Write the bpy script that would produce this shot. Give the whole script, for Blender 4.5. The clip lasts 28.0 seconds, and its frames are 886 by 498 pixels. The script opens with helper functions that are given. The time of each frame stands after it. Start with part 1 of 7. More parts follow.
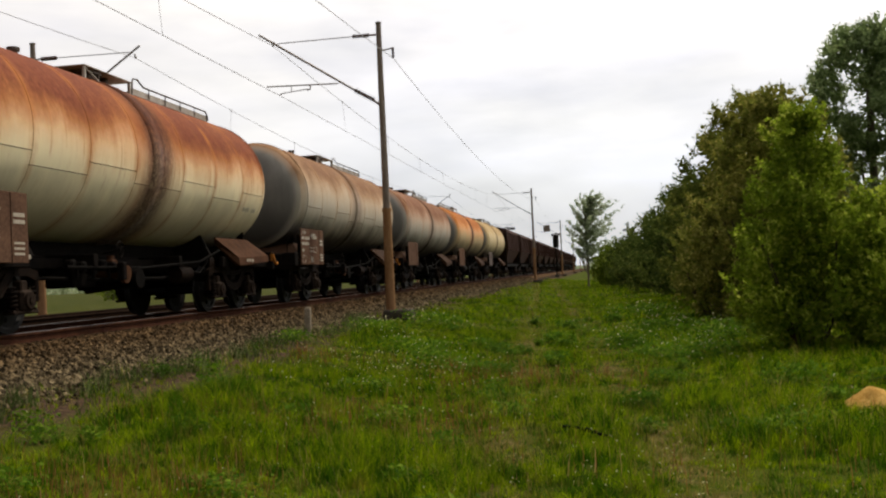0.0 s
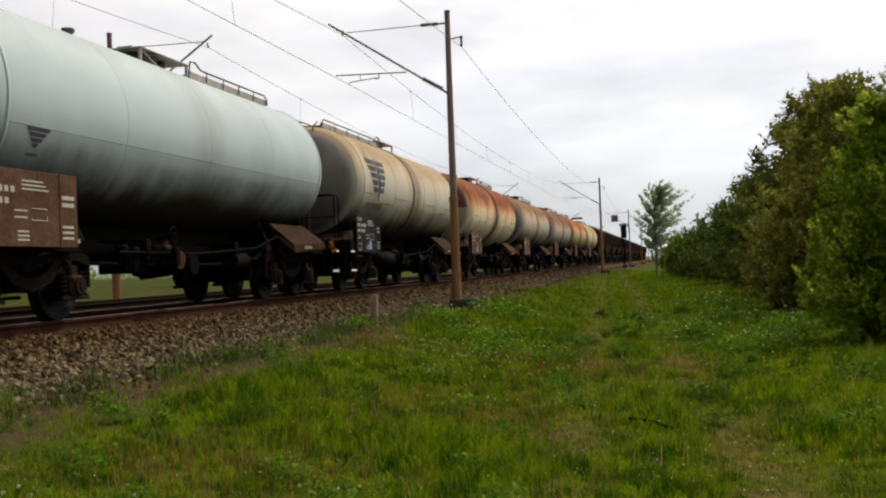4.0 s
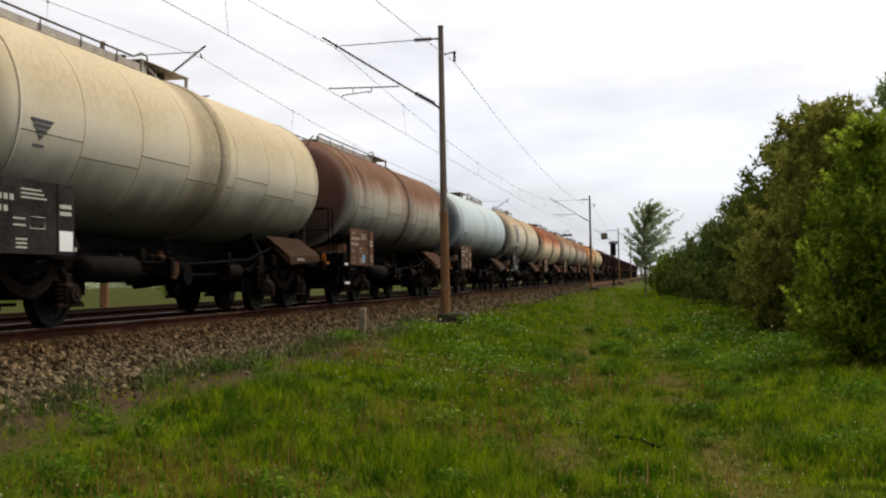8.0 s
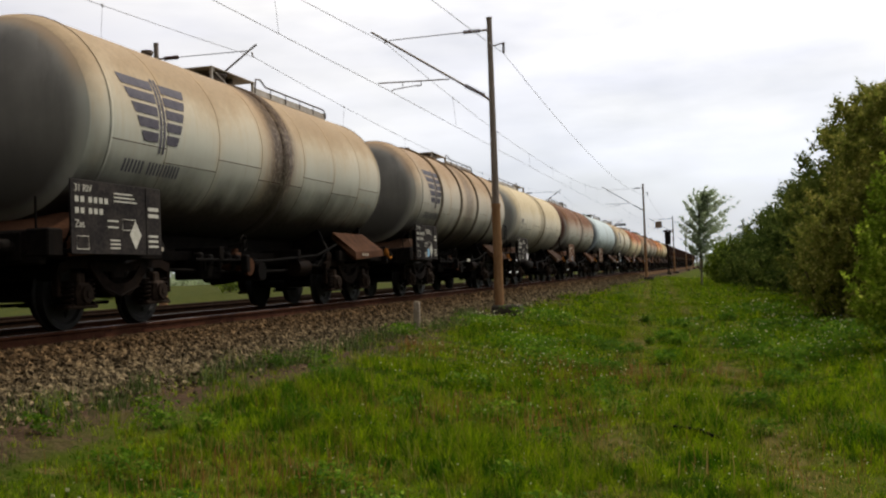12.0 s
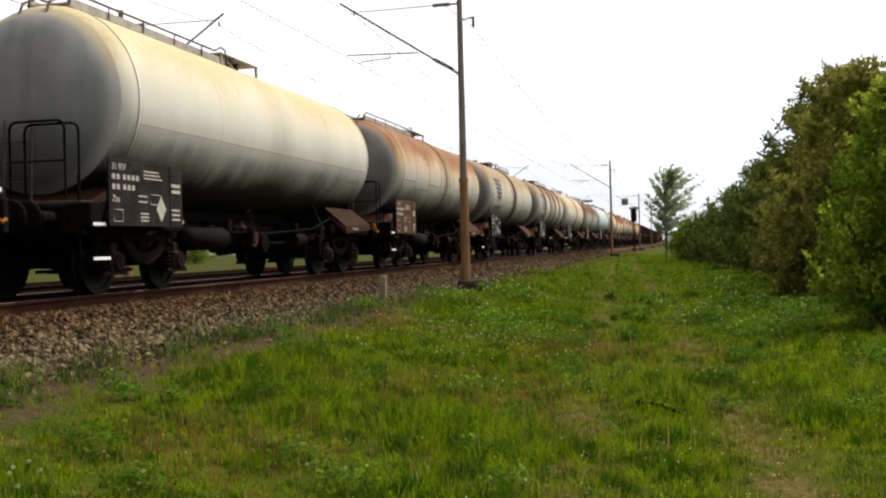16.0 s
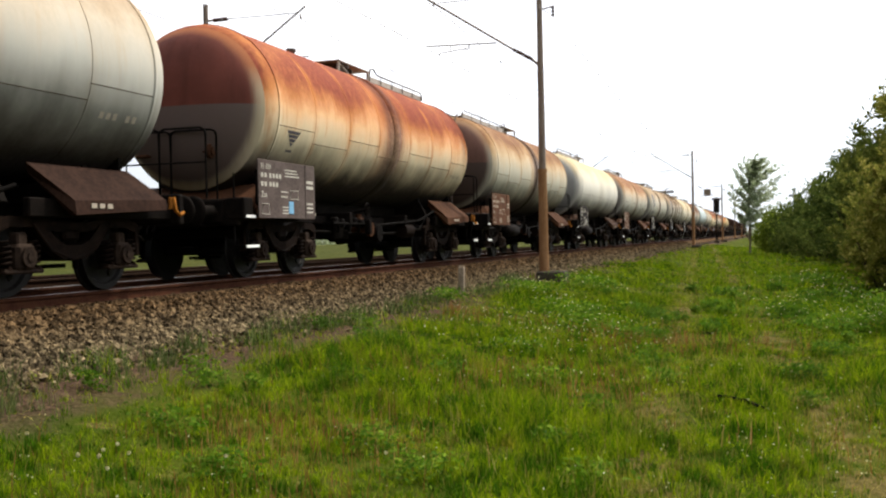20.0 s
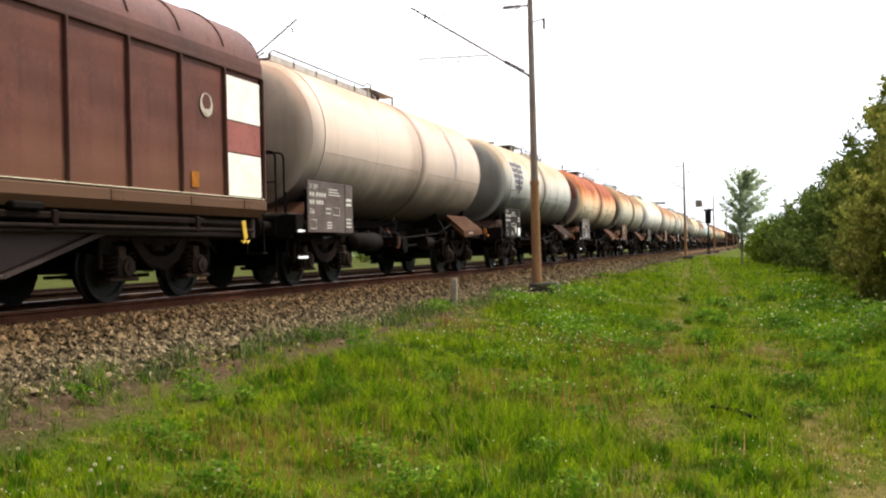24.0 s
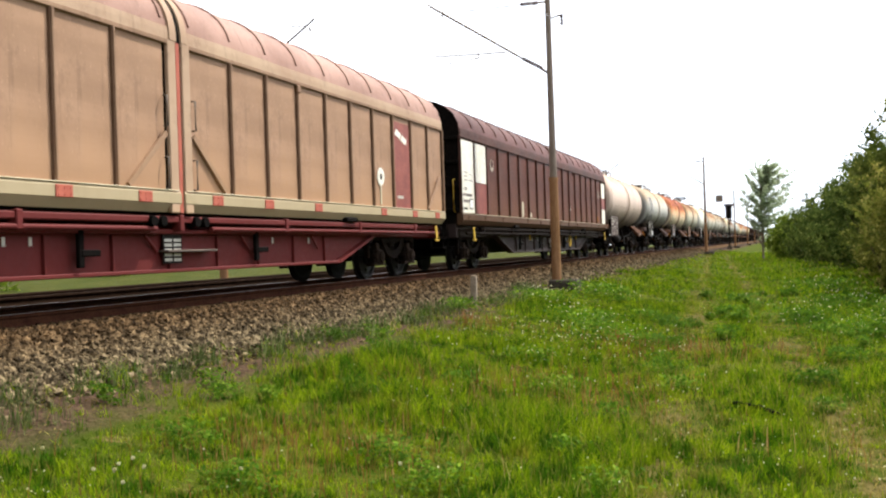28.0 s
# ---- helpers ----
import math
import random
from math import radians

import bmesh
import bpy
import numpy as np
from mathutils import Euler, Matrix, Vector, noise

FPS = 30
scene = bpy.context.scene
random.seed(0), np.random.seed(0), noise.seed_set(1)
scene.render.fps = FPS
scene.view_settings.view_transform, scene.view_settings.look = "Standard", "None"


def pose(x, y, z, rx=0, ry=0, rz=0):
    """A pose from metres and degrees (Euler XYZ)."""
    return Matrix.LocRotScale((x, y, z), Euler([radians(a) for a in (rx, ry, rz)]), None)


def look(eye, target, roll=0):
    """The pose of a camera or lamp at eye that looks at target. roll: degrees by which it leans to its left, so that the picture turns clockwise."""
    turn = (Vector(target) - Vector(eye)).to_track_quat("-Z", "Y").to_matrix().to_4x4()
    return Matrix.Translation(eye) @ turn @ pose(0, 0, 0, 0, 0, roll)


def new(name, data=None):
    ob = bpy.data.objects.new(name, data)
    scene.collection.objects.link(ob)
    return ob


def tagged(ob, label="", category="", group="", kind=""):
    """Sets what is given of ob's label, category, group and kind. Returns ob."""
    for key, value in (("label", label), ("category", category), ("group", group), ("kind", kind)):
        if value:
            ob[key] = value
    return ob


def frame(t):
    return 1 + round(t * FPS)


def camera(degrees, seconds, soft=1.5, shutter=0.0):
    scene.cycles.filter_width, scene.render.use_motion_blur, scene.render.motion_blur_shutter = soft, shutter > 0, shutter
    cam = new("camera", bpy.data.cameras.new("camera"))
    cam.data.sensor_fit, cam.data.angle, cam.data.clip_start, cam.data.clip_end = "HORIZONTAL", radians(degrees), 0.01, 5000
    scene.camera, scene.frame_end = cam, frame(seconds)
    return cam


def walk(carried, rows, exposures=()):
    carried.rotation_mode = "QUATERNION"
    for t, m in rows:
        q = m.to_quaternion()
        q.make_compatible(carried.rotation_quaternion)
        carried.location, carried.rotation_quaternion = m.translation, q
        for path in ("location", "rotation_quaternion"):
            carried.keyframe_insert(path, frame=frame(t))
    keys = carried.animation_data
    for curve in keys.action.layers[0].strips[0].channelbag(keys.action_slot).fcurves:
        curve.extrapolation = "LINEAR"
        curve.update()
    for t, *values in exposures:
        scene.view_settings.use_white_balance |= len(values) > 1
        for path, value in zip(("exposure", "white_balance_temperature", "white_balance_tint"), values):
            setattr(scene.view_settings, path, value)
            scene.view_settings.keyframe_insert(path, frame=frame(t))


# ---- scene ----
# ---- camera ----
def camera_rows():
    # seconds, yaw, pitch, roll of a hand-held camera that stays on its spot
    table = """0 9.06 1.40 2.66   0.5 9.72 1.22 2.89   1 10.99 1.27 2.64   1.5 11.58 1.13 2.49
        2 12.18 1.13 2.40   2.5 11.84 1.18 2.30   3 12.71 1.06 2.70   3.5 13.62 0.87 2.10
        4 12.85 0.92 2.02   4.5 12.95 1.16 2.40   6.5 13.10 1.19 1.47   7 13.44 1.63 1.65
        7.5 12.34 1.84 0.66   8 12.23 1.74 1.01   8.5 13.23 1.63 1.39   9 14.30 1.51 1.23
        9.5 15.03 1.87 1.29   10 14.78 1.74 1.67   10.5 14.34 1.66 1.57   11 14.25 1.73 1.99
        11.5 14.58 1.78 1.97   12 15.28 1.39 2.04   12.5 15.25 1.54 1.90   13 16.28 1.16 1.57
        13.5 16.33 1.18 1.68   15.5 14.23 0.51 1.31   16 13.38 -0.13 1.38   16.5 12.58 -0.25 1.48
        17 11.84 -0.41 1.26   17.5 12.47 -0.05 1.50   18 12.84 0.59 1.64   18.5 14.01 0.69 1.75
        19 15.51 0.49 1.22   19.5 16.66 0.05 1.37   20 17.86 -0.56 1.17   20.5 19.22 -0.45 0.87
        21 20.22 -0.09 1.37   21.5 20.14 0.06 0.54   23.5 17.83 0.28 1.34   24 17.43 0.12 1.43
        24.5 18.07 0.39 1.89   25 18.76 0.04 1.62   25.5 18.78 -0.20 1.71   26 18.74 -0.56 1.84
        26.5 18.32 -0.38 1.70   27 18.18 -0.48 1.52   27.5 18.13 -0.39 1.74   28 18.54 0.02 1.93"""
    v = [float(a) for a in table.split()]
    return [(v[i], pose(0, 0, EYE, 90 + v[i + 2], v[i + 3], v[i + 1])) for i in range(0, len(v), 4)]


EYE = 1.6                 # eye above the grass
TRACK_X, TRACK2_X = -8.95, -13.15
RAIL_Z = 1.034            # top of rail
cam = camera(47.74, 28.0, soft=2.2)
walk(cam, camera_rows(), [(0, -0.62, 7000, 10), (4.5, -0.64, 6800, 10), (6.5, -0.58, 6700, 10), (13.0, -0.64, 6700, 10), (15.5, -0.22, 6700, 10),
                          (18, -0.16, 6700, 10), (20.5, 0.2, 6600, 10), (23.5, 0.5, 6550, 10), (28, 0.58, 6350, 10)])

# ---- world and sun ----
SUN_EL, SUN_AZ = 54.0, 38.0   # degrees; azimuth from +y towards +x
world = bpy.data.worlds.new("world")
scene.world = world
world.use_nodes = True


def build_world():
    nt = world.node_tree
    nt.nodes.clear()
    n, l = nt.nodes.new, nt.links.new
    out, bg = n("ShaderNodeOutputWorld"), n("ShaderNodeBackground")
    sky = n("ShaderNodeTexSky")
    sky.sky_type = 'NISHITA'
    sky.sun_disc = False
    sky.sun_elevation, sky.sun_rotation = radians(SUN_EL), radians(SUN_AZ)
    sky.air_density, sky.dust_density, sky.ozone_density = 1.0, 2.5, 1.0
    tc, mp = n("ShaderNodeTexCoord"), n("ShaderNodeMapping")
    mp.inputs["Scale"].default_value = (1.6, 1.6, 6.0)
    mp.inputs["Location"].default_value = (3.1, 0.4, 0.2)
    l(tc.outputs["Generated"], mp.inputs[0])
    no = n("ShaderNodeTexNoise")
    no.inputs["Scale"].default_value, no.inputs["Detail"].default_value, no.inputs["Roughness"].default_value = 1.5, 7, 0.55
    l(mp.outputs[0], no.inputs["Vector"])
    ramp = n("ShaderNodeValToRGB")
    ramp.color_ramp.elements[0].position, ramp.color_ramp.elements[1].position = 0.36, 0.58
    ramp.color_ramp.elements[0].color = (0.66, 0.66, 0.66, 1)
    l(no.outputs["Fac"], ramp.inputs[0])
    no2 = n("ShaderNodeTexNoise")
    no2.inputs["Scale"].default_value, no2.inputs["Detail"].default_value = 2.6, 5
    l(mp.outputs[0], no2.inputs["Vector"])
    cloud = n("ShaderNodeMix")
    cloud.data_type = 'RGBA'
    cloud.inputs[6].default_value, cloud.inputs[7].default_value = (11.3, 11.8, 14.2, 1), (16.3, 16.1, 15.5, 1)
    l(no2.outputs["Fac"], cloud.inputs[0])
    dot = n("ShaderNodeVectorMath")
    dot.operation = 'DOT_PRODUCT'
    l(tc.outputs["Generated"], dot.inputs[0])
    e, z = radians(SUN_EL), radians(SUN_AZ)
    dot.inputs[1].default_value = (math.sin(z) * math.cos(e), math.cos(z) * math.cos(e), math.sin(e))
    glow = n("ShaderNodeMapRange")
    glow.interpolation_type = 'SMOOTHSTEP'
    for k, v in enumerate((-0.25, 0.65, 0.10, 1.24)):
        glow.inputs[k + 1].default_value = v
    l(dot.outputs["Value"], glow.inputs[0])
    scale = n("ShaderNodeVectorMath")
    scale.operation = 'SCALE'
    l(cloud.outputs[2], scale.inputs[0])
    l(glow.outputs[0], scale.inputs["Scale"])
    sep, low = n("ShaderNodeSeparateXYZ"), n("ShaderNodeMapRange")
    l(tc.outputs["Generated"], sep.inputs[0])
    low.interpolation_type = 'SMOOTHSTEP'
    for k, v in enumerate((0.03, 0.26, 1.0, 0.0)):
        low.inputs[k + 1].default_value = v
    l(sep.outputs[2], low.inputs[0])
    haze = n("ShaderNodeMix")
    haze.data_type, haze.blend_type = 'RGBA', 'MULTIPLY'
    haze.inputs[7].default_value = (0.89, 0.935, 0.965, 1)
    l(low.outputs[0], haze.inputs[0])
    l(scale.outputs["Vector"], haze.inputs[6])
    mix = n("ShaderNodeMix")
    mix.data_type = 'RGBA'
    l(ramp.outputs[0], mix.inputs[0])
    l(sky.outputs[0], mix.inputs[6])
    l(haze.outputs[2], mix.inputs[7])
    l(mix.outputs[2], bg.inputs[0])
    bg.inputs[1].default_value = 0.1
    l(bg.outputs[0], out.inputs[0])


build_world()
sun = new("sun", bpy.data.lights.new("sun", 'SUN'))
sun.data.energy, sun.data.angle, sun.data.color = 4.8, radians(1.5), (1.0, 0.94, 0.84)
_e, _a = radians(SUN_EL), radians(SUN_AZ)
sun.matrix_world = look((math.sin(_a) * math.cos(_e) * 50, math.cos(_a) * math.cos(_e) * 50, math.sin(_e) * 50), (0, 0, 0))


# ---- materials ----
class Mat:
    """A small builder for a node material round one principled shader."""

    def __init__(self, name, rough=0.7, metal=0.0):
        self.m = bpy.data.materials.new(name)
        self.m.use_nodes = True
        self.nt = self.m.node_tree
        self.b = self.nt.nodes["Principled BSDF"]
        self.b.inputs["Roughness"].default_value, self.b.inputs["Metallic"].default_value = rough, metal
        self.b.inputs["Specular IOR Level"].default_value = 0.25
        self.tc = self.nt.nodes.new("ShaderNodeTexCoord")

    def link(self, a, b):
        self.nt.links.new(a, b)

    def noise(self, scale, detail=4, stretch=(1, 1, 1), rough=0.55, shift=(0, 0, 0), coord="Object"):
        mp = self.nt.nodes.new("ShaderNodeMapping")
        mp.inputs["Scale"].default_value, mp.inputs["Location"].default_value = stretch, shift
        self.link(self.tc.outputs[coord], mp.inputs[0])
        no = self.nt.nodes.new("ShaderNodeTexNoise")
        no.inputs["Scale"].default_value, no.inputs["Detail"].default_value, no.inputs["Roughness"].default_value = scale, detail, rough
        self.link(mp.outputs[0], no.inputs["Vector"])
        return no.outputs["Fac"]

    def ramp(self, fac, lo, hi, a=0.0, b=1.0):
        r = self.nt.nodes.new("ShaderNodeMapRange")
        r.interpolation_type = 'SMOOTHSTEP'
        for k, v in enumerate((lo, hi, a, b)):
            r.inputs[k + 1].default_value = v
        self.link(fac, r.inputs[0])
        return r.outputs[0]

    def math(self, op, a, b):
        m = self.nt.nodes.new("ShaderNodeMath")
        m.operation = op
        for k, v in enumerate((a, b)):
            if isinstance(v, (int, float)):
                m.inputs[k].default_value = v
            else:
                self.link(v, m.inputs[k])
        return m.outputs[0]

    def mix(self, fac, a, b):
        m = self.nt.nodes.new("ShaderNodeMix")
        m.data_type = 'RGBA'
        for k, v in ((0, fac), (6, a), (7, b)):
            if isinstance(v, (int, float)):
                m.inputs[k].default_value = v
            elif isinstance(v, tuple):
                m.inputs[k].default_value = (*v[:3], 1)
            else:
                self.link(v, m.inputs[k])
        return m.outputs[2]

    def axis(self, k, coord="Object"):
        s = self.nt.nodes.new("ShaderNodeSeparateXYZ")
        self.link(self.tc.outputs[coord], s.inputs[0])
        return s.outputs[k]

    def random(self, island=False):
        if island:
            return self.nt.nodes.new("ShaderNodeNewGeometry").outputs["Random Per Island"]
        return self.nt.nodes.new("ShaderNodeObjectInfo").outputs["Random"]

    def color(self, c):
        if isinstance(c, tuple):
            self.b.inputs["Base Color"].default_value = (*c, 1)
        else:
            self.link(c, self.b.inputs["Base Color"])
        return self

    def matte(self, spec=0.15):
        self.b.inputs["Specular IOR Level"].default_value = spec
        return self

    def rough(self, fac, a, b):
        self.link(self.ramp(fac, 0, 1, a, b), self.b.inputs["Roughness"])
        return self

    def bump(self, fac, strength=0.3, dist=0.01):
        bp = self.nt.nodes.new("ShaderNodeBump")
        bp.inputs["Strength"].default_value, bp.inputs["Distance"].default_value = strength, dist
        self.link(fac, bp.inputs["Height"])
        self.link(bp.outputs[0], self.b.inputs["Normal"])
        return self


def simple(name, c1, c2, scale=6, rough=0.7, metal=0.0, bump=0.2, dist=0.005, island=False, obj=False, stretch=(1, 1, 1), stain=False):
    """Two colours mixed by coarse and fine noise."""
    m = Mat(name, rough, metal)
    f = m.math('MULTIPLY', m.math('ADD', m.noise(scale, 5, stretch), m.noise(scale * 7, 3, stretch)), 0.5)
    f = m.ramp(f, 0.35, 0.65)
    if island or obj:
        f = m.math('POWER', m.math('ADD', m.math('MULTIPLY', f, 0.4), m.math('MULTIPLY', m.random(island), 0.6)), 1.9)
    col = m.mix(f, c1, c2)
    if stain:               # brown iron dust near the rails, painted-in shade under the train
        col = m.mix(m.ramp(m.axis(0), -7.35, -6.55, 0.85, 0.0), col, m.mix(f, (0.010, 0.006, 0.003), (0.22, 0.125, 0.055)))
        # near-black under the train: its shadow put into the stone colour
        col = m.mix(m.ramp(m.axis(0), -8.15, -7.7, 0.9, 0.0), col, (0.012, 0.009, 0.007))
    m.color(col)
    if rough >= 0.7 and metal < 0.2:
        m.matte(0.03)
    m.bump(m.noise(scale * 9, 4, stretch), bump, dist)
    return m.m


def tank_paint(name, base, rust=(0.16, 0.055, 0.02), top=0.8, edge=3.2, streak=0.5, fade=(0.30, 0.24, 0.14), centre=0.5, grime_shade=0.8, film=0.35, seams=True):
    """Weathered tank paint: rust spreading down from the crown, run-off streaks at the filling dome, grime and
    painted-in shade low down.
    """
    m = Mat(name, 0.5)
    z, y = m.axis(2), m.axis(1)
    runs = m.noise(2.6, 5, (0.5, 0.9, 0.16), 0.55)
    patch = m.noise(0.8, 6, (1, 0.6, 0.9), 0.6, (5, 2, 0))
    fine = m.noise(14, 6, (1, 1, 0.7), 0.68)
    col = m.mix(m.ramp(m.noise(0.5, 4), 0.35, 0.7), base, tuple(0.86 * c for c in base))
    wob = m.math('ADD', z, m.math('ADD', m.math('MULTIPLY', m.math('SUBTRACT', runs, 0.5), 0.45), m.math('MULTIPLY', m.math('SUBTRACT', patch, 0.5), 0.7)))
    f1 = m.ramp(wob, edge - 0.75, edge + 0.25, 0.0, min(1.0, top + 0.2))
    col = m.mix(f1, col, m.mix(m.ramp(fine, 0.3, 0.7), fade, tuple(0.86 * c for c in fade)))
    f2 = m.math('MULTIPLY', m.ramp(wob, edge - 0.2, edge + 0.45), m.ramp(m.math('ADD', patch, m.math('MULTIPLY', fine, 0.25)), 0.35, 0.65, 0.75, 1.0))
    col = m.mix(m.math('MULTIPLY', f2, top), col, m.mix(m.ramp(fine, 0.3, 0.7), rust, tuple(0.65 * c for c in rust)))
    if seams:                   # rusty bloom beside the joints of the sheets
        far = m.math('ABSOLUTE', m.math('SUBTRACT', m.math('FRACT', m.math('ADD', m.math('DIVIDE', m.math('SUBTRACT', m.math('ABSOLUTE', m.math('SUBTRACT', y, 0.07), 0), 0.93), 1.54), 0.5), 0), 0.5), 0)
        bloom = m.math('MULTIPLY', m.ramp(far, 0.0, 0.11, 1.0, 0.0), m.ramp(m.noise(2.2, 5, (1, 1, 0.7), 0.65, (3, 3, 7)), 0.38, 0.66, 0.15, 1.0))
        bloom = m.math('MULTIPLY', bloom, m.ramp(z, edge - 1.5, edge - 0.2, 0.3 * top + 0.06, 0.8 * top))
        col = m.mix(bloom, col, tuple(0.75 * a + 0.25 * b for a, b in zip(fade, rust)))
    drip = m.math('MULTIPLY', m.ramp(m.noise(5.5, 6, (0.6, 1.6, 0.10), 0.7, (8, 1, 4)), 0.52, 0.68), m.ramp(wob, edge - 1.25, edge - 0.1))
    drip = m.math('MULTIPLY', drip, m.ramp(f2, 0.0, 1.0, 1.0, 0.25))
    col = m.mix(m.math('MULTIPLY', drip, 0.7 * top), col, tuple(0.7 * a + 0.3 * b for a, b in zip(fade, rust)))
    # streaks below the dome and along the middle strap
    dy = m.math('ABSOLUTE', m.math('ADD', y, m.math('MULTIPLY', m.math('SUBTRACT', m.noise(1.3, 3, (1, 1, 0.4), 0.5, (1, 7, 3)), 0.5), 0.5)), 0)
    f3 = m.math('MULTIPLY', m.ramp(dy, 0.2, 0.7, 1.0, 0.0), m.ramp(fine, 0.25, 0.6, 0.5, 1.0))
    f0 = m.math('MULTIPLY', m.ramp(dy, 0.3, 1.3, 0.7, 0.0), m.ramp(runs, 0.35, 0.6, 0.4, 1.0))
    col = m.mix(m.math('MULTIPLY', f0, centre), col, tuple(0.6 * a + 0.4 * b for a, b in zip(rust, fade)))
    col = m.mix(m.math('MULTIPLY', f3, centre), col, tuple(0.24 * c + 0.008 for c in rust))
    f4 = m.math('MULTIPLY', m.ramp(m.noise(1.5, 6, (0.5, 1.5, 0.14), 0.62, (2, 3, 9)), 0.52, 0.72), streak)
    col = m.mix(m.math('MULTIPLY', f4, 0.45), col, tuple(0.55 * a + 0.25 * b for a, b in zip(fade, rust)))
    # belly grime deepened to stand for its shade too, with an uneven edge
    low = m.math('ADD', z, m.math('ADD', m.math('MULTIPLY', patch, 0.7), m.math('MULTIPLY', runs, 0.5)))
    col = m.mix(m.ramp(low, 2.5, 3.3 + 0.3 * film, film * grime_shade, 0.0), col, (0.125, 0.125, 0.105))
    col = m.mix(m.ramp(low, 2.3, 3.0, min(1.0, grime_shade + 0.2), 0.0), col, (0.022, 0.017, 0.013))
    m.color(col)
    m.link(m.ramp(f2, 0, 1, 0.2, 0.05), m.b.inputs["Specular IOR Level"])
    m.rough(m.math('ADD', fine, m.math('MULTIPLY', f2, 0.6)), 0.36, 0.72)
    m.bump(m.math('ADD', fine, m.math('MULTIPLY', runs, 0.6)), 0.14, 0.005)
    return m.m


def end_paint(name, base, lower=(0.035, 0.030, 0.027), side=(0.4, 0.38, 0.3), crown=(0.3, 0.2, 0.1), line=False):
    """Tank end: streaked paint with shade in its colour, toned below the middle seam."""
    m = Mat(name, 0.6).matte(0.15)
    z = m.axis(2)
    runs, fine = m.noise(2.4, 6, (1.4, 1, 0.12), 0.6), m.noise(15, 5)
    col = m.mix(m.ramp(m.noise(1.1, 5), 0.3, 0.7), base, tuple(0.7 * c for c in base))
    col = m.mix(m.ramp(runs, 0.48, 0.7, 0, 0.5), col, tuple(0.5 * c for c in base))
    edge = (2.78, 2.80) if line else (1.9, 3.0)
    col = m.mix(m.ramp(m.math('ADD', z, m.math('MULTIPLY', m.math('SUBTRACT', runs, 0.5), 0.0 if line else 0.8)), *edge, 0.85, 0.0), col, lower)
    # fade to the tank's paint near the rim, for the rounded edge's soft shading
    dz, x = m.math('SUBTRACT', z, 2.79), m.axis(0)
    r = m.math('SQRT', m.math('ADD', m.math('MULTIPLY', x, x), m.math('MULTIPLY', dz, dz)), 0)
    r = m.math('ADD', r, m.math('MULTIPLY', m.math('SUBTRACT', runs, 0.5), 0.12))
    col = m.mix(m.ramp(r, 1.16, 1.33, 0.0, 0.65), col, m.mix(m.ramp(z, 2.9, 3.5), side, crown))
    m.color(col)
    m.rough(fine, 0.5, 0.8)
    m.bump(fine, 0.12, 0.005)
    return m.m


M = {}


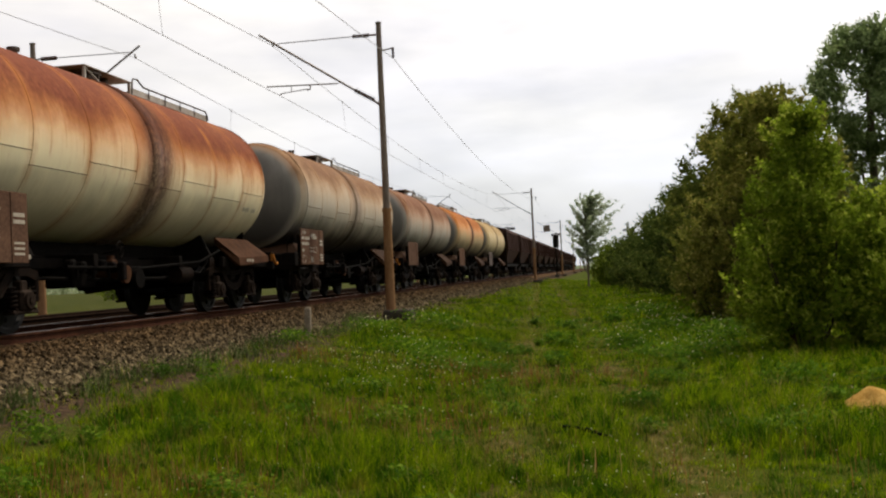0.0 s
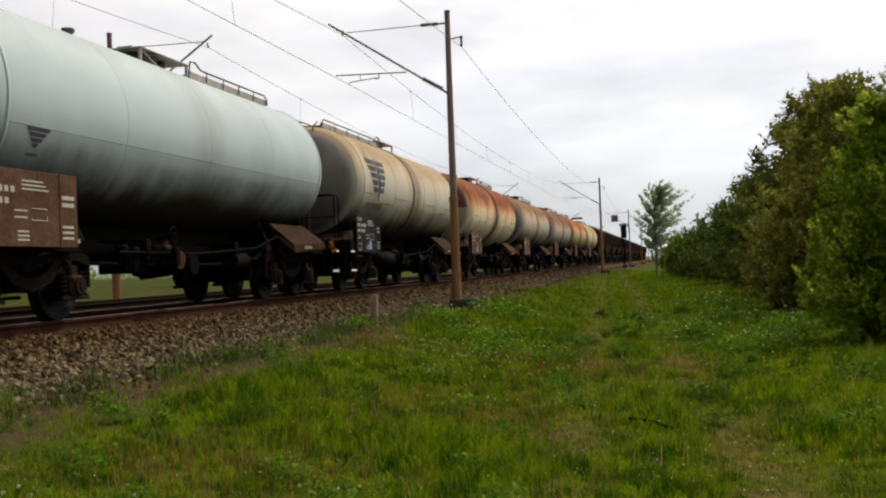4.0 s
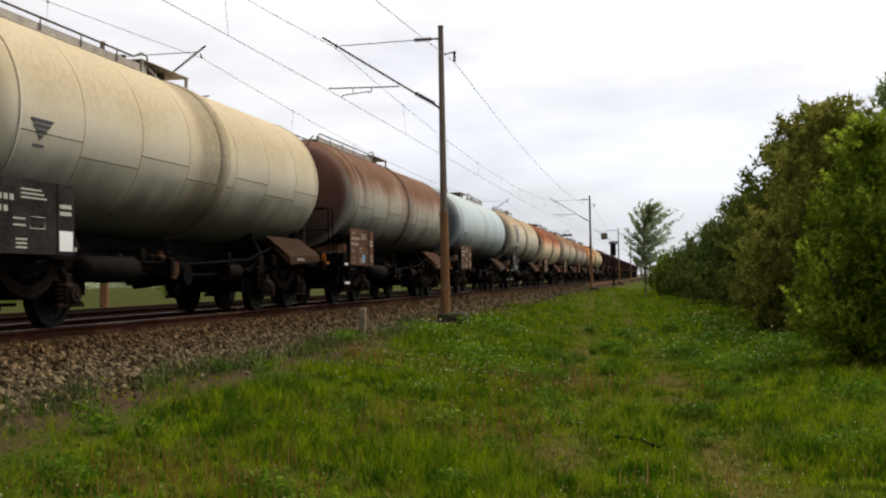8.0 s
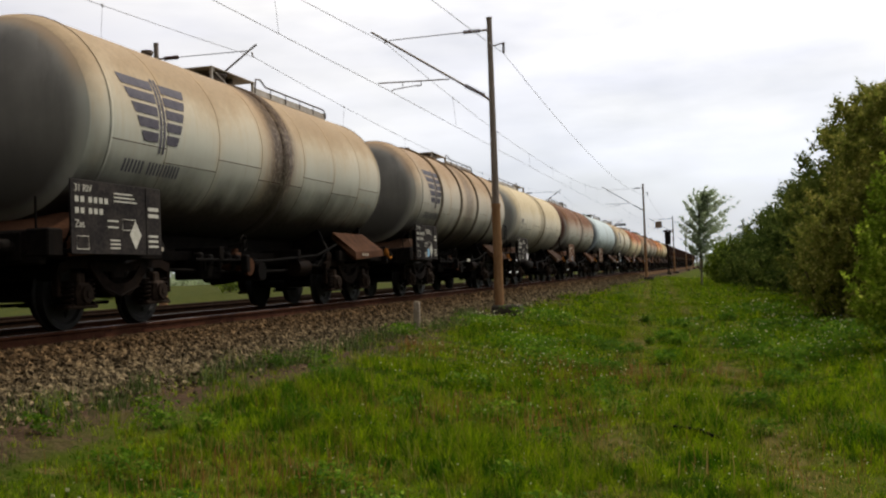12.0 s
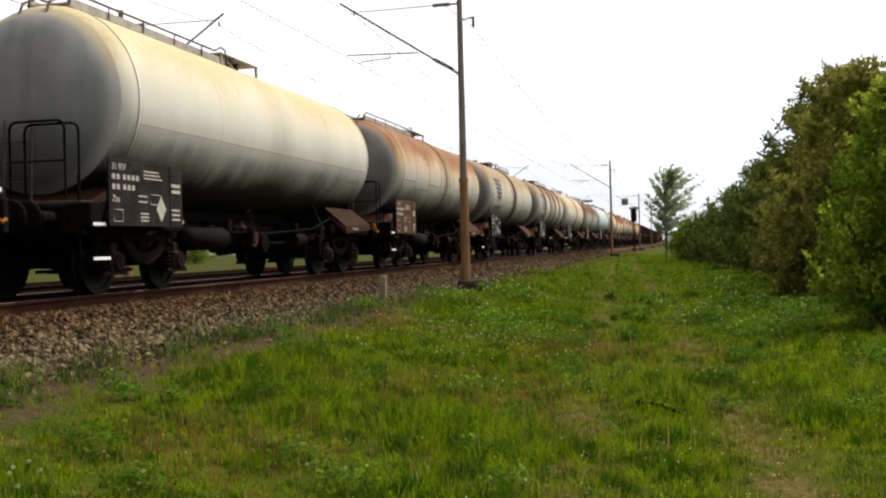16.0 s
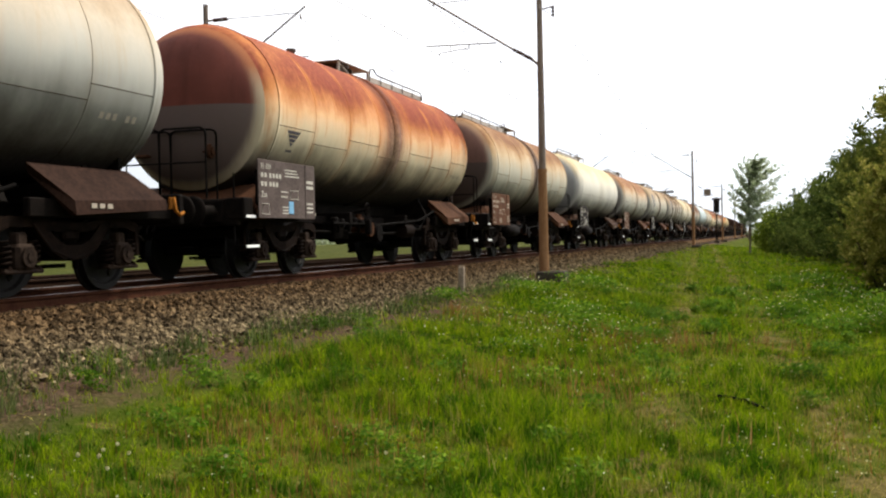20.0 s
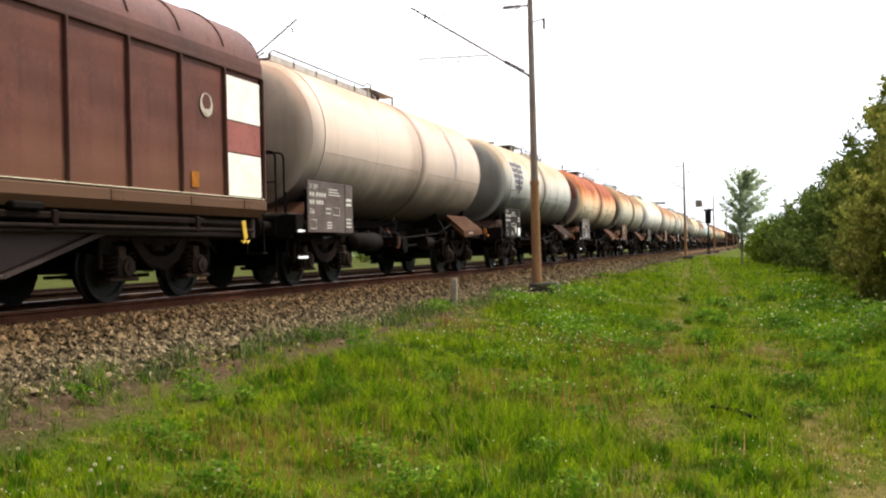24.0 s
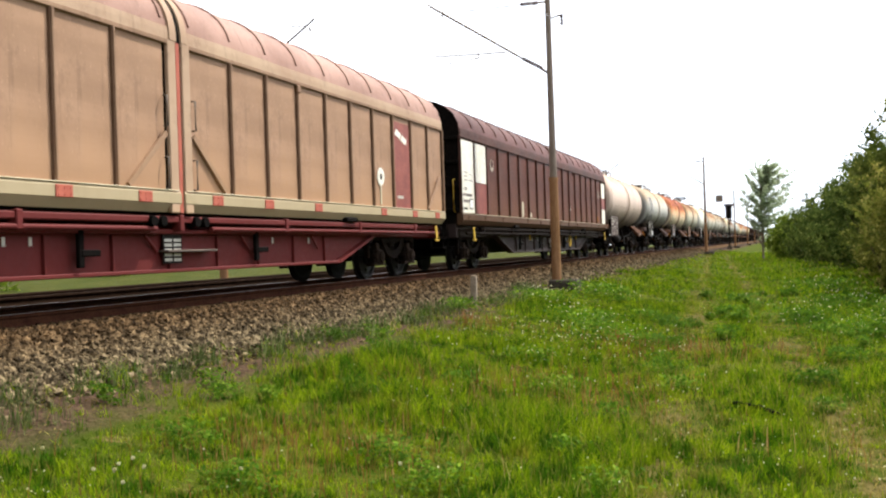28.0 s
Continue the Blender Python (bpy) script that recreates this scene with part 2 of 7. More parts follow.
def build_materials():
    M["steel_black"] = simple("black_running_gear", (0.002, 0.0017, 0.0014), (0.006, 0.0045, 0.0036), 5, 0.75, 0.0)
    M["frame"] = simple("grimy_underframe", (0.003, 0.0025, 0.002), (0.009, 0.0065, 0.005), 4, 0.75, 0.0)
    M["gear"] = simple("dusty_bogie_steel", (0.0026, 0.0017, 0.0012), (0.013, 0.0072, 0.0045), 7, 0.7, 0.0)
    M["axle"] = simple("worn_axle_box", (0.010, 0.0066, 0.0048), (0.036, 0.024, 0.017), 9, 0.75)
    M["skirt"] = simple("brown_saddle_plate", (0.026, 0.0135, 0.0075), (0.050, 0.026, 0.015), 3, 0.75)
    M["skirt_dark"] = simple("sooty_saddle_plate", (0.017, 0.009, 0.0065), (0.036, 0.019, 0.013), 3, 0.75)
    M["skirt_rust"] = simple("rusty_saddle_plate", (0.036, 0.016, 0.0085), (0.078, 0.036, 0.019), 3, 0.75)
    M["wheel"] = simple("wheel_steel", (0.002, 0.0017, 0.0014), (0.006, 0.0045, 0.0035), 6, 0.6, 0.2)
    M["rail_top"] = simple("polished_railhead", (0.16, 0.15, 0.145), (0.28, 0.27, 0.26), 5, 0.4, 0.8)
    M["rail"] = simple("rusty_rail", (0.030, 0.012, 0.007), (0.062, 0.025, 0.013), 5, 0.85, 0.0)
    # far track's rust darkened, the train's shadow put into its colour
    M["rail_shaded"] = simple("shaded_rusty_rail", (0.016, 0.009, 0.006), (0.032, 0.018, 0.011), 5, 0.85)
    M["concrete"] = simple("weathered_concrete", (0.18, 0.145, 0.105), (0.32, 0.265, 0.20), 4, 0.9, 0, 0.4)
    M["concrete_dark"] = simple("mossy_concrete", (0.03, 0.026, 0.02), (0.075, 0.065, 0.05), 5, 0.95, 0, 0.4)
    M["pole"] = simple("galvanised_mast", (0.16, 0.12, 0.09), (0.25, 0.20, 0.16), 2, 0.6, 0.3, stretch=(3, 3, 0.4))
    M["pole_rust"] = simple("rusted_mast_foot", (0.20, 0.10, 0.045), (0.30, 0.17, 0.085), 2.5, 0.8, 0.1, stretch=(3, 3, 0.4))
    M["wire"] = simple("dull_copper_wire", (0.28, 0.27, 0.265), (0.40, 0.39, 0.38), 3, 0.5, 0.6)
    M["insulator"] = simple("brown_glazed_insulator", (0.05, 0.025, 0.018), (0.085, 0.045, 0.03), 8, 0.25)
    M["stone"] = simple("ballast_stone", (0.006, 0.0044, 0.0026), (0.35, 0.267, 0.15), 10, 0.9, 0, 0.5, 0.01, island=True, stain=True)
    M["stone_one"] = simple("ballast_stone_single", (0.006, 0.0044, 0.0026), (0.35, 0.267, 0.15), 10, 0.9, 0, 0.5, 0.01, obj=True)
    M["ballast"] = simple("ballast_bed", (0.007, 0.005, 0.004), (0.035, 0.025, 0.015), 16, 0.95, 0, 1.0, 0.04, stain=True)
    M["twig"] = simple("dark_brown_twigs", (0.03, 0.02, 0.014), (0.08, 0.055, 0.04), 6, 0.9)
    M["bark"] = simple("grey_brown_bark", (0.07, 0.055, 0.04), (0.17, 0.14, 0.11), 6, 0.9, 0, 0.6, 0.02, stretch=(3, 3, 0.5))
    M["white"] = simple("white_paint", (0.72, 0.72, 0.70), (0.82, 0.82, 0.80), 3, 0.6)
    M["cream"] = simple("dirty_cream_paint", (0.45, 0.39, 0.26), (0.58, 0.52, 0.37), 2, 0.65)
    M["panel_white"] = simple("yellowed_white_paint", (0.60, 0.56, 0.46), (0.74, 0.71, 0.62), 2, 0.65)
    M["yellow"] = simple("yellow_paint", (0.40, 0.24, 0.02), (0.52, 0.34, 0.035), 6, 0.55)
    M["hook"] = simple("dirty_orange_paint", (0.20, 0.07, 0.012), (0.34, 0.13, 0.02), 8, 0.7)
    M["marking"] = simple("chalky_white_marking", (0.36, 0.34, 0.28), (0.52, 0.50, 0.43), 10, 0.7)
    M["marking_dim"] = simple("faded_marking", (0.30, 0.26, 0.20), (0.42, 0.37, 0.30), 10, 0.75)
    M["marking_dark"] = simple("faded_dark_lettering", (0.10, 0.085, 0.08), (0.2, 0.17, 0.16), 10, 0.7)
    M["logo"] = simple("dark_violet_marking", (0.045, 0.04, 0.055), (0.085, 0.075, 0.09), 6, 0.6)
    M["panel_black"] = simple("black_lettering_board", (0.016, 0.014, 0.014), (0.04, 0.034, 0.03), 3, 0.8)
    M["panel_brown"] = simple("brown_lettering_board", (0.07, 0.038, 0.025), (0.125, 0.068, 0.043), 3, 0.8)
    M["panel_rust"] = simple("rusted_lettering_board", (0.075, 0.038, 0.024), (0.13, 0.066, 0.04), 3, 0.8)
    M["panel_grey"] = simple("grey_brown_board", (0.075, 0.058, 0.052), (0.12, 0.095, 0.085), 3, 0.8)
    M["sign_blue"] = simple("pale_blue_plate", (0.12, 0.30, 0.48), (0.2, 0.42, 0.6), 6, 0.4)
    M["walkway"] = simple("walkway_grating", (0.06, 0.045, 0.035), (0.13, 0.10, 0.08), 6, 0.7, 0.3)
    M["walkway_light"] = simple("weathered_walkway_rail", (0.27, 0.24, 0.20), (0.45, 0.41, 0.36), 5, 0.6, 0.3)
    M["jacket_gap"] = simple("seam_rust", (0.030, 0.016, 0.009), (0.075, 0.038, 0.02), 6, 0.9)


build_materials()


# ---- mesh helpers ----
class G:
    """Collects vertices and faces of one mesh."""

    def __init__(self):
        self.v, self.f, self.smooth = [], [], []

    def add(self, verts, faces, smooth=False):
        k = len(self.v)
        self.v.extend(tuple(p) for p in verts)
        self.f.extend(tuple(i + k for i in f) for f in faces)
        self.smooth.extend([smooth] * len(faces))
        return self

    def box(self, c, s, ch=0.006, m=None):
        """A box with chamfered edges."""
        hx, hy, hz = (a / 2 for a in s)
        ch = min(ch, hx * 0.6, hy * 0.6, hz * 0.6)
        vs, idx = [], {}
        for sx in (-1, 1):
            for sy in (-1, 1):
                for sz in (-1, 1):
                    for ax in range(3):
                        p = [sx * (hx - ch), sy * (hy - ch), sz * (hz - ch)]
                        p[ax] += (sx, sy, sz)[ax] * ch
                        idx[(sx, sy, sz, ax)] = len(vs)
                        vs.append(p)
        fs = []
        for ax in range(3):
            a, b = [k for k in range(3) if k != ax]
            for s1 in (-1, 1):
                q = []
                for sa, sb in ((-1, -1), (1, -1), (1, 1), (-1, 1)):
                    k = [0, 0, 0]
                    k[ax], k[a], k[b] = s1, sa, sb
                    q.append(idx[(*k, ax)])
                flip = (s1 > 0) == (ax == 1)
                fs.append(tuple(reversed(q)) if flip else tuple(q))
        for a in range(3):              # chamfer strips along axis a
            b, c2 = (a + 1) % 3, (a + 2) % 3
            for sb in (-1, 1):
                for sc in (-1, 1):
                    k0, k1 = [0, 0, 0], [0, 0, 0]
                    k0[a], k1[a] = -1, 1
                    k0[b] = k1[b] = sb
                    k0[c2] = k1[c2] = sc
                    q = [idx[(*k0, b)], idx[(*k1, b)], idx[(*k1, c2)], idx[(*k0, c2)]]
                    fs.append(tuple(q) if sb * sc < 0 else tuple(reversed(q)))
        for sx in (-1, 1):
            for sy in (-1, 1):
                for sz in (-1, 1):
                    q = [idx[(sx, sy, sz, k)] for k in range(3)]
                    fs.append(tuple(q) if sx * sy * sz > 0 else tuple(reversed(q)))
        M4 = Matrix.Translation(c) @ (m or Matrix.Identity(4))
        return self.add([M4 @ Vector(p) for p in vs], fs)

    def cyl(self, p0, p1, r, n=12, r1=None, caps=True):
        p0, p1 = Vector(p0), Vector(p1)
        r1 = r if r1 is None else r1
        q = (p1 - p0).to_track_quat('Z', 'Y').to_matrix()
        ring = [q @ Vector((math.cos(2 * math.pi * k / n), math.sin(2 * math.pi * k / n), 0)) for k in range(n)]
        vs = [p0 + r * a for a in ring] + [p1 + r1 * a for a in ring]
        self.add(vs, [(k, (k + 1) % n, n + (k + 1) % n, n + k) for k in range(n)], True)
        if caps:
            self.add([p0 + r * a for a in ring], [tuple(reversed(range(n)))])
            self.add([p1 + r1 * a for a in ring], [tuple(range(n))])
        return self

    def tube(self, pts, r, n=8):
        """A bent round bar through the points."""
        pts = [Vector(p) for p in pts]
        vs, fs = [], []
        for i, p in enumerate(pts):
            d = (pts[min(i + 1, len(pts) - 1)] - pts[max(i - 1, 0)]).normalized()
            q = d.to_track_quat('Z', 'Y').to_matrix()
            vs += [p + q @ Vector((r * math.cos(2 * math.pi * k / n), r * math.sin(2 * math.pi * k / n), 0)) for k in range(n)]
        for i in range(len(pts) - 1):
            fs += [(i * n + k, i * n + (k + 1) % n, (i + 1) * n + (k + 1) % n, (i + 1) * n + k) for k in range(n)]
        self.add(vs, fs, True)
        self.add(vs[:n], [tuple(reversed(range(n)))])
        return self.add(vs[-n:], [tuple(range(n))])

    def prism(self, outline, x0, x1, ax=0):
        """A flat outline pushed along axis ax from x0 to x1; the outline runs in the two other axes."""
        n = len(outline)

        def at(p, d):
            q = [p[0], p[1]]
            q.insert(ax, d)
            return q
        vs = [at(p, x0) for p in outline] + [at(p, x1) for p in outline]
        fs = [(k, (k + 1) % n, n + (k + 1) % n, n + k) for k in range(n)] + [tuple(reversed(range(n))), tuple(range(n, 2 * n))]
        return self.add(vs, fs)

    def lathe(self, prof, n=32, axis=1, centre=(0, 0, 0), a0=0.0, a1=2 * math.pi, smooth=True):
        """A profile of (along, radius) turned round the axis."""
        closed = a1 - a0 > 6.28
        m = n if closed else n + 1
        vs, fs = [], []
        for (u, r) in prof:
            for k in range(m):
                a = a0 + (a1 - a0) * k / n
                p = [r * math.cos(a), r * math.sin(a)]
                p.insert(axis, u)
                vs.append((p[0] + centre[0], p[1] + centre[1], p[2] + centre[2]))
        for i in range(len(prof) - 1):
            for k in range(n):
                k2 = (k + 1) % m
                fs.append((i * m + k, (i + 1) * m + k, (i + 1) * m + k2, i * m + k2))
        return self.add(vs, fs, smooth)

    def mirror(self, sx, sy):
        """Flips the shape in x, y or both."""
        self.v = [(p[0] * sx, p[1] * sy, p[2]) for p in self.v]
        return self

    def mesh(self, name):
        me = bpy.data.meshes.new(name)
        me.from_pydata(self.v, [], self.f)
        me.polygons.foreach_set("use_smooth", self.smooth)
        bm = bmesh.new()
        bm.from_mesh(me)
        if len(bm.faces) < 20000:
            bmesh.ops.recalc_face_normals(bm, faces=bm.faces)
        bm.to_mesh(me)
        bm.free()
        me.update()
        return me


CACHE = {}


def cached(key, make):
    """One mesh for all alike pieces."""
    if key not in CACHE:
        CACHE[key] = make().mesh(key)
    return CACHE[key]


def set_material(ob, mat):
    if not ob.data.materials:
        ob.data.materials.append(mat)
    ob.material_slots[0].link = 'OBJECT'
    ob.material_slots[0].material = mat
    return ob


def part(name, geo, material, parent=None, label="", at=None):
    """Links a mesh as one object under a thing or a part."""
    me = geo.mesh(name) if isinstance(geo, G) else geo
    ob = new(name, me)
    set_material(ob, material)
    if parent is not None:
        ob.parent = parent
    if at is not None:
        ob.matrix_basis = at
    if label:
        tagged(ob, label)
    return ob


def thing(name, label, category, group="", kind="", at=None, data=None):
    ob = new(name, data)
    tagged(ob, label, category, group, kind)
    if at is not None:
        ob.matrix_basis = at
    return ob


# ---- ground ----
def ground_z(x, y):
    """Height of the ground: flat grass, rising softly to the trackside."""
    t = min(max((-x - 2.2) / 4.2, 0), 1)
    z = 0.43 * t * t * (3 - 2 * t)
    if x < -17:
        u = min((-x - 17) / 4, 1)
        z = 0.43 - 0.35 * u * u * (3 - 2 * u)
    if abs(x) < 12 and y < 90:
        z += 0.05 * noise.noise((x * 0.5, y * 0.35, 0)) + 0.05 * noise.noise((x * 1.6, y * 1.5, 3))
    return z


def build_ground():
    xs = sorted({round(v, 3) for v in [-3000, -1200, -500, -200, -100, -60, -40, -30, -24, -21, -19, -17.5, -16, -12] + [-10 + 0.35 * k for k in range(63)]
                 + [13, 16, 20, 30, 50, 100, 200, 500, 1200, 3000]})
    ys = sorted({round(v, 3) for v in [-3000, -800, -200, -80, -30, -10] + [-5 + 0.4 * k for k in range(120)] + [43 + 1.0 * k for k in range(48)]
                 + [95, 105, 120, 150, 200, 300, 500, 900, 1600, 3500]})
    g = G()
    vs = [(x, y, ground_z(x, y)) for y in ys for x in xs]
    n = len(xs)
    g.add(vs, [(j * n + i, j * n + i + 1, (j + 1) * n + i + 1, (j + 1) * n + i) for j in range(len(ys) - 1) for i in range(n - 1)], True)
    m = Mat("grassy_soil", 0.95).matte(0.02)
    big, mid, fine = m.noise(0.35, 4), m.noise(1.7, 5), m.noise(22, 4)
    grass = m.mix(m.ramp(big, 0.35, 0.65), (0.028, 0.046, 0.003), (0.062, 0.074, 0.007))
    soil = m.mix(m.ramp(fine, 0.3, 0.7), (0.028, 0.018, 0.011), (0.092, 0.058, 0.037))
    x = m.axis(0)
    wob = m.math('ADD', x, m.math('MULTIPLY', m.math('SUBTRACT', mid, 0.5), 1.6))
    strip = m.math('MULTIPLY', m.ramp(wob, -5.7, -4.7, 1, 0), m.ramp(x, -21, -18.5, 0, 1))
    bare = m.ramp(m.math('ADD', mid, m.math('MULTIPLY', fine, 0.25)), 0.72, 0.84, 0, 0.6)
    lane = m.math('ADD', m.math('ADD', x, m.math('MULTIPLY', m.axis(1), 0.06)), -0.335)
    rut = m.math('ABSOLUTE', m.math('SUBTRACT', m.math('ABSOLUTE', m.math('ADD', lane, m.math('MULTIPLY', m.math('SUBTRACT', mid, 0.5), 0.5)), 0), 0.725), 0)
    bare = m.math('MAXIMUM', bare, m.math('MULTIPLY', m.ramp(rut, 0.08, 0.36, 0.8, 0.0), m.ramp(mid, 0.4, 0.56)))
    far = m.mix(m.ramp(big, 0.35, 0.65), (0.028, 0.040, 0.006), (0.055, 0.055, 0.012))
    grass = m.mix(m.ramp(x, -19, -17, 1, 0), grass, far)
    worn = m.mix(m.ramp(fine, 0.3, 0.7), (0.07, 0.052, 0.016), (0.15, 0.112, 0.04))
    m.color(m.mix(strip, m.mix(bare, grass, worn), soil))
    m.bump(m.math('ADD', fine, mid), 0.8, 0.05)
    return tagged(part("ground", g, m.m), "uneven grassy ground with bare soil patches", "ground", kind="structure")


# ---- track ----
def rail_outline():
    h = [(0.075, 0), (0.075, 0.011), (0.012, 0.03), (0.009, 0.06), (0.009, 0.115), (0.034, 0.13), (0.035, 0.155), (0.028, 0.168)]
    return h + [(-a, b) for a, b in reversed(h)]


def build_track(cx, name, label, near):
    tr = thing(name, label, "railway track", kind="structure", at=pose(cx, 0, RAIL_Z))
    for sx in (-1, 1):
        g = G()
        o = [(sx * 0.752 + a, b - 0.172) for a, b in rail_outline()]
        n = len(o)
        ys = [-240, 0, 60, 200, 700]
        vs = [(a, y, b) for y in ys for a, b in o]
        g.add(vs, [(j * n + k, j * n + (k + 1) % n, (j + 1) * n + (k + 1) % n, (j + 1) * n + k) for j in range(len(ys) - 1) for k in range(n)])
        r = part("rail", g, M["rail" if near else "rail_shaded"], tr, "rust-brown steel rail")
        h = G().box((sx * 0.752, 230, -0.0035), (0.05, 940, 0.005), 0.001)
        part("railhead", h, M["rail_top" if near else "rail_shaded"], r, "worn running surface")
    return tr


def stone_mesh(k):
    rnd = random.Random(k)
    g = G()
    vs = [Vector(v) for v in ((1, 0, 0), (-1, 0, 0), (0, 1, 0), (0, -1, 0), (0, 0, 0.8), (0, 0, -0.8), (0.6, 0.6, 0.5), (-0.6, 0.5, 0.55))]
    vs = [v * rnd.uniform(0.75, 1.2) + Vector((rnd.uniform(-.18, .18) for _ in range(3))) for v in vs]
    fs = [(0, 2, 6), (2, 4, 6), (4, 0, 6), (2, 1, 7), (1, 4, 7), (4, 2, 7), (1, 3, 4), (3, 0, 4), (2, 0, 5), (1, 2, 5), (3, 1, 5), (0, 3, 5)]
    return g.add(vs, fs)


def ballast_z(x):
    """Cross-section of the stone bed of both tracks."""
    top, foot = RAIL_Z - 0.19, 0.36
    if x > -7.3:
        t = min((x + 7.3) / 0.95, 1.0)
        return top + (foot - top) * t
    if x < -15.1:
        t = min((-15.1 - x) / 1.2, 1.0)
        return top + (foot - top) * t
    return top


def build_ballast():
    xs = [-16.4, -15.1, -13, -11, -10.4, -9.7, -8.2, -7.6, -7.3, -7.0, -6.7, -6.45, -6.3]
    ys = [-240, -160, -100] + [-60 + 2.0 * k for k in range(90)] + [120 + 20 * k for k in range(30)]
    g = G()
    n = len(xs)
    g.add([(x, y, ballast_z(x) + 0.015 * noise.noise((x * 2, y * 1.3, 1))) for y in ys for x in xs],
          [(j * n + i, j * n + i + 1, (j + 1) * n + i + 1, (j + 1) * n + i) for j in range(len(ys) - 1) for i in range(n - 1)], True)
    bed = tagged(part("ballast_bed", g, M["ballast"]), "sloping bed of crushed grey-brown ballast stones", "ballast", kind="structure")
    rnd = random.Random(4)
    protos = [(np.array(s.v), np.array(s.f)) for s in (stone_mesh(k) for k in range(14))]
    V, Fc, k0 = [], [], 0

    def spot(y0, y1):
        # even over the visible slope, thinning out past the foot
        x = rnd.uniform(-8.0, -6.35) if rnd.random() < 0.96 else rnd.gauss(-6.2, 0.25)
        y = y0 + (y1 - y0) * rnd.random()
        return x, y
    for y0, y1, cnt in ((5.0, 16, 30000), (16, 30, 21000), (30, 55, 11000), (55, 100, 5000)):
        for _ in range(cnt):
            x, y = spot(y0, y1)
            v, f = rnd.choice(protos)
            s = rnd.uniform(0.021, 0.052) * (1 if y < 30 else 1.4)
            e = Euler((rnd.uniform(0, 6.3), rnd.uniform(0, 6.3), rnd.uniform(0, 6.3))).to_matrix()
            z = (ballast_z(x) if x < -6.35 else ground_z(x, y)) + s * rnd.uniform(-0.1, 0.7)
            V.append((v * s * np.array([1, rnd.uniform(0.8, 1.4), rnd.uniform(0.6, 1)])) @ np.array(e).T + np.array([x, y, z]))
            Fc.append(f + k0)
            k0 += len(v)
    me = bpy.data.meshes.new("ballast_stones")
    me.from_pydata(np.concatenate(V).tolist(), [], np.concatenate(Fc).tolist())
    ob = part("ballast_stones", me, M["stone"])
    tagged(ob, "loose crushed stones covering the trackside slope", "ballast stones", kind="stuff")
    for k in range(300):
        me = cached("stone_%d" % (k % 14), lambda: stone_mesh(k % 14))
        x, y = rnd.uniform(-7.2, -6.4), rnd.uniform(6.2, 13.5)
        s = rnd.uniform(0.024, 0.042)
        o = part("stone", me, M["stone_one"], bed)
        o.matrix_basis = Matrix.LocRotScale((x, y, ballast_z(x) + s * 0.55), Euler((rnd.uniform(0, 6), rnd.uniform(0, 6), rnd.uniform(0, 6))), (s, s, s * 0.8))
    return bed


# ---- overhead line ----
MAST_Y = [27.35 + 60.9 * k for k in range(-1, 9)]
MAST_X, MAST2_X = -5.87, -16.38


def insulator(p0, p1, n=7, r=0.075):
    g = G()
    p0, p1 = Vector(p0), Vector(p1)
    for k in range(n):
        a, b = p0.lerp(p1, (k + 0.15) / n), p0.lerp(p1, (k + 0.75) / n)
        g.cyl(a, b, r, 10, r * 0.55)
    g.cyl(p0, p1, 0.025, 6)
    return g


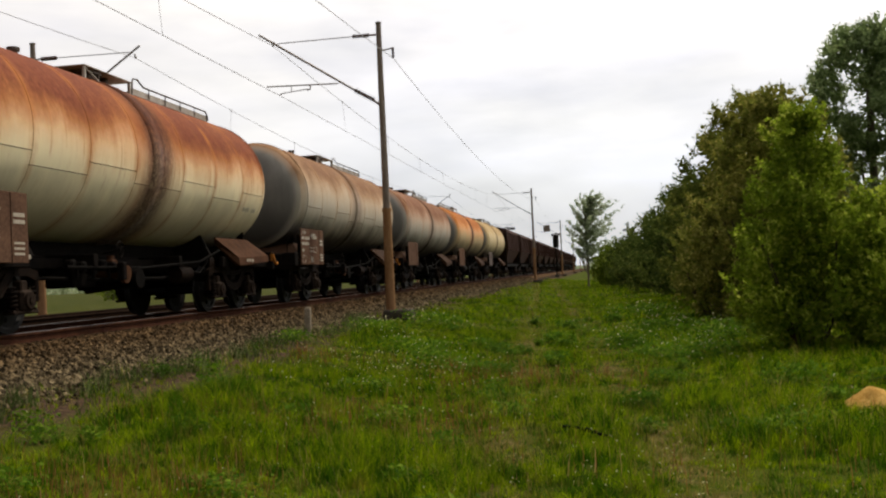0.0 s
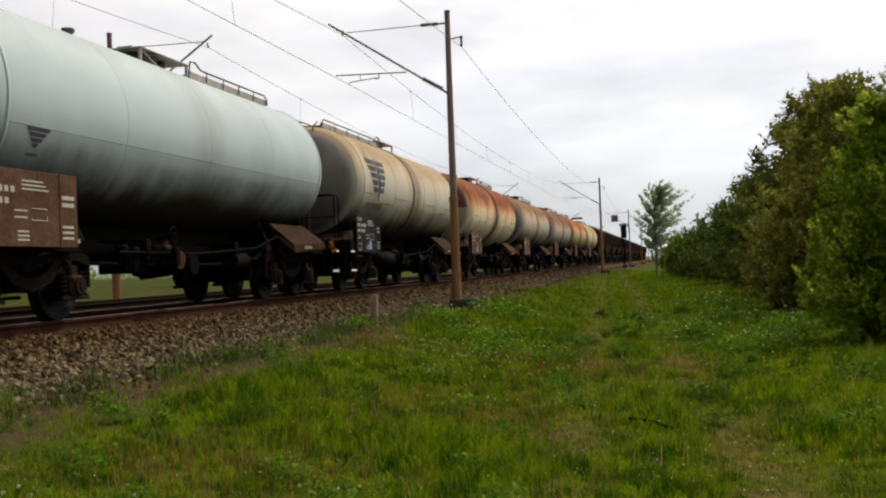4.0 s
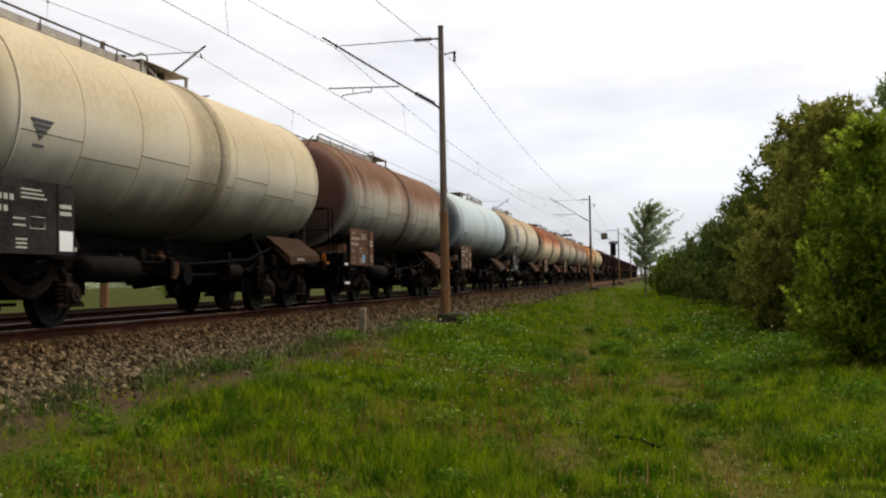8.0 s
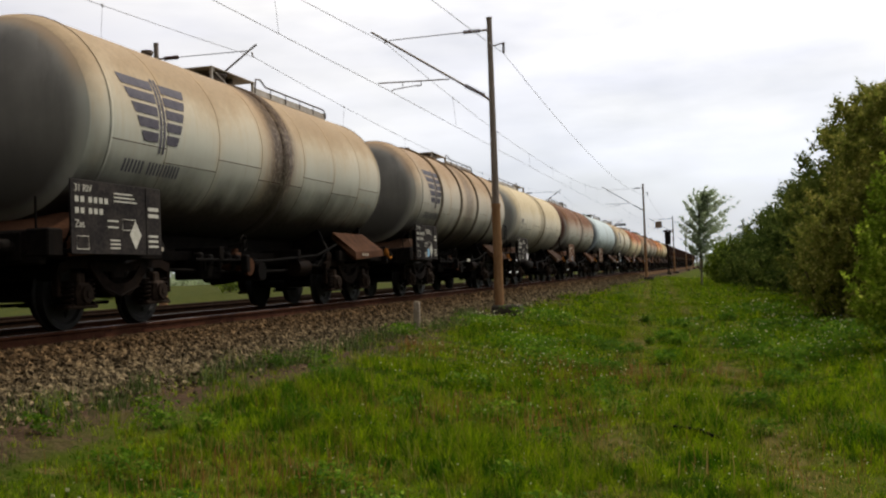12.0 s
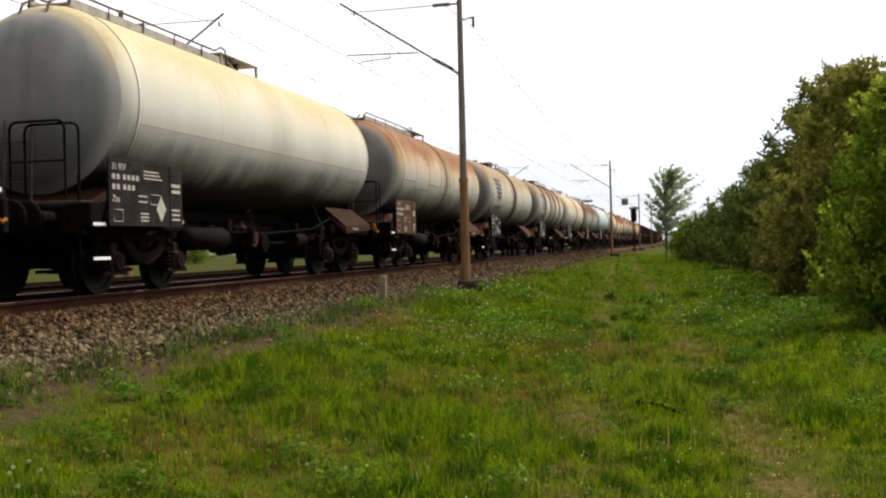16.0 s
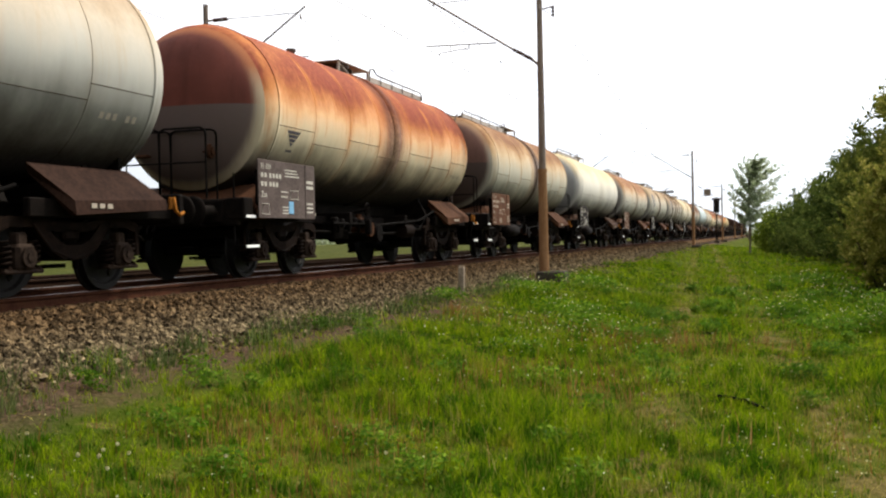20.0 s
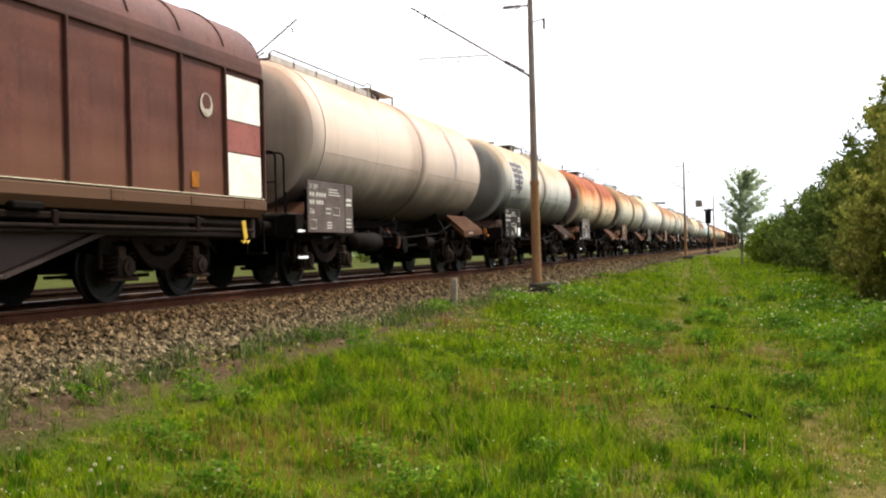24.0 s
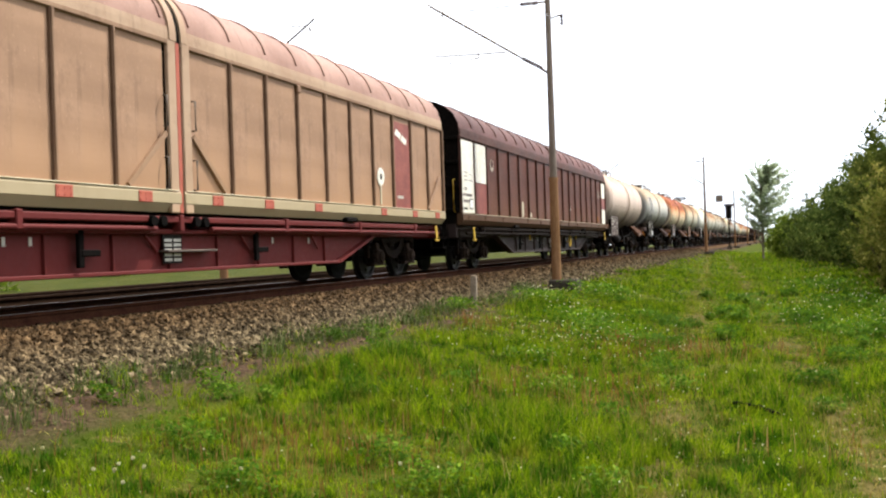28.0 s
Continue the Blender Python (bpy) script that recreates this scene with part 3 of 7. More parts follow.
def build_mast(y, side):
    """One mast with its bracket, reaching from the mast towards the track's middle."""
    base_z = 0.49 if side > 0 else 0.42
    top = 8.68 - base_z if side > 0 else 8.95 - base_z
    x = MAST_X if side > 0 else MAST2_X
    cx = TRACK_X if side > 0 else TRACK2_X
    d = -1 if side > 0 else 1                       # way from the mast to the track
    t = thing("catenary_mast", "tall slim steel overhead-line mast with bracket arm, rusty at its foot", "mast", "overhead line masts", at=pose(x, y, base_z))
    g = G()
    g.cyl((0, 0, 2.9), (0, 0, top), 0.105, 14, 0.075)
    part("upper_tube", g, M["pole"], t)
    g = G().cyl((0, 0, -0.1), (0, 0, 2.95), 0.135, 14, 0.12)
    g.cyl((0, 0, 2.9), (0, 0, 3.0), 0.135, 14)
    part("lower_tube", g, M["pole_rust"], t, "rust-stained lower tube")
    part("concrete_footing", G().box((0.22 if side > 0 else 0, 0, 0.02), (0.8, 0.6, 0.30), 0.04), M["concrete_dark"], t, "dark mossy concrete footing block")
    zz = lambda z: z - base_z
    reach = abs(cx - x)
    stay = 8.38 if side > 0 else 8.5
    L = lambda u, z: (d * u, 0, zz(z))
    arm = G().tube([L(0.75, 6.86), L(reach + (0.42 if side > 0 else 0.15), 8.65)], 0.03, 8)
    part("bracket_tube", arm, M["pole"], t)
    part("strut_insulator", insulator(L(0.22, 6.55), L(0.78, 6.88)), M["insulator"], t, "ribbed brown insulator")
    part("strut_foot", G().tube([L(0.06, 6.4), L(0.25, 6.56)], 0.035, 8), M["pole"], t)
    part("stay_rod", G().tube([L(0.75, stay), L(reach - 0.12, stay - 0.02)], 0.014, 6), M["wire"], t)
    part("stay_insulator", insulator(L(0.28, stay), L(0.78, stay)), M["insulator"], t, "ribbed brown insulator")
    part("stay_bolt", G().tube([L(0.05, stay), L(0.3, stay)], 0.03, 6), M["pole"], t)
    part("registration_tube", G().tube([L(1.23, 7.09), L(reach + 0.25, 7.15)], 0.02, 6), M["pole"], t)
    part("drop_bracket", G().tube([L(2.05, 7.12), L(2.05, 6.99), L(2.15, 6.97)], 0.018, 6), M["pole"], t)
    part("dropper_rod", G().tube([L(2.6, 7.13), L(2.6, 6.98)], 0.012, 6), M["pole"], t)
    part("steady_arm", G().tube([L(2.12, 7.0), L(reach - 0.2, 6.93), L(reach - 0.12, 6.88)], 0.014, 6), M["pole"], t)
    part("messenger_clamp", G().tube([L(reach - 0.02, 8.42), L(reach + 0.02, 8.28)], 0.025, 6), M["pole"], t)
    if side > 0:
        part("feeder_arm", G().tube([(0.05, 0, zz(7.98)), (0.1, 0, zz(7.92)), (0.42, 0, zz(7.98))], 0.02, 6), M["pole"], t)
        part("feeder_insulator", insulator((0.38, 0, zz(7.95)), (0.38, 0, zz(7.68)), 3, 0.05), M["insulator"], t)
    part("cap", G().cyl((0, 0, top), (0, 0, top + 0.05), 0.085, 12), M["pole"], t)
    return t


def sag_wire(pts, sag, r):
    """A wire hung from point to point with a parabola of that sag."""
    out = []
    for a, b in zip(pts, pts[1:]):
        a, b = Vector(a), Vector(b)
        for k in range(16):
            u = k / 16
            p = a.lerp(b, u)
            p.z -= sag * 4 * u * (1 - u)
            out.append(p)
    out.append(Vector(pts[-1]))
    return G().tube(out, r, 5)


def build_wires():
    for cx, s in ((TRACK_X, 1), (TRACK2_X, -1)):
        w = thing("overhead_wire", "thin dark contact wire hung from a sagging messenger wire by droppers", "overhead wire", "overhead wires")
        st = [cx + s * 0.12 * (1 if k % 2 else -1) for k in range(len(MAST_Y))]
        part("contact_wire", sag_wire([(x, y, 6.88) for x, y in zip(st, MAST_Y)], 0.03, 0.0085), M["wire"], w)
        part("messenger_wire", sag_wire([(cx, y, 8.3) for y in MAST_Y], 0.85, 0.0085), M["wire"], w)
        for j in range(0, 5):
            for k in range(1, 8):
                u = k / 8
                y = MAST_Y[j] + 60.9 * u
                x = st[j] + (st[j + 1] - st[j]) * u
                z1 = 8.3 - 0.85 * 4 * u * (1 - u)
                g = G().tube([(x, y, 6.87), (cx, y, z1)], 0.005, 4).box((cx, y, z1), (0.03, 0.08, 0.06), 0.005)
                part("dropper", g, M["wire"], w)
    f = thing("feeder_wire", "thin dark feeder wire sagging from mast to mast", "overhead wire", "overhead wires")
    part("strand", sag_wire([(MAST_X + 0.38, y, 7.68) for y in MAST_Y], 0.9, 0.0085), M["wire"], f)


# ---- trackside things ----
def build_signal():
    s = thing("railway_signal", "black-headed colour-light signal on a dark post", "signal", at=pose(-5.9, 132, 0.45))
    part("post", G().cyl((0, 0, 0), (0, 0, 5.4), 0.09, 10), M["frame"], s)
    part("head", G().box((0, 0.05, 4.7), (0.75, 0.2, 1.7), 0.12), M["panel_black"], s, "tall black signal head")
    for k in range(4):
        part("lamp_hood", G().cyl((0, -0.35, 4.15 + 0.37 * k), (0, -0.05, 4.15 + 0.37 * k), 0.11, 10), M["steel_black"], s)
    part("ladder", G().tube([(0.2, 0.2, 0), (0.2, 0.2, 5)], 0.02, 5).tube([(-0.2, 0.2, 0), (-0.2, 0.2, 5)], 0.02, 5), M["frame"], s)
    part("base", G().box((0, 0, 0.1), (0.6, 0.6, 0.4), 0.04), M["concrete_dark"], s)
    p = thing("square_sign", "small dark square plate hung under a mast bracket", "sign", at=pose(-7.9, 149.1, 7.55))
    part("plate", G().box((0, 0, 0), (0.95, 0.04, 0.95), 0.02), M["pole"], p)
    part("hanger", G().tube([(0, 0, 0.45), (0, 0, 0.75)], 0.02, 5).tube([(0, 0, 0.75), (2.0, 0, 0.85)], 0.025, 5), M["pole"], p)


def build_marker_post():
    t = thing("marker_post", "short weathered concrete marker post standing in the ballast foot", "post", at=pose(-6.02, 19.85, 0.42, 0, 1.5, 4))
    part("shaft", G().box((0, 0, 0.27), (0.125, 0.12, 0.66), 0.015), M["concrete"], t)
    part("cap", G().box((0, 0, 0.605), (0.112, 0.108, 0.03), 0.012), M["concrete"], t)


def build_floodlight(x, y, h):
    t = thing("floodlight_mast", "distant yard floodlight mast with a lamp frame on top", "mast", "yard floodlight masts", at=pose(x, y, 0))
    g = G()
    for a, b in ((-1, -1), (1, -1), (1, 1), (-1, 1)):
        g.tube([(a * 0.6, b * 0.6, 0), (a * 0.25, b * 0.25, h)], 0.07, 4)
    for k in range(12):
        z = h * k / 12
        w, w2 = 0.6 - 0.35 * k / 12, 0.6 - 0.35 * (k + 1) / 12
        g.tube([(-w, -w, z), (w2, -w2, z + h / 12)], 0.04, 4)
    part("lattice", g, M["pole"], t)
    part("lamp_frame", G().box((0, 0, h + 0.4), (3.4, 0.5, 0.25), 0.05).box((0, 0, h + 0.9), (3.0, 0.4, 0.2), 0.05), M["frame"], t)
    for k in range(5):
        part("lamp", G().box((-1.4 + 0.7 * k, -0.3, h + 0.7), (0.45, 0.35, 0.5), 0.05), M["frame"], t)


# ---- vegetation ----
LEAF = {}


def leaf_material(name, c1, c2, c3, trans=0.4):
    m = Mat(name, 0.8).matte(0.05)
    r = m.random(True)
    col = m.mix(m.ramp(r, 0.0, 0.6), c1, c2)
    col = m.mix(m.ramp(r, 0.7, 1.0), col, c3)
    col = m.mix(m.ramp(m.noise(0.7, 4), 0.38, 0.62, 0, 0.75), col, c1)
    m.color(col)
    m.b.inputs["Subsurface Weight"].default_value = 0.0
    tr = m.nt.nodes.new("ShaderNodeBsdfTranslucent")
    m.link(col, tr.inputs[0])
    mx = m.nt.nodes.new("ShaderNodeMixShader")
    mx.inputs[0].default_value = trans
    m.link(m.b.outputs[0], mx.inputs[1])
    m.link(tr.outputs[0], mx.inputs[2])
    m.link(mx.outputs[0], m.nt.nodes["Material Output"].inputs[0])
    return m.m


def grass_material():
    """Blades: each its own green, in patches of yellow-green and of deep green."""
    m = Mat("grass_blades", 0.8).matte(0.03)
    r = m.random(True)
    deep = m.mix(r, (0.009, 0.036, 0.001), (0.062, 0.165, 0.004))
    light = m.mix(r, (0.08, 0.155, 0.002), (0.36, 0.46, 0.008))
    col = m.mix(m.ramp(m.noise(2.4, 6, (1, 1, 0.2), 0.75), 0.46, 0.55), deep, light)
    col = m.mix(m.ramp(m.noise(1.5, 6, (1, 1, 0.2), 0.75, (7, 1, 0)), 0.55, 0.68, 0, 0.55), col, m.mix(r, (0.15, 0.095, 0.016), (0.34, 0.21, 0.04)))
    tuft = m.ramp(m.noise(13, 3, (1, 1, 0.1), 0.6, (2, 5, 0)), 0.38, 0.62)
    col = m.mix(m.math('MULTIPLY', tuft, 0.45), col, m.mix(r, (0.006, 0.022, 0.002), (0.035, 0.085, 0.006)))
    col = m.mix(m.ramp(m.noise(17, 3, (1, 1, 0.1), 0.6, (9, 3, 0)), 0.58, 0.70, 0, 0.55), col, m.mix(r, (0.20, 0.24, 0.015), (0.45, 0.47, 0.05)))
    m.color(col)
    tr = m.nt.nodes.new("ShaderNodeBsdfTranslucent")
    m.link(col, tr.inputs[0])
    mx = m.nt.nodes.new("ShaderNodeMixShader")
    mx.inputs[0].default_value = 0.45
    m.link(m.b.outputs[0], mx.inputs[1])
    m.link(tr.outputs[0], mx.inputs[2])
    m.link(mx.outputs[0], m.nt.nodes["Material Output"].inputs[0])
    return m.m


def build_leaf_materials():
    LEAF["olive"] = leaf_material("olive_spring_leaves", (0.11, 0.13, 0.02), (0.255, 0.245, 0.045), (0.47, 0.41, 0.12), 0.55)
    LEAF["mixed"] = leaf_material("olive_green_leaves", (0.065, 0.092, 0.015), (0.16, 0.178, 0.03), (0.33, 0.31, 0.075), 0.5)
    LEAF["green"] = leaf_material("fresh_green_leaves", (0.09, 0.14, 0.014), (0.21, 0.27, 0.03), (0.42, 0.46, 0.075), 0.5)
    LEAF["sapling"] = leaf_material("bright_sapling_leaves", (0.125, 0.19, 0.014), (0.29, 0.375, 0.03), (0.58, 0.61, 0.11), 0.54)
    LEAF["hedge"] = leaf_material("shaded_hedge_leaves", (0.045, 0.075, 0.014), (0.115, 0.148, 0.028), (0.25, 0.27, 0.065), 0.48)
    LEAF["sorrel"] = leaf_material("red_brown_seed_stems", (0.15, 0.06, 0.02), (0.28, 0.13, 0.04), (0.44, 0.29, 0.11), 0.4)
    LEAF["dark"] = leaf_material("dark_green_leaves", (0.14, 0.20, 0.075), (0.27, 0.34, 0.14), (0.42, 0.47, 0.24), 0.6)
    LEAF["grey"] = leaf_material("silvery_poplar_leaves", (0.30, 0.36, 0.21), (0.42, 0.48, 0.31), (0.55, 0.57, 0.43), 0.7)
    LEAF["grass"] = grass_material()
    LEAF["dry"] = leaf_material("dry_grass_stems", (0.15, 0.125, 0.022), (0.28, 0.225, 0.05), (0.42, 0.355, 0.11))
    LEAF["weed"] = leaf_material("broad_weed_leaves", (0.035, 0.085, 0.005), (0.095, 0.19, 0.010), (0.24, 0.34, 0.03), 0.45)
    LEAF["edge"] = leaf_material("dusty_edge_grass", (0.04, 0.065, 0.015), (0.10, 0.14, 0.036), (0.24, 0.27, 0.11), 0.4)
    LEAF["flower"] = leaf_material("white_flower_heads", (0.50, 0.47, 0.25), (0.64, 0.61, 0.38), (0.80, 0.78, 0.60))


def quads_mesh(name, c, u, v):
    """Many small leaves as rhombs: centre, half length and half width vectors, as arrays."""
    n = len(c)
    pts = np.stack([c - u, c + v, c + u, c - v], 1).reshape(-1, 3)
    me = bpy.data.meshes.new(name)
    me.vertices.add(4 * n)
    me.vertices.foreach_set("co", pts.astype(np.float32).ravel())
    me.loops.add(4 * n)
    me.loops.foreach_set("vertex_index", np.arange(4 * n, dtype=np.int32))
    me.polygons.add(n)
    me.polygons.foreach_set("loop_start", np.arange(0, 4 * n, 4, dtype=np.int32))
    me.update(calc_edges=True)
    return me


def unit(a):
    return a / np.maximum(np.linalg.norm(a, axis=1, keepdims=True), 1e-9)


def sprig_crown(name, lobes, count, size, rng, up=0.55, wind=(0, 0, 0), low=0.0):
    """Leaves set in sprigs on the skin of leafy lobes (x, y, z, radius), with a looser filling inside each lobe."""
    lobes = np.array(lobes)
    w = lobes[:, 3] ** 2
    per = 9
    ns = max(4, int(count * 0.8 / per))
    cl = lobes[rng.choice(len(lobes), ns, p=w / w.sum())]
    d = unit(rng.normal(size=(ns, 3)) + np.array([0, 0, 0.25]))
    root = cl[:, :3] + d * cl[:, 3:4] * rng.uniform(0.72, 1.02, (ns, 1))
    axis = unit(d + np.array([0, 0, up]) + np.array(wind) + 0.35 * rng.normal(size=(ns, 3)))
    keep = rng.random(ns) < np.clip((root[:, 2] - low * 0.3) / max(low, 0.01), 0.25, 1)
    root, axis = root[keep], axis[keep]
    ns = len(root)
    t = np.tile(np.linspace(0.0, 1.0, per), ns)[:, None]
    ax = np.repeat(axis, per, 0)
    n = ns * per
    side = unit(np.cross(ax, rng.normal(size=(n, 3))))
    u = unit(ax * 0.7 + side + 0.2 * rng.normal(size=(n, 3)))
    s = size * rng.uniform(0.7, 1.35, (n, 1)) * (1.15 - 0.45 * t)
    c = np.repeat(root, per, 0) + ax * t * size * rng.uniform(3.2, 5.0, (ns, 1)).repeat(per, 0) + u * s * 0.8
    v = unit(np.cross(u, rng.normal(size=(n, 3)))) * s * 0.55
    m = int(count * 0.2)
    cl = lobes[rng.choice(len(lobes), m, p=w / w.sum())]
    ci = cl[:, :3] + unit(rng.normal(size=(m, 3))) * cl[:, 3:4] * 0.8 * rng.random((m, 1)) ** 0.5
    ui = unit(rng.normal(size=(m, 3)))
    vi = unit(np.cross(ui, rng.normal(size=(m, 3))))
    si = size * rng.uniform(0.9, 1.8, (m, 1))
    c, u, v = np.concatenate([c, ci]), np.concatenate([u * s, ui * si]), np.concatenate([v, vi * si * 0.6])
    ok = c[:, 2] > 0.04
    return quads_mesh(name, c[ok], u[ok], v[ok])


def bush_lobes(h, r, rng, low, point):
    """Rounded leafy masses that fill a bush, and thin shoots that break its outline. point: 0 for a dome, 1 for a spire."""
    lobes, shoots = [], []
    wide = lambda q: r * (1 - point * 0.75 * q) * math.sin(math.pi * min(1, 0.28 + 0.68 * q)) ** 0.55
    for k in range(30):
        a, q = 2.4 * k + rng.uniform(-0.5, 0.5), min(1, max(0, (k + rng.uniform(-1.5, 1.5)) / 29))
        R = r * rng.uniform(0.20, 0.36) * (1 - 0.45 * point * q)
        rr = max(0, wide(q) * rng.uniform(0.85, 1.15) - R) * rng.uniform(0.55, 1.0)
        z = min(h - R * 0.9, max(R * 0.75, h * (low + (1.0 - low) * q) - R * 0.4))
        lobes.append((rr * math.cos(a), rr * math.sin(a), z, R))
    for k in range(7):          # the inner mass
        q = (k + 0.5) / 7
        lobes.append((rng.normal(0, 0.08 * r), rng.normal(0, 0.08 * r), h * (0.15 + 0.62 * q), wide(q) * 0.55))
    for k in range(85):
        a, q = rng.uniform(0, 6.283), rng.uniform(0.12, 1.0)
        p = Vector((wide(q) * 0.93 * math.cos(a), wide(q) * 0.93 * math.sin(a), h * (low + (0.97 - low) * q)))
        d = Vector((0.5 * math.cos(a), 0.5 * math.sin(a), rng.uniform(0.5, 1.3))).normalized() * rng.uniform(0.06, 0.17)
        for i in range(4):
            shoots.append((*(p + d * i), 0.06 * r * (1.15 - 0.2 * i)))
    return lobes, shoots


def build_tree(kind, x, y, h, r, leaf, count, size, seed, label, lobes=None, trunk=0.09, low=0.2, category="bush", group="trackside bushes", point=0.0, thin=0.0, wind=(0, 0, 0), up=0.55):
    rng = np.random.default_rng(seed)
    t = thing(kind, label, category, group, at=pose(x, y, ground_z(x, y) - 0.03))
    shoots = []
    if lobes is None:
        lobes, shoots = bush_lobes(h, r, rng, low, point)
    g = G()
    g.tube([(0, 0, -0.05), (0.05, 0.02, h * 0.25), (-0.04, 0.06, h * 0.55), (0.02, 0, h * 0.8)], trunk, 7)
    part("trunk", g, M["bark"], t)
    for k, c in enumerate(lobes[:14]):
        zb = max(0.12 * h, c[2] * rng.uniform(0.35, 0.6))
        p0, p1 = Vector((0, 0, zb)), Vector(c[:3])
        mid = p0.lerp(p1, 0.55) + Vector((0, 0, -0.05 * h))
        part("limb", G().tube([p0, mid, p1], trunk * 0.3, 5), M["bark"], t)
    if low < 0.1:               # bare stems rising from the root through the leafless foot
        for k in range(12):
            a, q = rng.uniform(0, 6.283), rng.uniform(0.15, 0.8) * r
            g = G().tube([(0.25 * q * math.cos(a), 0.25 * q * math.sin(a), -0.03), (0.7 * q * math.cos(a + 0.2), 0.7 * q * math.sin(a + 0.2), h * 0.2), (q * math.cos(a), q * math.sin(a), h * 0.45)], 0.015, 4)
            part("stem", g, M["twig"], t)
    part("crown", sprig_crown("crown", list(lobes) + shoots, count, size, rng, up, wind, thin), LEAF[leaf], t)
    return t


def poplar_lobes(rng):
    """Thin boughs that leave the stem on all sides and stream to the lee, with open gaps between."""
    out = []
    for k in range(40):
        q = (k + 0.5) / 40
        z = 2.0 + 4.7 * q
        a = 2.4 * k
        ln = (0.95 + 1.55 * math.sin(math.pi * min(1, 0.12 + 0.95 * q)) ** 0.8) * rng.uniform(0.75, 1.15)
        if q > 0.85:
            ln *= 0.7
        d = Vector((math.cos(a), 0.7 * math.sin(a), 0.35 + 0.5 * q)).normalized() * ln / 9
        p = Vector((0.06 * (z - 2), 0, z))
        for i in range(1, 10):
            p = p + d + Vector((0.011 * i, 0, 0.006 * i - 0.004 * i * (q < 0.5)))
            out.append((*p, rng.uniform(0.10, 0.19) * (1.2 - 0.06 * i)))
    for i in range(10):         # the leader, bent over at its tip
        out.append((0.26 + 0.035 * i, 0, 6.5 + 0.13 * i, 0.13 - 0.008 * i))
    return out


def tall_tree_lobes(h, r, rng):
    """An open oval crown of separate masses."""
    out = []
    for k in range(58):
        q = ((k + 0.5) / 58) ** 0.85
        a = 2.4 * k + rng.uniform(-0.3, 0.3)
        z = h * (0.34 + 0.62 * q)
        w = r * math.sin(math.pi * (0.2 + 0.72 * q)) ** 0.7
        rr = w * rng.uniform(0.25, 0.95)
        out.append((rr * math.cos(a), rr * math.sin(a), z, rng.uniform(0.20, 0.42)))
    return out


def build_vegetation():
    build_leaf_materials()
    B = "dense trackside bush with olive-brown spring leaves"
    Gr = "dense trackside bush with green spring leaves"
    Gn = "bright green leafy bush at the edge of the grass"
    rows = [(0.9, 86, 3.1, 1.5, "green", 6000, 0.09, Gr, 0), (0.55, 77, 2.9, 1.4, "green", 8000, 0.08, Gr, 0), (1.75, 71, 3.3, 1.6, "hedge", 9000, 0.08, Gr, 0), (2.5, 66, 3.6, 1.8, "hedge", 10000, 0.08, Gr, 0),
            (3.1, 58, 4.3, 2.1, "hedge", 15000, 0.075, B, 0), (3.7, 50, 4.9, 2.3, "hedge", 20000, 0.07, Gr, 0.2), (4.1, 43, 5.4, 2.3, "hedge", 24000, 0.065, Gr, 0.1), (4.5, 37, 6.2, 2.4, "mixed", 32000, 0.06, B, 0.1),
            (4.7, 31, 6.5, 2.3, "olive", 42000, 0.055, B, 0), (4.55, 26.5, 5.9, 1.9, "olive", 42000, 0.05, B, 0.1), (3.0, 27.5, 3.0, 1.1, "olive", 14000, 0.05, B, 0), (3.55, 18.6, 4.2, 1.45, "sapling", 46000, 0.04, Gn, 0.75), (5.1, 18.2, 2.7, 1.4, "sapling", 26000, 0.042, Gn, 0.3),
            (6.3, 24, 2.6, 1.7, "sapling", 14000, 0.05, Gn, 0), (8.4, 33, 2.9, 2.3, "olive", 14000, 0.07, B, 0), (7.4, 41, 4.6, 2.6, "olive", 14000, 0.08, B, 0), (6.6, 52, 4.6, 2.6, "olive", 10000, 0.09, B, 0)]
    for k, (x, y, h, r, leaf, n, s, lab, pt) in enumerate(rows):
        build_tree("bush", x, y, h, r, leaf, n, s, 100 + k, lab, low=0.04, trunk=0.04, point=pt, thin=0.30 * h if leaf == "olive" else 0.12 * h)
    rng = np.random.default_rng(7)
    build_tree("tree", 8.15, 31.5, 8.7, 1.95, "dark", 30000, 0.058, 7, "tall dark green tree rising behind the bushes", lobes=tall_tree_lobes(8.7, 1.95, rng), trunk=0.13, category="tree", group="trees")
    rng = np.random.default_rng(5)
    build_tree("tree", -1.15, 80, 7.9, 1.3, "grey", 24000, 0.058, 5, "lone slender poplar with grey-green leaves bent by wind", lobes=poplar_lobes(rng), trunk=0.085, category="tree", group="trees", wind=(1.5, 0, 0), up=0.3)
    for k, (x, y, h) in enumerate(((-42, 44, 6), (-60, 80, 7), (-64, 96, 6), (-62, 120, 7), (-60, 150, 7))):
        build_tree("bush", x, y, h, 3.2, "green", 5000, 0.14, 300 + k, "fresh green bush on the far side of the railway", low=0.06)
    build_far_woods()
    build_grass()


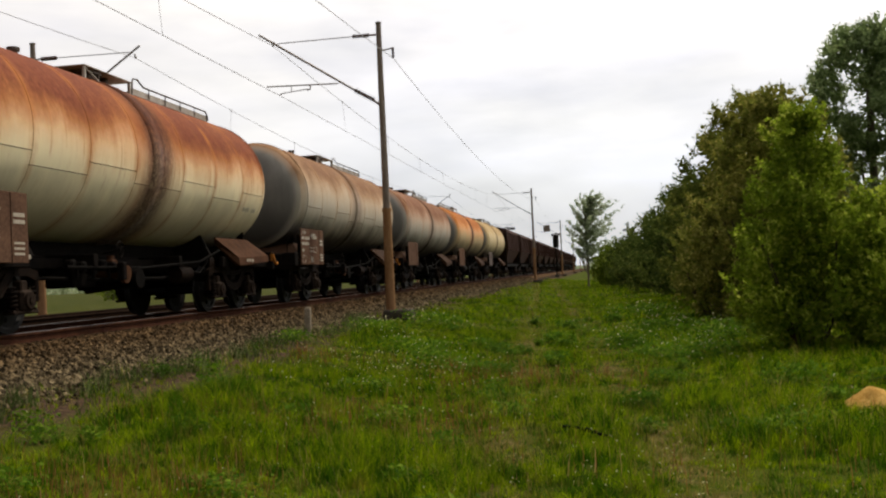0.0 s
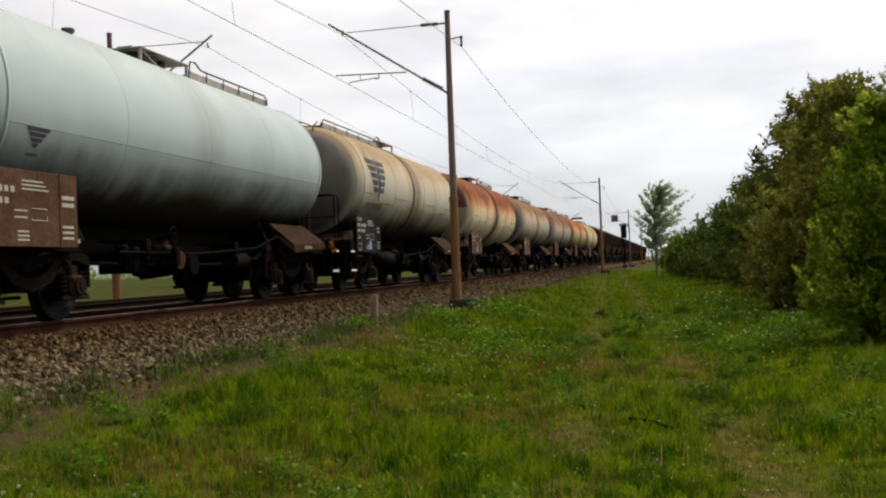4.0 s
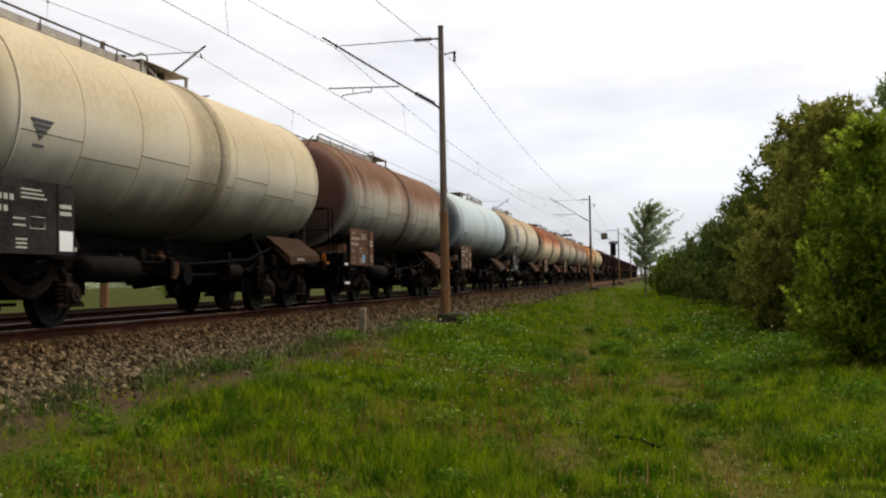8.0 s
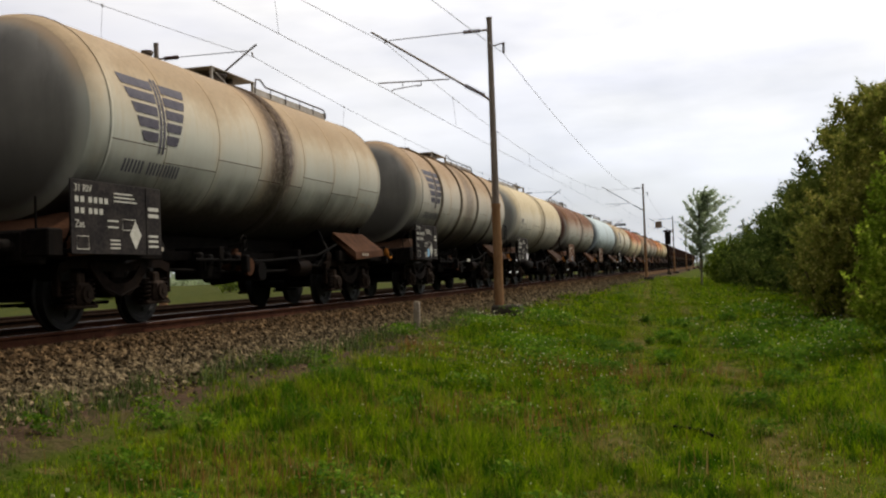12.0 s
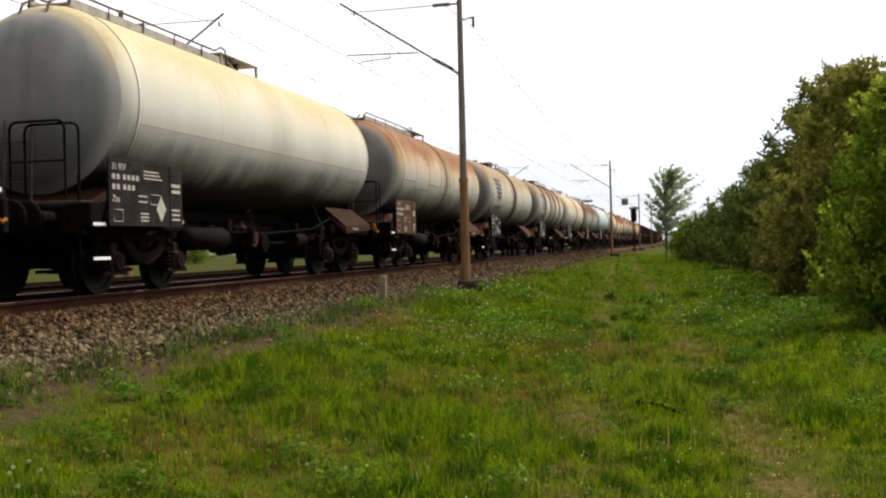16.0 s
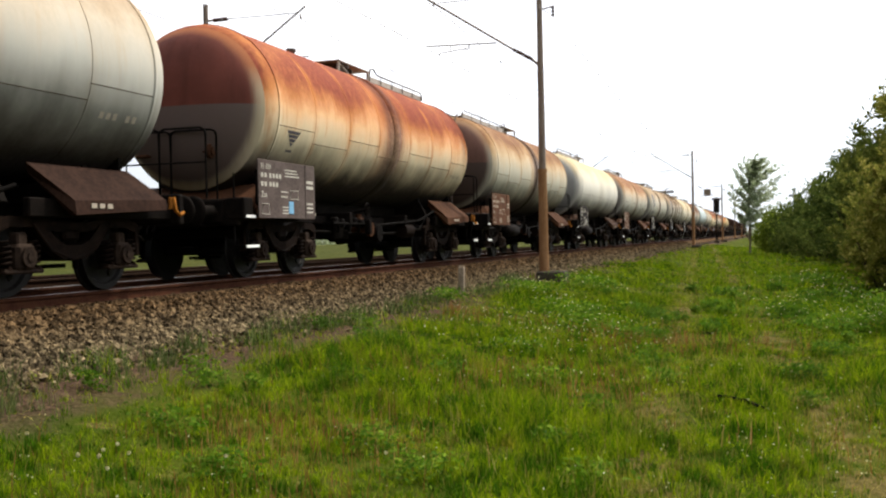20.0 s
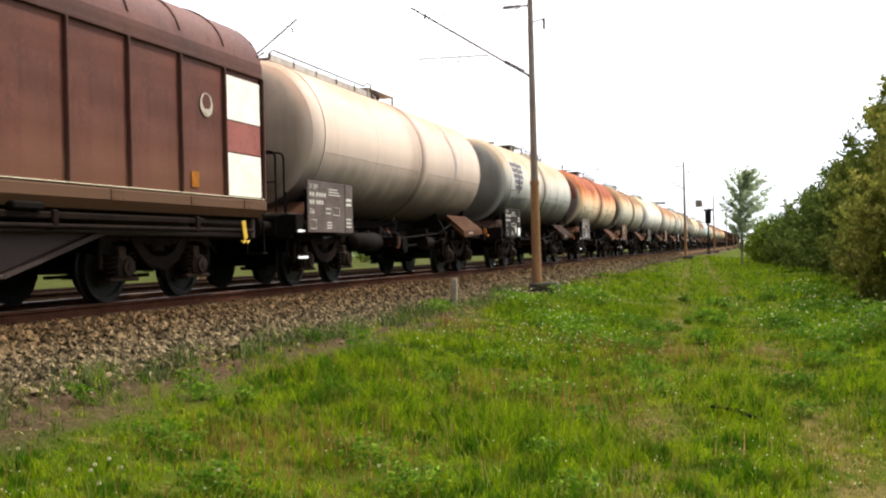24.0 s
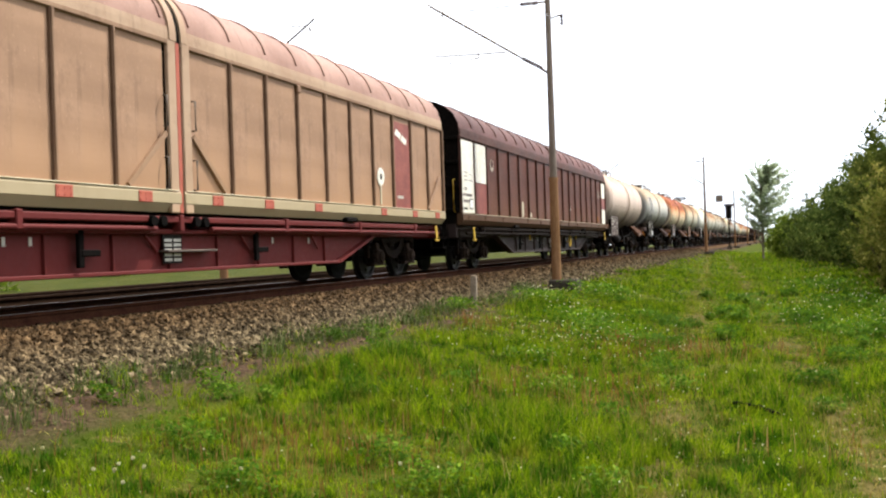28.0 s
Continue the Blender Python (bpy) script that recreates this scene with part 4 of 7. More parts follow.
def build_far_woods():
    rng = np.random.default_rng(11)
    n = 30000
    x = rng.uniform(-420, 160, n)
    y = 430 + 60 * rng.random(n)
    h = 5 + 3 * np.sin(x * 0.05) + 2 * np.sin(x * 0.17)
    c = np.stack([x, y, h * rng.random(n) ** 0.8], 1)
    u = unit(rng.normal(size=(n, 3)))
    v = unit(np.cross(u, rng.normal(size=(n, 3))))
    s = rng.uniform(0.6, 1.4, (n, 1))
    ob = part("far_woods", quads_mesh("far_woods", c, u * s, v * s * 0.7), LEAF["grey"])
    tagged(ob, "low hazy line of distant trees", "woods", kind="stuff")


def blades_mesh(name, x, y, z, h, w, rng, lean=0.35):
    """Curved tapering blades: two quads and a tip each."""
    n = len(x)
    a = rng.uniform(0, 6.283, n)
    side = np.stack([np.cos(a), np.sin(a), 0 * a], 1) * w[:, None]
    b = rng.uniform(0, 6.283, n)
    bend = np.stack([np.cos(b), np.sin(b), 0 * b], 1) * (h * rng.uniform(0.1, 1.0, n) * lean)[:, None]
    base = np.stack([x, y, z - 0.01], 1)
    up = np.stack([0 * h, 0 * h, h], 1)
    p = [base - side, base + side, base + up * 0.55 + bend * 0.3 - side * 0.7, base + up * 0.55 + bend * 0.3 + side * 0.7, base + up * 0.95 + bend]
    pts = np.stack(p, 1).reshape(-1, 3)
    k = np.arange(n)[:, None] * 5
    quads, tris = k + np.array([[0, 1, 3, 2]]), k + np.array([[2, 3, 4]])
    loops = np.concatenate([np.concatenate([quads, tris], 1).ravel()])
    me = bpy.data.meshes.new(name)
    me.vertices.add(5 * n)
    me.vertices.foreach_set("co", pts.astype(np.float32).ravel())
    me.loops.add(7 * n)
    me.loops.foreach_set("vertex_index", loops.astype(np.int32))
    me.polygons.add(2 * n)
    st = np.stack([np.arange(n) * 7, np.arange(n) * 7 + 4], 1).ravel()
    me.polygons.foreach_set("loop_start", st.astype(np.int32))
    me.update(calc_edges=True)
    return me


def field(x, y, s, seed):
    """Cheap smooth noise in 0..1 for arrays."""
    r = np.random.default_rng(seed)
    out = 0
    for k in range(6):
        a, f, p = r.uniform(0, 6.28), s * r.uniform(0.6, 1.8), r.uniform(0, 6.28)
        out = out + np.sin((x * math.cos(a) + y * math.sin(a)) * f + p)
    return 0.5 + 0.5 * np.tanh(out / 2.2)


def ground_array(x, y):
    return np.array([ground_z(a, b) for a, b in zip(x.tolist(), y.tolist())])


def path_worn(x, y):
    """Two trodden wheel ruts, patchy along their way."""
    u = np.abs(np.abs(x + 0.06 * y - 0.335) - 0.725)
    return np.exp(-(u / 0.34) ** 2) * field(x, y, 1.3, 8)


def grass_edge(x, y):
    """How far a spot lies inside the grass, 0 at its ragged edge by the ballast."""
    edge = -5.3 + 0.8 * (field(x, y, 0.9, 1) - 0.5) + 0.4 * (field(x, y, 3.0, 9) - 0.5) - 0.045 * np.clip(y - 6, 0, 18)
    return np.clip((x - edge) / 0.7, 0.0, 1)


def build_grass():
    rng = np.random.default_rng(3)
    # from, to, tufts, blades a tuft, half width, spread
    bands = ((4.3, 9, 19000, 12, 0.0040, 0.030), (9, 15, 20000, 10, 0.0052, 0.038), (15, 26, 17000, 8, 0.006, 0.06), (26, 48, 13000, 6, 0.011, 0.10), (48, 115, 9000, 5, 0.022, 0.2))
    for y0, y1, n, per, w, spread in bands:
        y = y0 + (y1 - y0) * rng.random(n)
        x = rng.uniform(-7.0, 6.5, n) if y0 < 40 else rng.uniform(-7.0, 4, n)
        worn = path_worn(x, y)
        lush = field(x, y, 1.0, 2) * 0.5 + field(x, y, 3.3, 6) * 0.5
        keep = (np.abs(x) < 0.85 * y + 1.5) & (rng.random(n) < np.maximum(grass_edge(x, y), 0.07) * (1 - 0.8 * worn) * (0.7 + 0.3 * lush))
        x, y, lush, worn = x[keep], y[keep], lush[keep], worn[keep]
        tall = (0.045 + 0.165 * lush ** 2.0) * rng.uniform(0.45, 1.6, len(x)) * (1 - 0.6 * worn)
        x, y, h = (np.repeat(v, per) for v in (x, y, tall))
        m = len(x)
        x, y = x + rng.normal(0, spread, m), y + rng.normal(0, spread, m)
        h = h * rng.uniform(0.35, 1.3, m)
        z = ground_array(x, y)
        ob = part("grass", blades_mesh("grass", x, y, z, h, w * rng.uniform(0.6, 1.4, m), rng, 0.95), LEAF["grass"])
        tagged(ob, "fresh green meadow grass of uneven height in tufts", "grass", kind="stuff")
        d = rng.random(m) < 0.035 + 0.30 * path_worn(x, y)
        ob = part("dry_stems", blades_mesh("dry_stems", x[d], y[d], z[d], 0.05 + h[d] * 1.5, w * 0.6 * np.ones(d.sum()), rng, 0.6), LEAF["dry"])
        tagged(ob, "thin dry brown grass stems and seed heads", "dry grass", kind="stuff")
    # red-brown seed stems in loose drifts
    n = 16000
    y = 4.4 + 14 * rng.random(n) ** 1.6
    x = rng.uniform(-5.6, 2.0, n)
    k = (rng.random(n) < np.clip(2.2 * field(x, y, 1.5, 21) - 0.9, 0.04, 1) * np.clip(0.45 - 0.2 * x, 0.15, 1)) & (grass_edge(x, y) > 0.5)
    x, y = x[k], y[k]
    ob = part("seed_stems", blades_mesh("seed_stems", x, y, ground_array(x, y), rng.uniform(0.10, 0.27, len(x)), 0.0018 + 0.00022 * y, rng, 0.35), LEAF["sorrel"])
    tagged(ob, "thin red-brown seed stems standing in the grass", "seed stems", kind="stuff")
    # taller grass tufts that stand singly along the foot of the ballast
    X, Y, H = [], [], []
    for cx, cy, cr in ((-6.1, 6.6, 0.16), (-5.95, 7.9, 0.22), (-5.75, 8.6, 0.14), (-6.0, 9.6, 0.12), (-5.8, 10.7, 0.2), (-5.95, 11.9, 0.25), (-5.75, 13.0, 0.3), (-6.0, 14.3, 0.2), (-5.85, 15.6, 0.35), (-5.95, 17.4, 0.4), (-6.15, 19.2, 0.3),
                       (-5.7, 21.0, 0.5), (-5.8, 23.5, 0.4), (-6.3, 25.5, 0.3), (-5.5, 6.1, 0.2)):
        m = int(330 * cr) + 60
        X.append(rng.normal(cx, cr * 0.6, m)), Y.append(rng.normal(cy, cr, m)), H.append(rng.uniform(0.08, 0.34, m))
    x, y, h = (np.concatenate(v) for v in (X, Y, H))
    ob = part("edge_tufts", blades_mesh("edge_tufts", x, y, ground_array(x, y), h, 0.0042 * (0.6 + 0.06 * y), rng, 0.8), LEAF["edge"])
    tagged(ob, "single grass tufts growing at the ballast foot", "grass tufts", kind="stuff")
    # straw and twigs strewn on the bare strip by the ballast and in the ruts
    n = 7500
    y = 4.5 + 20 * rng.random(n) ** 1.4
    x = np.where(rng.random(n) < 0.5, rng.normal(-5.85, 0.42, n), 0.335 - 0.06 * y + np.where(rng.random(n) < 0.5, 0.725, -0.725) + rng.normal(0, 0.2, n))
    z = ground_array(x, y) + rng.uniform(0.004, 0.05, n)
    u = unit(rng.normal(size=(n, 3)) * np.array([1, 1, 0.25])) * rng.uniform(0.02, 0.075, (n, 1))
    v = unit(np.cross(u, np.array([0, 0.2, 1.0]))) * rng.uniform(0.0016, 0.0042, (n, 1)) * (1 + 0.05 * y[:, None])
    tagged(part("straw_litter", quads_mesh("straw_litter", np.column_stack([x, y, z]), u, v), LEAF["dry"]), "dry straw and thin twigs lying on bare soil", "straw", kind="stuff")
    build_weeds(rng)


def build_weeds(rng):
    """Broad-leaved weeds in clumps, most of them round spots that show in the meadow, and white flower heads."""
    spots = [(0.33, 11.4, 0.34), (0.35, 9.7, 0.17), (-2.2, 10.3, 0.42), (-2.2, 6.3, 0.3), (-1.0, 21.6, 0.4), (-1.6, 15.2, 0.35), (-1.08, 6.4, 0.24), (-4.25, 6.5, 0.32), (-4.0, 9.2, 0.32), (-2.75, 6.8, 0.3), (-3.4, 10.5, 0.3), (1.65, 9.4, 0.5), (2.4, 13.5, 0.6),
             (-3.1, 13.0, 0.45), (-4.9, 8.1, 0.22), (-3.3, 5.6, 0.3), (-0.9, 27, 0.5), (-5.8, 12.5, 0.2), (-5.9, 18.5, 0.4), (-5.5, 7.2, 0.15)]
    flowered = [(0.3, 19.9, 0.8), (0.8, 17.6, 0.8), (1.4, 16.6, 0.8), (1.9, 19.0, 1.1), (2.5, 21.5, 1.2), (1.4, 23.5, 1.2), (-5.1, 22.2, 0.8), (-4.4, 26.0, 1.0), (-2.75, 16.4, 0.8), (-1.95, 15.6, 0.5), (-3.6, 18.6, 0.76), (1.2, 31, 1.3)]
    spots += flowered + [(rng.uniform(-5.5, 4), rng.uniform(6.5, 30), rng.uniform(0.10, 0.34)) for _ in range(55)]
    C, U, V, Fp = [], [], [], []
    for sx, sy, sr in spots:
        n = int(700 * sr) + 60
        p = rng.normal(0, sr * 0.45, (n, 2)) + np.array([sx, sy])
        hgt = rng.uniform(0.02, 0.22, n) * (0.6 + 0.9 * sr)
        s = rng.uniform(0.012, 0.034, (n, 1)) * (1 + 0.05 * max(0, sy - 9))
        u = unit(rng.normal(size=(n, 3)) * np.array([1, 1, 0.55]))
        v = unit(np.cross(u, np.array([0, 0, 1.0]) + 0.5 * rng.normal(size=(n, 3))))
        C.append(np.column_stack([p, ground_array(p[:, 0], p[:, 1]) + hgt]))
        U.append(u * s)
        V.append(v * s * 0.5)
        k = rng.random(n) < (0.05 if (sx, sy, sr) in flowered else 0.004)
        q = C[-1][k].copy()
        q[:, 2] += rng.uniform(0.04, 0.16, len(q))
        Fp.append(q)
    ob = part("broad_weeds", quads_mesh("broad_weeds", np.concatenate(C), np.concatenate(U), np.concatenate(V)), LEAF["weed"])
    tagged(ob, "clumps of broad-leaved green weeds in the meadow", "weeds", kind="stuff")
    q = np.concatenate(Fp)
    n = 3000
    x, y = rng.uniform(-5.4, 2.5, n), 4.5 + 13 * rng.random(n) ** 1.5
    k = (rng.random(n) < (0.06 + 0.8 * field(x, y, 1.1, 31) ** 3) * np.clip(0.75 - 0.25 * x, 0.25, 1.5)) & (grass_edge(x, y) > 0.6)
    x, y = x[k], y[k]
    n = len(x)
    q = np.concatenate([q, np.column_stack([x, y, ground_array(x, y) + rng.uniform(0.06, 0.2, n)])])
    n = len(q)
    s = rng.uniform(0.003, 0.0085, (n, 1)) * (1 + 0.13 * np.clip(q[:, 1:2] - 9, 0, 30))
    u = unit(rng.normal(size=(n, 3)))
    v = unit(np.cross(u, rng.normal(size=(n, 3))))
    q3, u3 = np.concatenate([q, q]), np.concatenate([u * s, v * s])
    v3 = np.concatenate([v * s, unit(np.cross(u, v)) * s])
    ob = part("wild_flowers", quads_mesh("wild_flowers", q3, u3, v3), LEAF["flower"])
    tagged(ob, "small white meadow flower heads", "flowers", kind="stuff")
    build_dandelions(rng)


def build_dandelions(rng):
    """Seed clocks: a thin hollow stem and a ball of fine white hairs."""
    for x, y in ((-3.79, 5.0), (-3.83, 4.86), (-3.88, 5.16), (-3.72, 5.19), (-3.82, 5.22), (-4.41, 5.12), (-3.66, 4.9), (-3.22, 5.48), (-2.4, 6.1)):
        z, h = ground_z(x, y), rng.uniform(0.15, 0.24)
        t = thing("dandelion", "white dandelion seed clock on a thin stem", "flower", "dandelion clocks", at=pose(x, y, z - 0.01))
        part("stem", G().tube([(0, 0, 0), (0.006, 0.004, h * 0.6), (0.01, 0.002, h)], 0.0022, 5), LEAF["weed"], t)
        d = unit(rng.normal(size=(160, 3)))
        v = unit(np.cross(d, rng.normal(size=(160, 3))))
        part("seed_head", quads_mesh("seed_head", np.array([0.01, 0.002, h]) + d * 0.007, d * 0.007, v * 0.003), LEAF["flower"], t, "round head of white seed hairs")


def build_meadow_things():
    t = thing("fallen_branch", "thin dark fallen stick lying in the grass", "stick", at=pose(-0.25, 9.5, ground_z(-0.25, 9.5) + 0.05, 0, 0, -135))
    part("stem", G().tube([(-0.02, -0.30, 0.02), (0.01, -0.12, 0.035), (-0.01, 0.08, 0.02), (0.03, 0.32, 0.0)], 0.016, 7), M["frame"], t)
    part("twig", G().tube([(0.0, 0.0, 0.03), (0.07, 0.12, 0.06), (0.10, 0.22, 0.05)], 0.007, 5), M["frame"], t)
    m = simple("ochre_sand", (0.42, 0.22, 0.05), (0.62, 0.38, 0.11), 5, 0.95, 0, 0.8, 0.03)
    g = G()
    n, k = 24, 9
    vs = []
    for j in range(k):
        u = j / (k - 1)
        for i in range(n):
            a = 2 * math.pi * i / n
            r = u * (1 + 0.18 * noise.noise((math.cos(a) * 2, math.sin(a) * 2, 1)))
            x, y = 0.42 * r * math.cos(a), 0.3 * r * math.sin(a)
            vs.append((x, y, 0.20 * (math.cos(math.pi * min(1, u)) + 1) / 2 + 0.05 * noise.noise((x * 7, y * 7, 2)) * (1 - u) - 0.02 * u))
    g.add(vs, [(j * n + i, j * n + (i + 1) % n, (j + 1) * n + (i + 1) % n, (j + 1) * n + i) for j in range(k - 1) for i in range(n)], True)
    s = thing("sand_heap", "small heap of orange-yellow sand in the grass", "heap", at=pose(2.80, 11.35, ground_z(2.8, 11.35)))
    part("sand", g, m, s)


# ---- build the setting ----
build_ground()
build_track(TRACK_X, "track_near", "ballasted railway track with rust-brown rails", True)
build_track(TRACK2_X, "track_far", "second railway track beyond the train", False)
for _y in MAST_Y:
    build_mast(_y, 1)
    build_mast(_y, -1)
build_wires()
build_signal()
build_marker_post()
for _x, _y, _h in ((-27, 300, 13.5), (-14.5, 330, 12), (8.5, 320, 12), (15, 330, 12.5), (-60, 340, 14)):
    build_floodlight(_x, _y, _h)
build_vegetation()
build_meadow_things()


# ---- rolling stock: shared running gear ----
WHEEL_R = 0.46
R_TANK, Z_TANK = 1.44, 2.79
WHEELSETS, WAGONS = [], []      # (wheelset, y on its bogie); (wagon, middle of the wagon at 0 s)


def wheelset_geo():
    g = G().cyl((-1.0, 0, 0), (1.0, 0, 0), 0.08, 10)
    for s in (-1, 1):
        prof = [(s * 0.69, 0.10), (s * 0.69, 0.36), (s * 0.68, 0.40), (s * 0.675, 0.49), (s * 0.70, 0.488), (s * 0.715, 0.462), (s * 0.81, 0.455), (s * 0.81, 0.39), (s * 0.775, 0.36), (s * 0.775, 0.16), (s * 0.83, 0.14), (s * 0.83, 0.08)]
        g.lathe(prof, 28, 0, smooth=False)
        for k in range(4):      # lightening marks on the web, so that the turning shows
            a = k * math.pi / 2
            g.box((s * 0.785, 0.26 * math.cos(a), 0.26 * math.sin(a)), (0.03, 0.07, 0.07), 0.01)
    return g


def side_frame_geo():
    """Cast bogie side: a cranked top chord over the axle boxes and a U-shaped lower chord between them."""
    g = G()
    top = [(-1.36, 0.74), (-1.30, 0.86), (-1.08, 0.92), (-0.55, 0.92), (-0.30, 0.86), (0.30, 0.86), (0.55, 0.92), (1.08, 0.92), (1.30, 0.86), (1.36, 0.74),
           (1.22, 0.74), (1.05, 0.80), (0.55, 0.80), (0.30, 0.75), (-0.30, 0.75), (-0.55, 0.80), (-1.05, 0.80), (-1.22, 0.74)]
    g.prism(top, 0.93, 1.03)
    u = [(-0.72, 0.84), (-0.56, 0.68), (-0.40, 0.52), (-0.20, 0.42), (0.20, 0.42), (0.40, 0.52), (0.56, 0.68), (0.72, 0.84),
         (0.50, 0.84), (0.40, 0.74), (0.28, 0.64), (0.14, 0.59), (-0.14, 0.59), (-0.28, 0.64), (-0.40, 0.74), (-0.50, 0.84)]
    g.prism(u, 0.93, 1.05)
    for y0, y1, z0, z1 in ((-0.70, -0.40, 0.84, 0.53), (-0.40, 0.40, 0.53, 0.43), (0.40, 0.70, 0.53, 0.84)):     # lower flange of the chord
        g.tube([(1.04, y0, z0), (1.04, (y0 + y1) / 2, (z0 + z1) / 2 if y0 * y1 > 0 else 0.41), (1.04, y1, z1 if y0 * y1 > 0 else 0.53)], 0.022, 5)
    g.box((0.98, 0, 0.72), (0.10, 0.30, 0.16), 0.03)
    for y in (-1.30, 1.30):
        g.box((0.98, y, 0.60), (0.10, 0.08, 0.34), 0.015)
    return g


def bolster_geo():
    g = G().box((0, 0, 0.72), (1.9, 0.42, 0.26), 0.03)
    for y in (-0.42, 0.42):         # brake shafts and pull rods across the bogie's middle
        g.box((0, y, 0.52), (1.7, 0.07, 0.16), 0.02)
    return g.box((0, 0, 0.50), (0.10, 2.2, 0.10), 0.02)


def end_beam_geo():
    return G().box((0, 0, 0.72), (1.9, 0.10, 0.16), 0.02)


def spring_geo():
    g = G()
    pts = []
    for k in range(5 * 10 + 1):
        a = k * 2 * math.pi / 10
        pts.append((0.075 * math.cos(a), 0.075 * math.sin(a), 0.34 + 0.30 * k / 50))
    g.tube(pts, 0.017, 5)
    g.cyl((0, 0, 0.31), (0, 0, 0.34), 0.10, 10)
    return g


def axle_box_geo():
    g = G().box((1.02, 0, 0.46), (0.22, 0.30, 0.30), 0.04)
    g.cyl((1.10, 0, 0.46), (1.17, 0, 0.46), 0.115, 14)
    g.cyl((1.17, 0, 0.46), (1.185, 0, 0.46), 0.05, 10)
    g.box((1.0, 0, 0.30), (0.20, 0.62, 0.05), 0.015)
    g.box((1.0, 0.0, 0.66), (0.14, 0.16, 0.16), 0.02)
    return g


def brake_block_geo():
    g = G().box((0.76, 0.38, 0.46), (0.09, 0.06, 0.34), 0.02)
    return g.box((0.76, 0.31, 0.62), (0.05, 0.12, 0.45), 0.01)


def add_bogie(wagon, y, far=False):
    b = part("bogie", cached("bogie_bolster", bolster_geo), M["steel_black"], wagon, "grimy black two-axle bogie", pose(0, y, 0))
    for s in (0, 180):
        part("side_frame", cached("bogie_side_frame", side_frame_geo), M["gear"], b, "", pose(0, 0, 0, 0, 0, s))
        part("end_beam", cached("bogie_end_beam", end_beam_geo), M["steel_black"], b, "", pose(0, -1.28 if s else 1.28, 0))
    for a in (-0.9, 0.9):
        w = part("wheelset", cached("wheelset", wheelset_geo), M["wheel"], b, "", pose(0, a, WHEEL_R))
        WHEELSETS.append((w, a))
        for s in (0, 180):
            part("axle_box", cached("axle_box", axle_box_geo), M["axle"], b, "", pose(0, a, 0, 0, 0, s))
            if far:
                continue
            for q in (-0.23, 0.23):
                part("coil_spring", cached("coil_spring", spring_geo), M["gear"], b, "", pose(-1.0 if s else 1.0, a + q, 0))
    if not far:
        for x, q in ((1, 1), (1, -1), (-1, 1), (-1, -1)):
            part("brake_block", cached("brake_block_%d%d" % (x, q), lambda: brake_block_geo().mirror(x, q)), M["steel_black"], b)
        for x in (-0.5, 0.5):
            part("brake_beam", cached("brake_beam", lambda: G().box((0, 0, 0.33), (0.05, 1.0, 0.05), 0.01)), M["steel_black"], b, "", pose(x, 0, 0))
    return b


def buffer_geo():
    g = G().cyl((0, 0, 0), (0, 0.36, 0), 0.095, 14).cyl((0, 0.30, 0), (0, 0.56, 0), 0.07, 12)
    g.lathe([(0.555, 0.0), (0.555, 0.2), (0.575, 0.225), (0.60, 0.225), (0.615, 0.17), (0.62, 0.0)], 20, 1)
    g.box((0, 0.015, 0), (0.34, 0.03, 0.34), 0.01)
    return g


def hook_geo():
    g = G().tube([(0, 0, 0), (0, 0.22, 0), (0, 0.34, 0.07), (0, 0.36, 0.16)], 0.035, 8)
    g.tube([(0.05, 0.25, 0.03), (0.06, 0.4, -0.28), (-0.06, 0.4, -0.28), (-0.05, 0.25, 0.03)], 0.018, 6)
    g.tube([(0.35, 0.02, -0.1), (0.35, 0.25, -0.3), (0.28, 0.5, -0.38)], 0.022, 6)
    return g


def add_ends(wagon, half, mat):
    for s, r in ((1, 0), (-1, 180)):
        for x in (-0.875, 0.875):
            part("buffer", cached("buffer", buffer_geo), M["frame"], wagon, "round sprung buffer", pose(x, s * half, 1.06, 0, 0, r))
        part("coupling_hook", cached("coupling_hook", hook_geo), M["steel_black"], wagon, "", pose(0, s * half, 1.02, 0, 0, r))
        part("headstock", cached("headstock", lambda: G().box((0, -0.06, 1.05), (2.6, 0.12, 0.42), 0.02)), mat, wagon, "", pose(0, s * half, 0, 0, 0, r))


# ---- writing ----
def text(body, size, m, material, parent, name="lettering"):
    cu = bpy.data.curves.new(name, 'FONT')
    cu.body, cu.size, cu.extrude, cu.align_x = body, size, 0.0015, 'LEFT'
    ob = new(name, cu)
    cu.materials.append(material)
    ob.parent, ob.matrix_basis = parent, m
    return ob


def facing(x, y, z):
    """A pose on a board that faces +x: text runs along +y."""
    return Matrix.Translation((x, y, z)) @ Matrix(((0, 0, 1, 0), (1, 0, 0, 0), (0, 1, 0, 0), (0, 0, 0, 1)))


def bars_geo(rows, x):
    """Plain bars for unreadable or private writing: rows of (y0, z0, length, height)."""
    g = G()
    for y0, z0, ln, h in rows:
        g.box((x, y0 + ln / 2, z0 + h / 2), (0.003, ln, h), 0.001)
    return g


# ---- tank wagon ----
RINGS = (-5.35, -3.95, -2.40, -0.86, 1.00, 2.53, 4.06, 5.35)
SECTORS = ((-88, -14), (-14, 128))


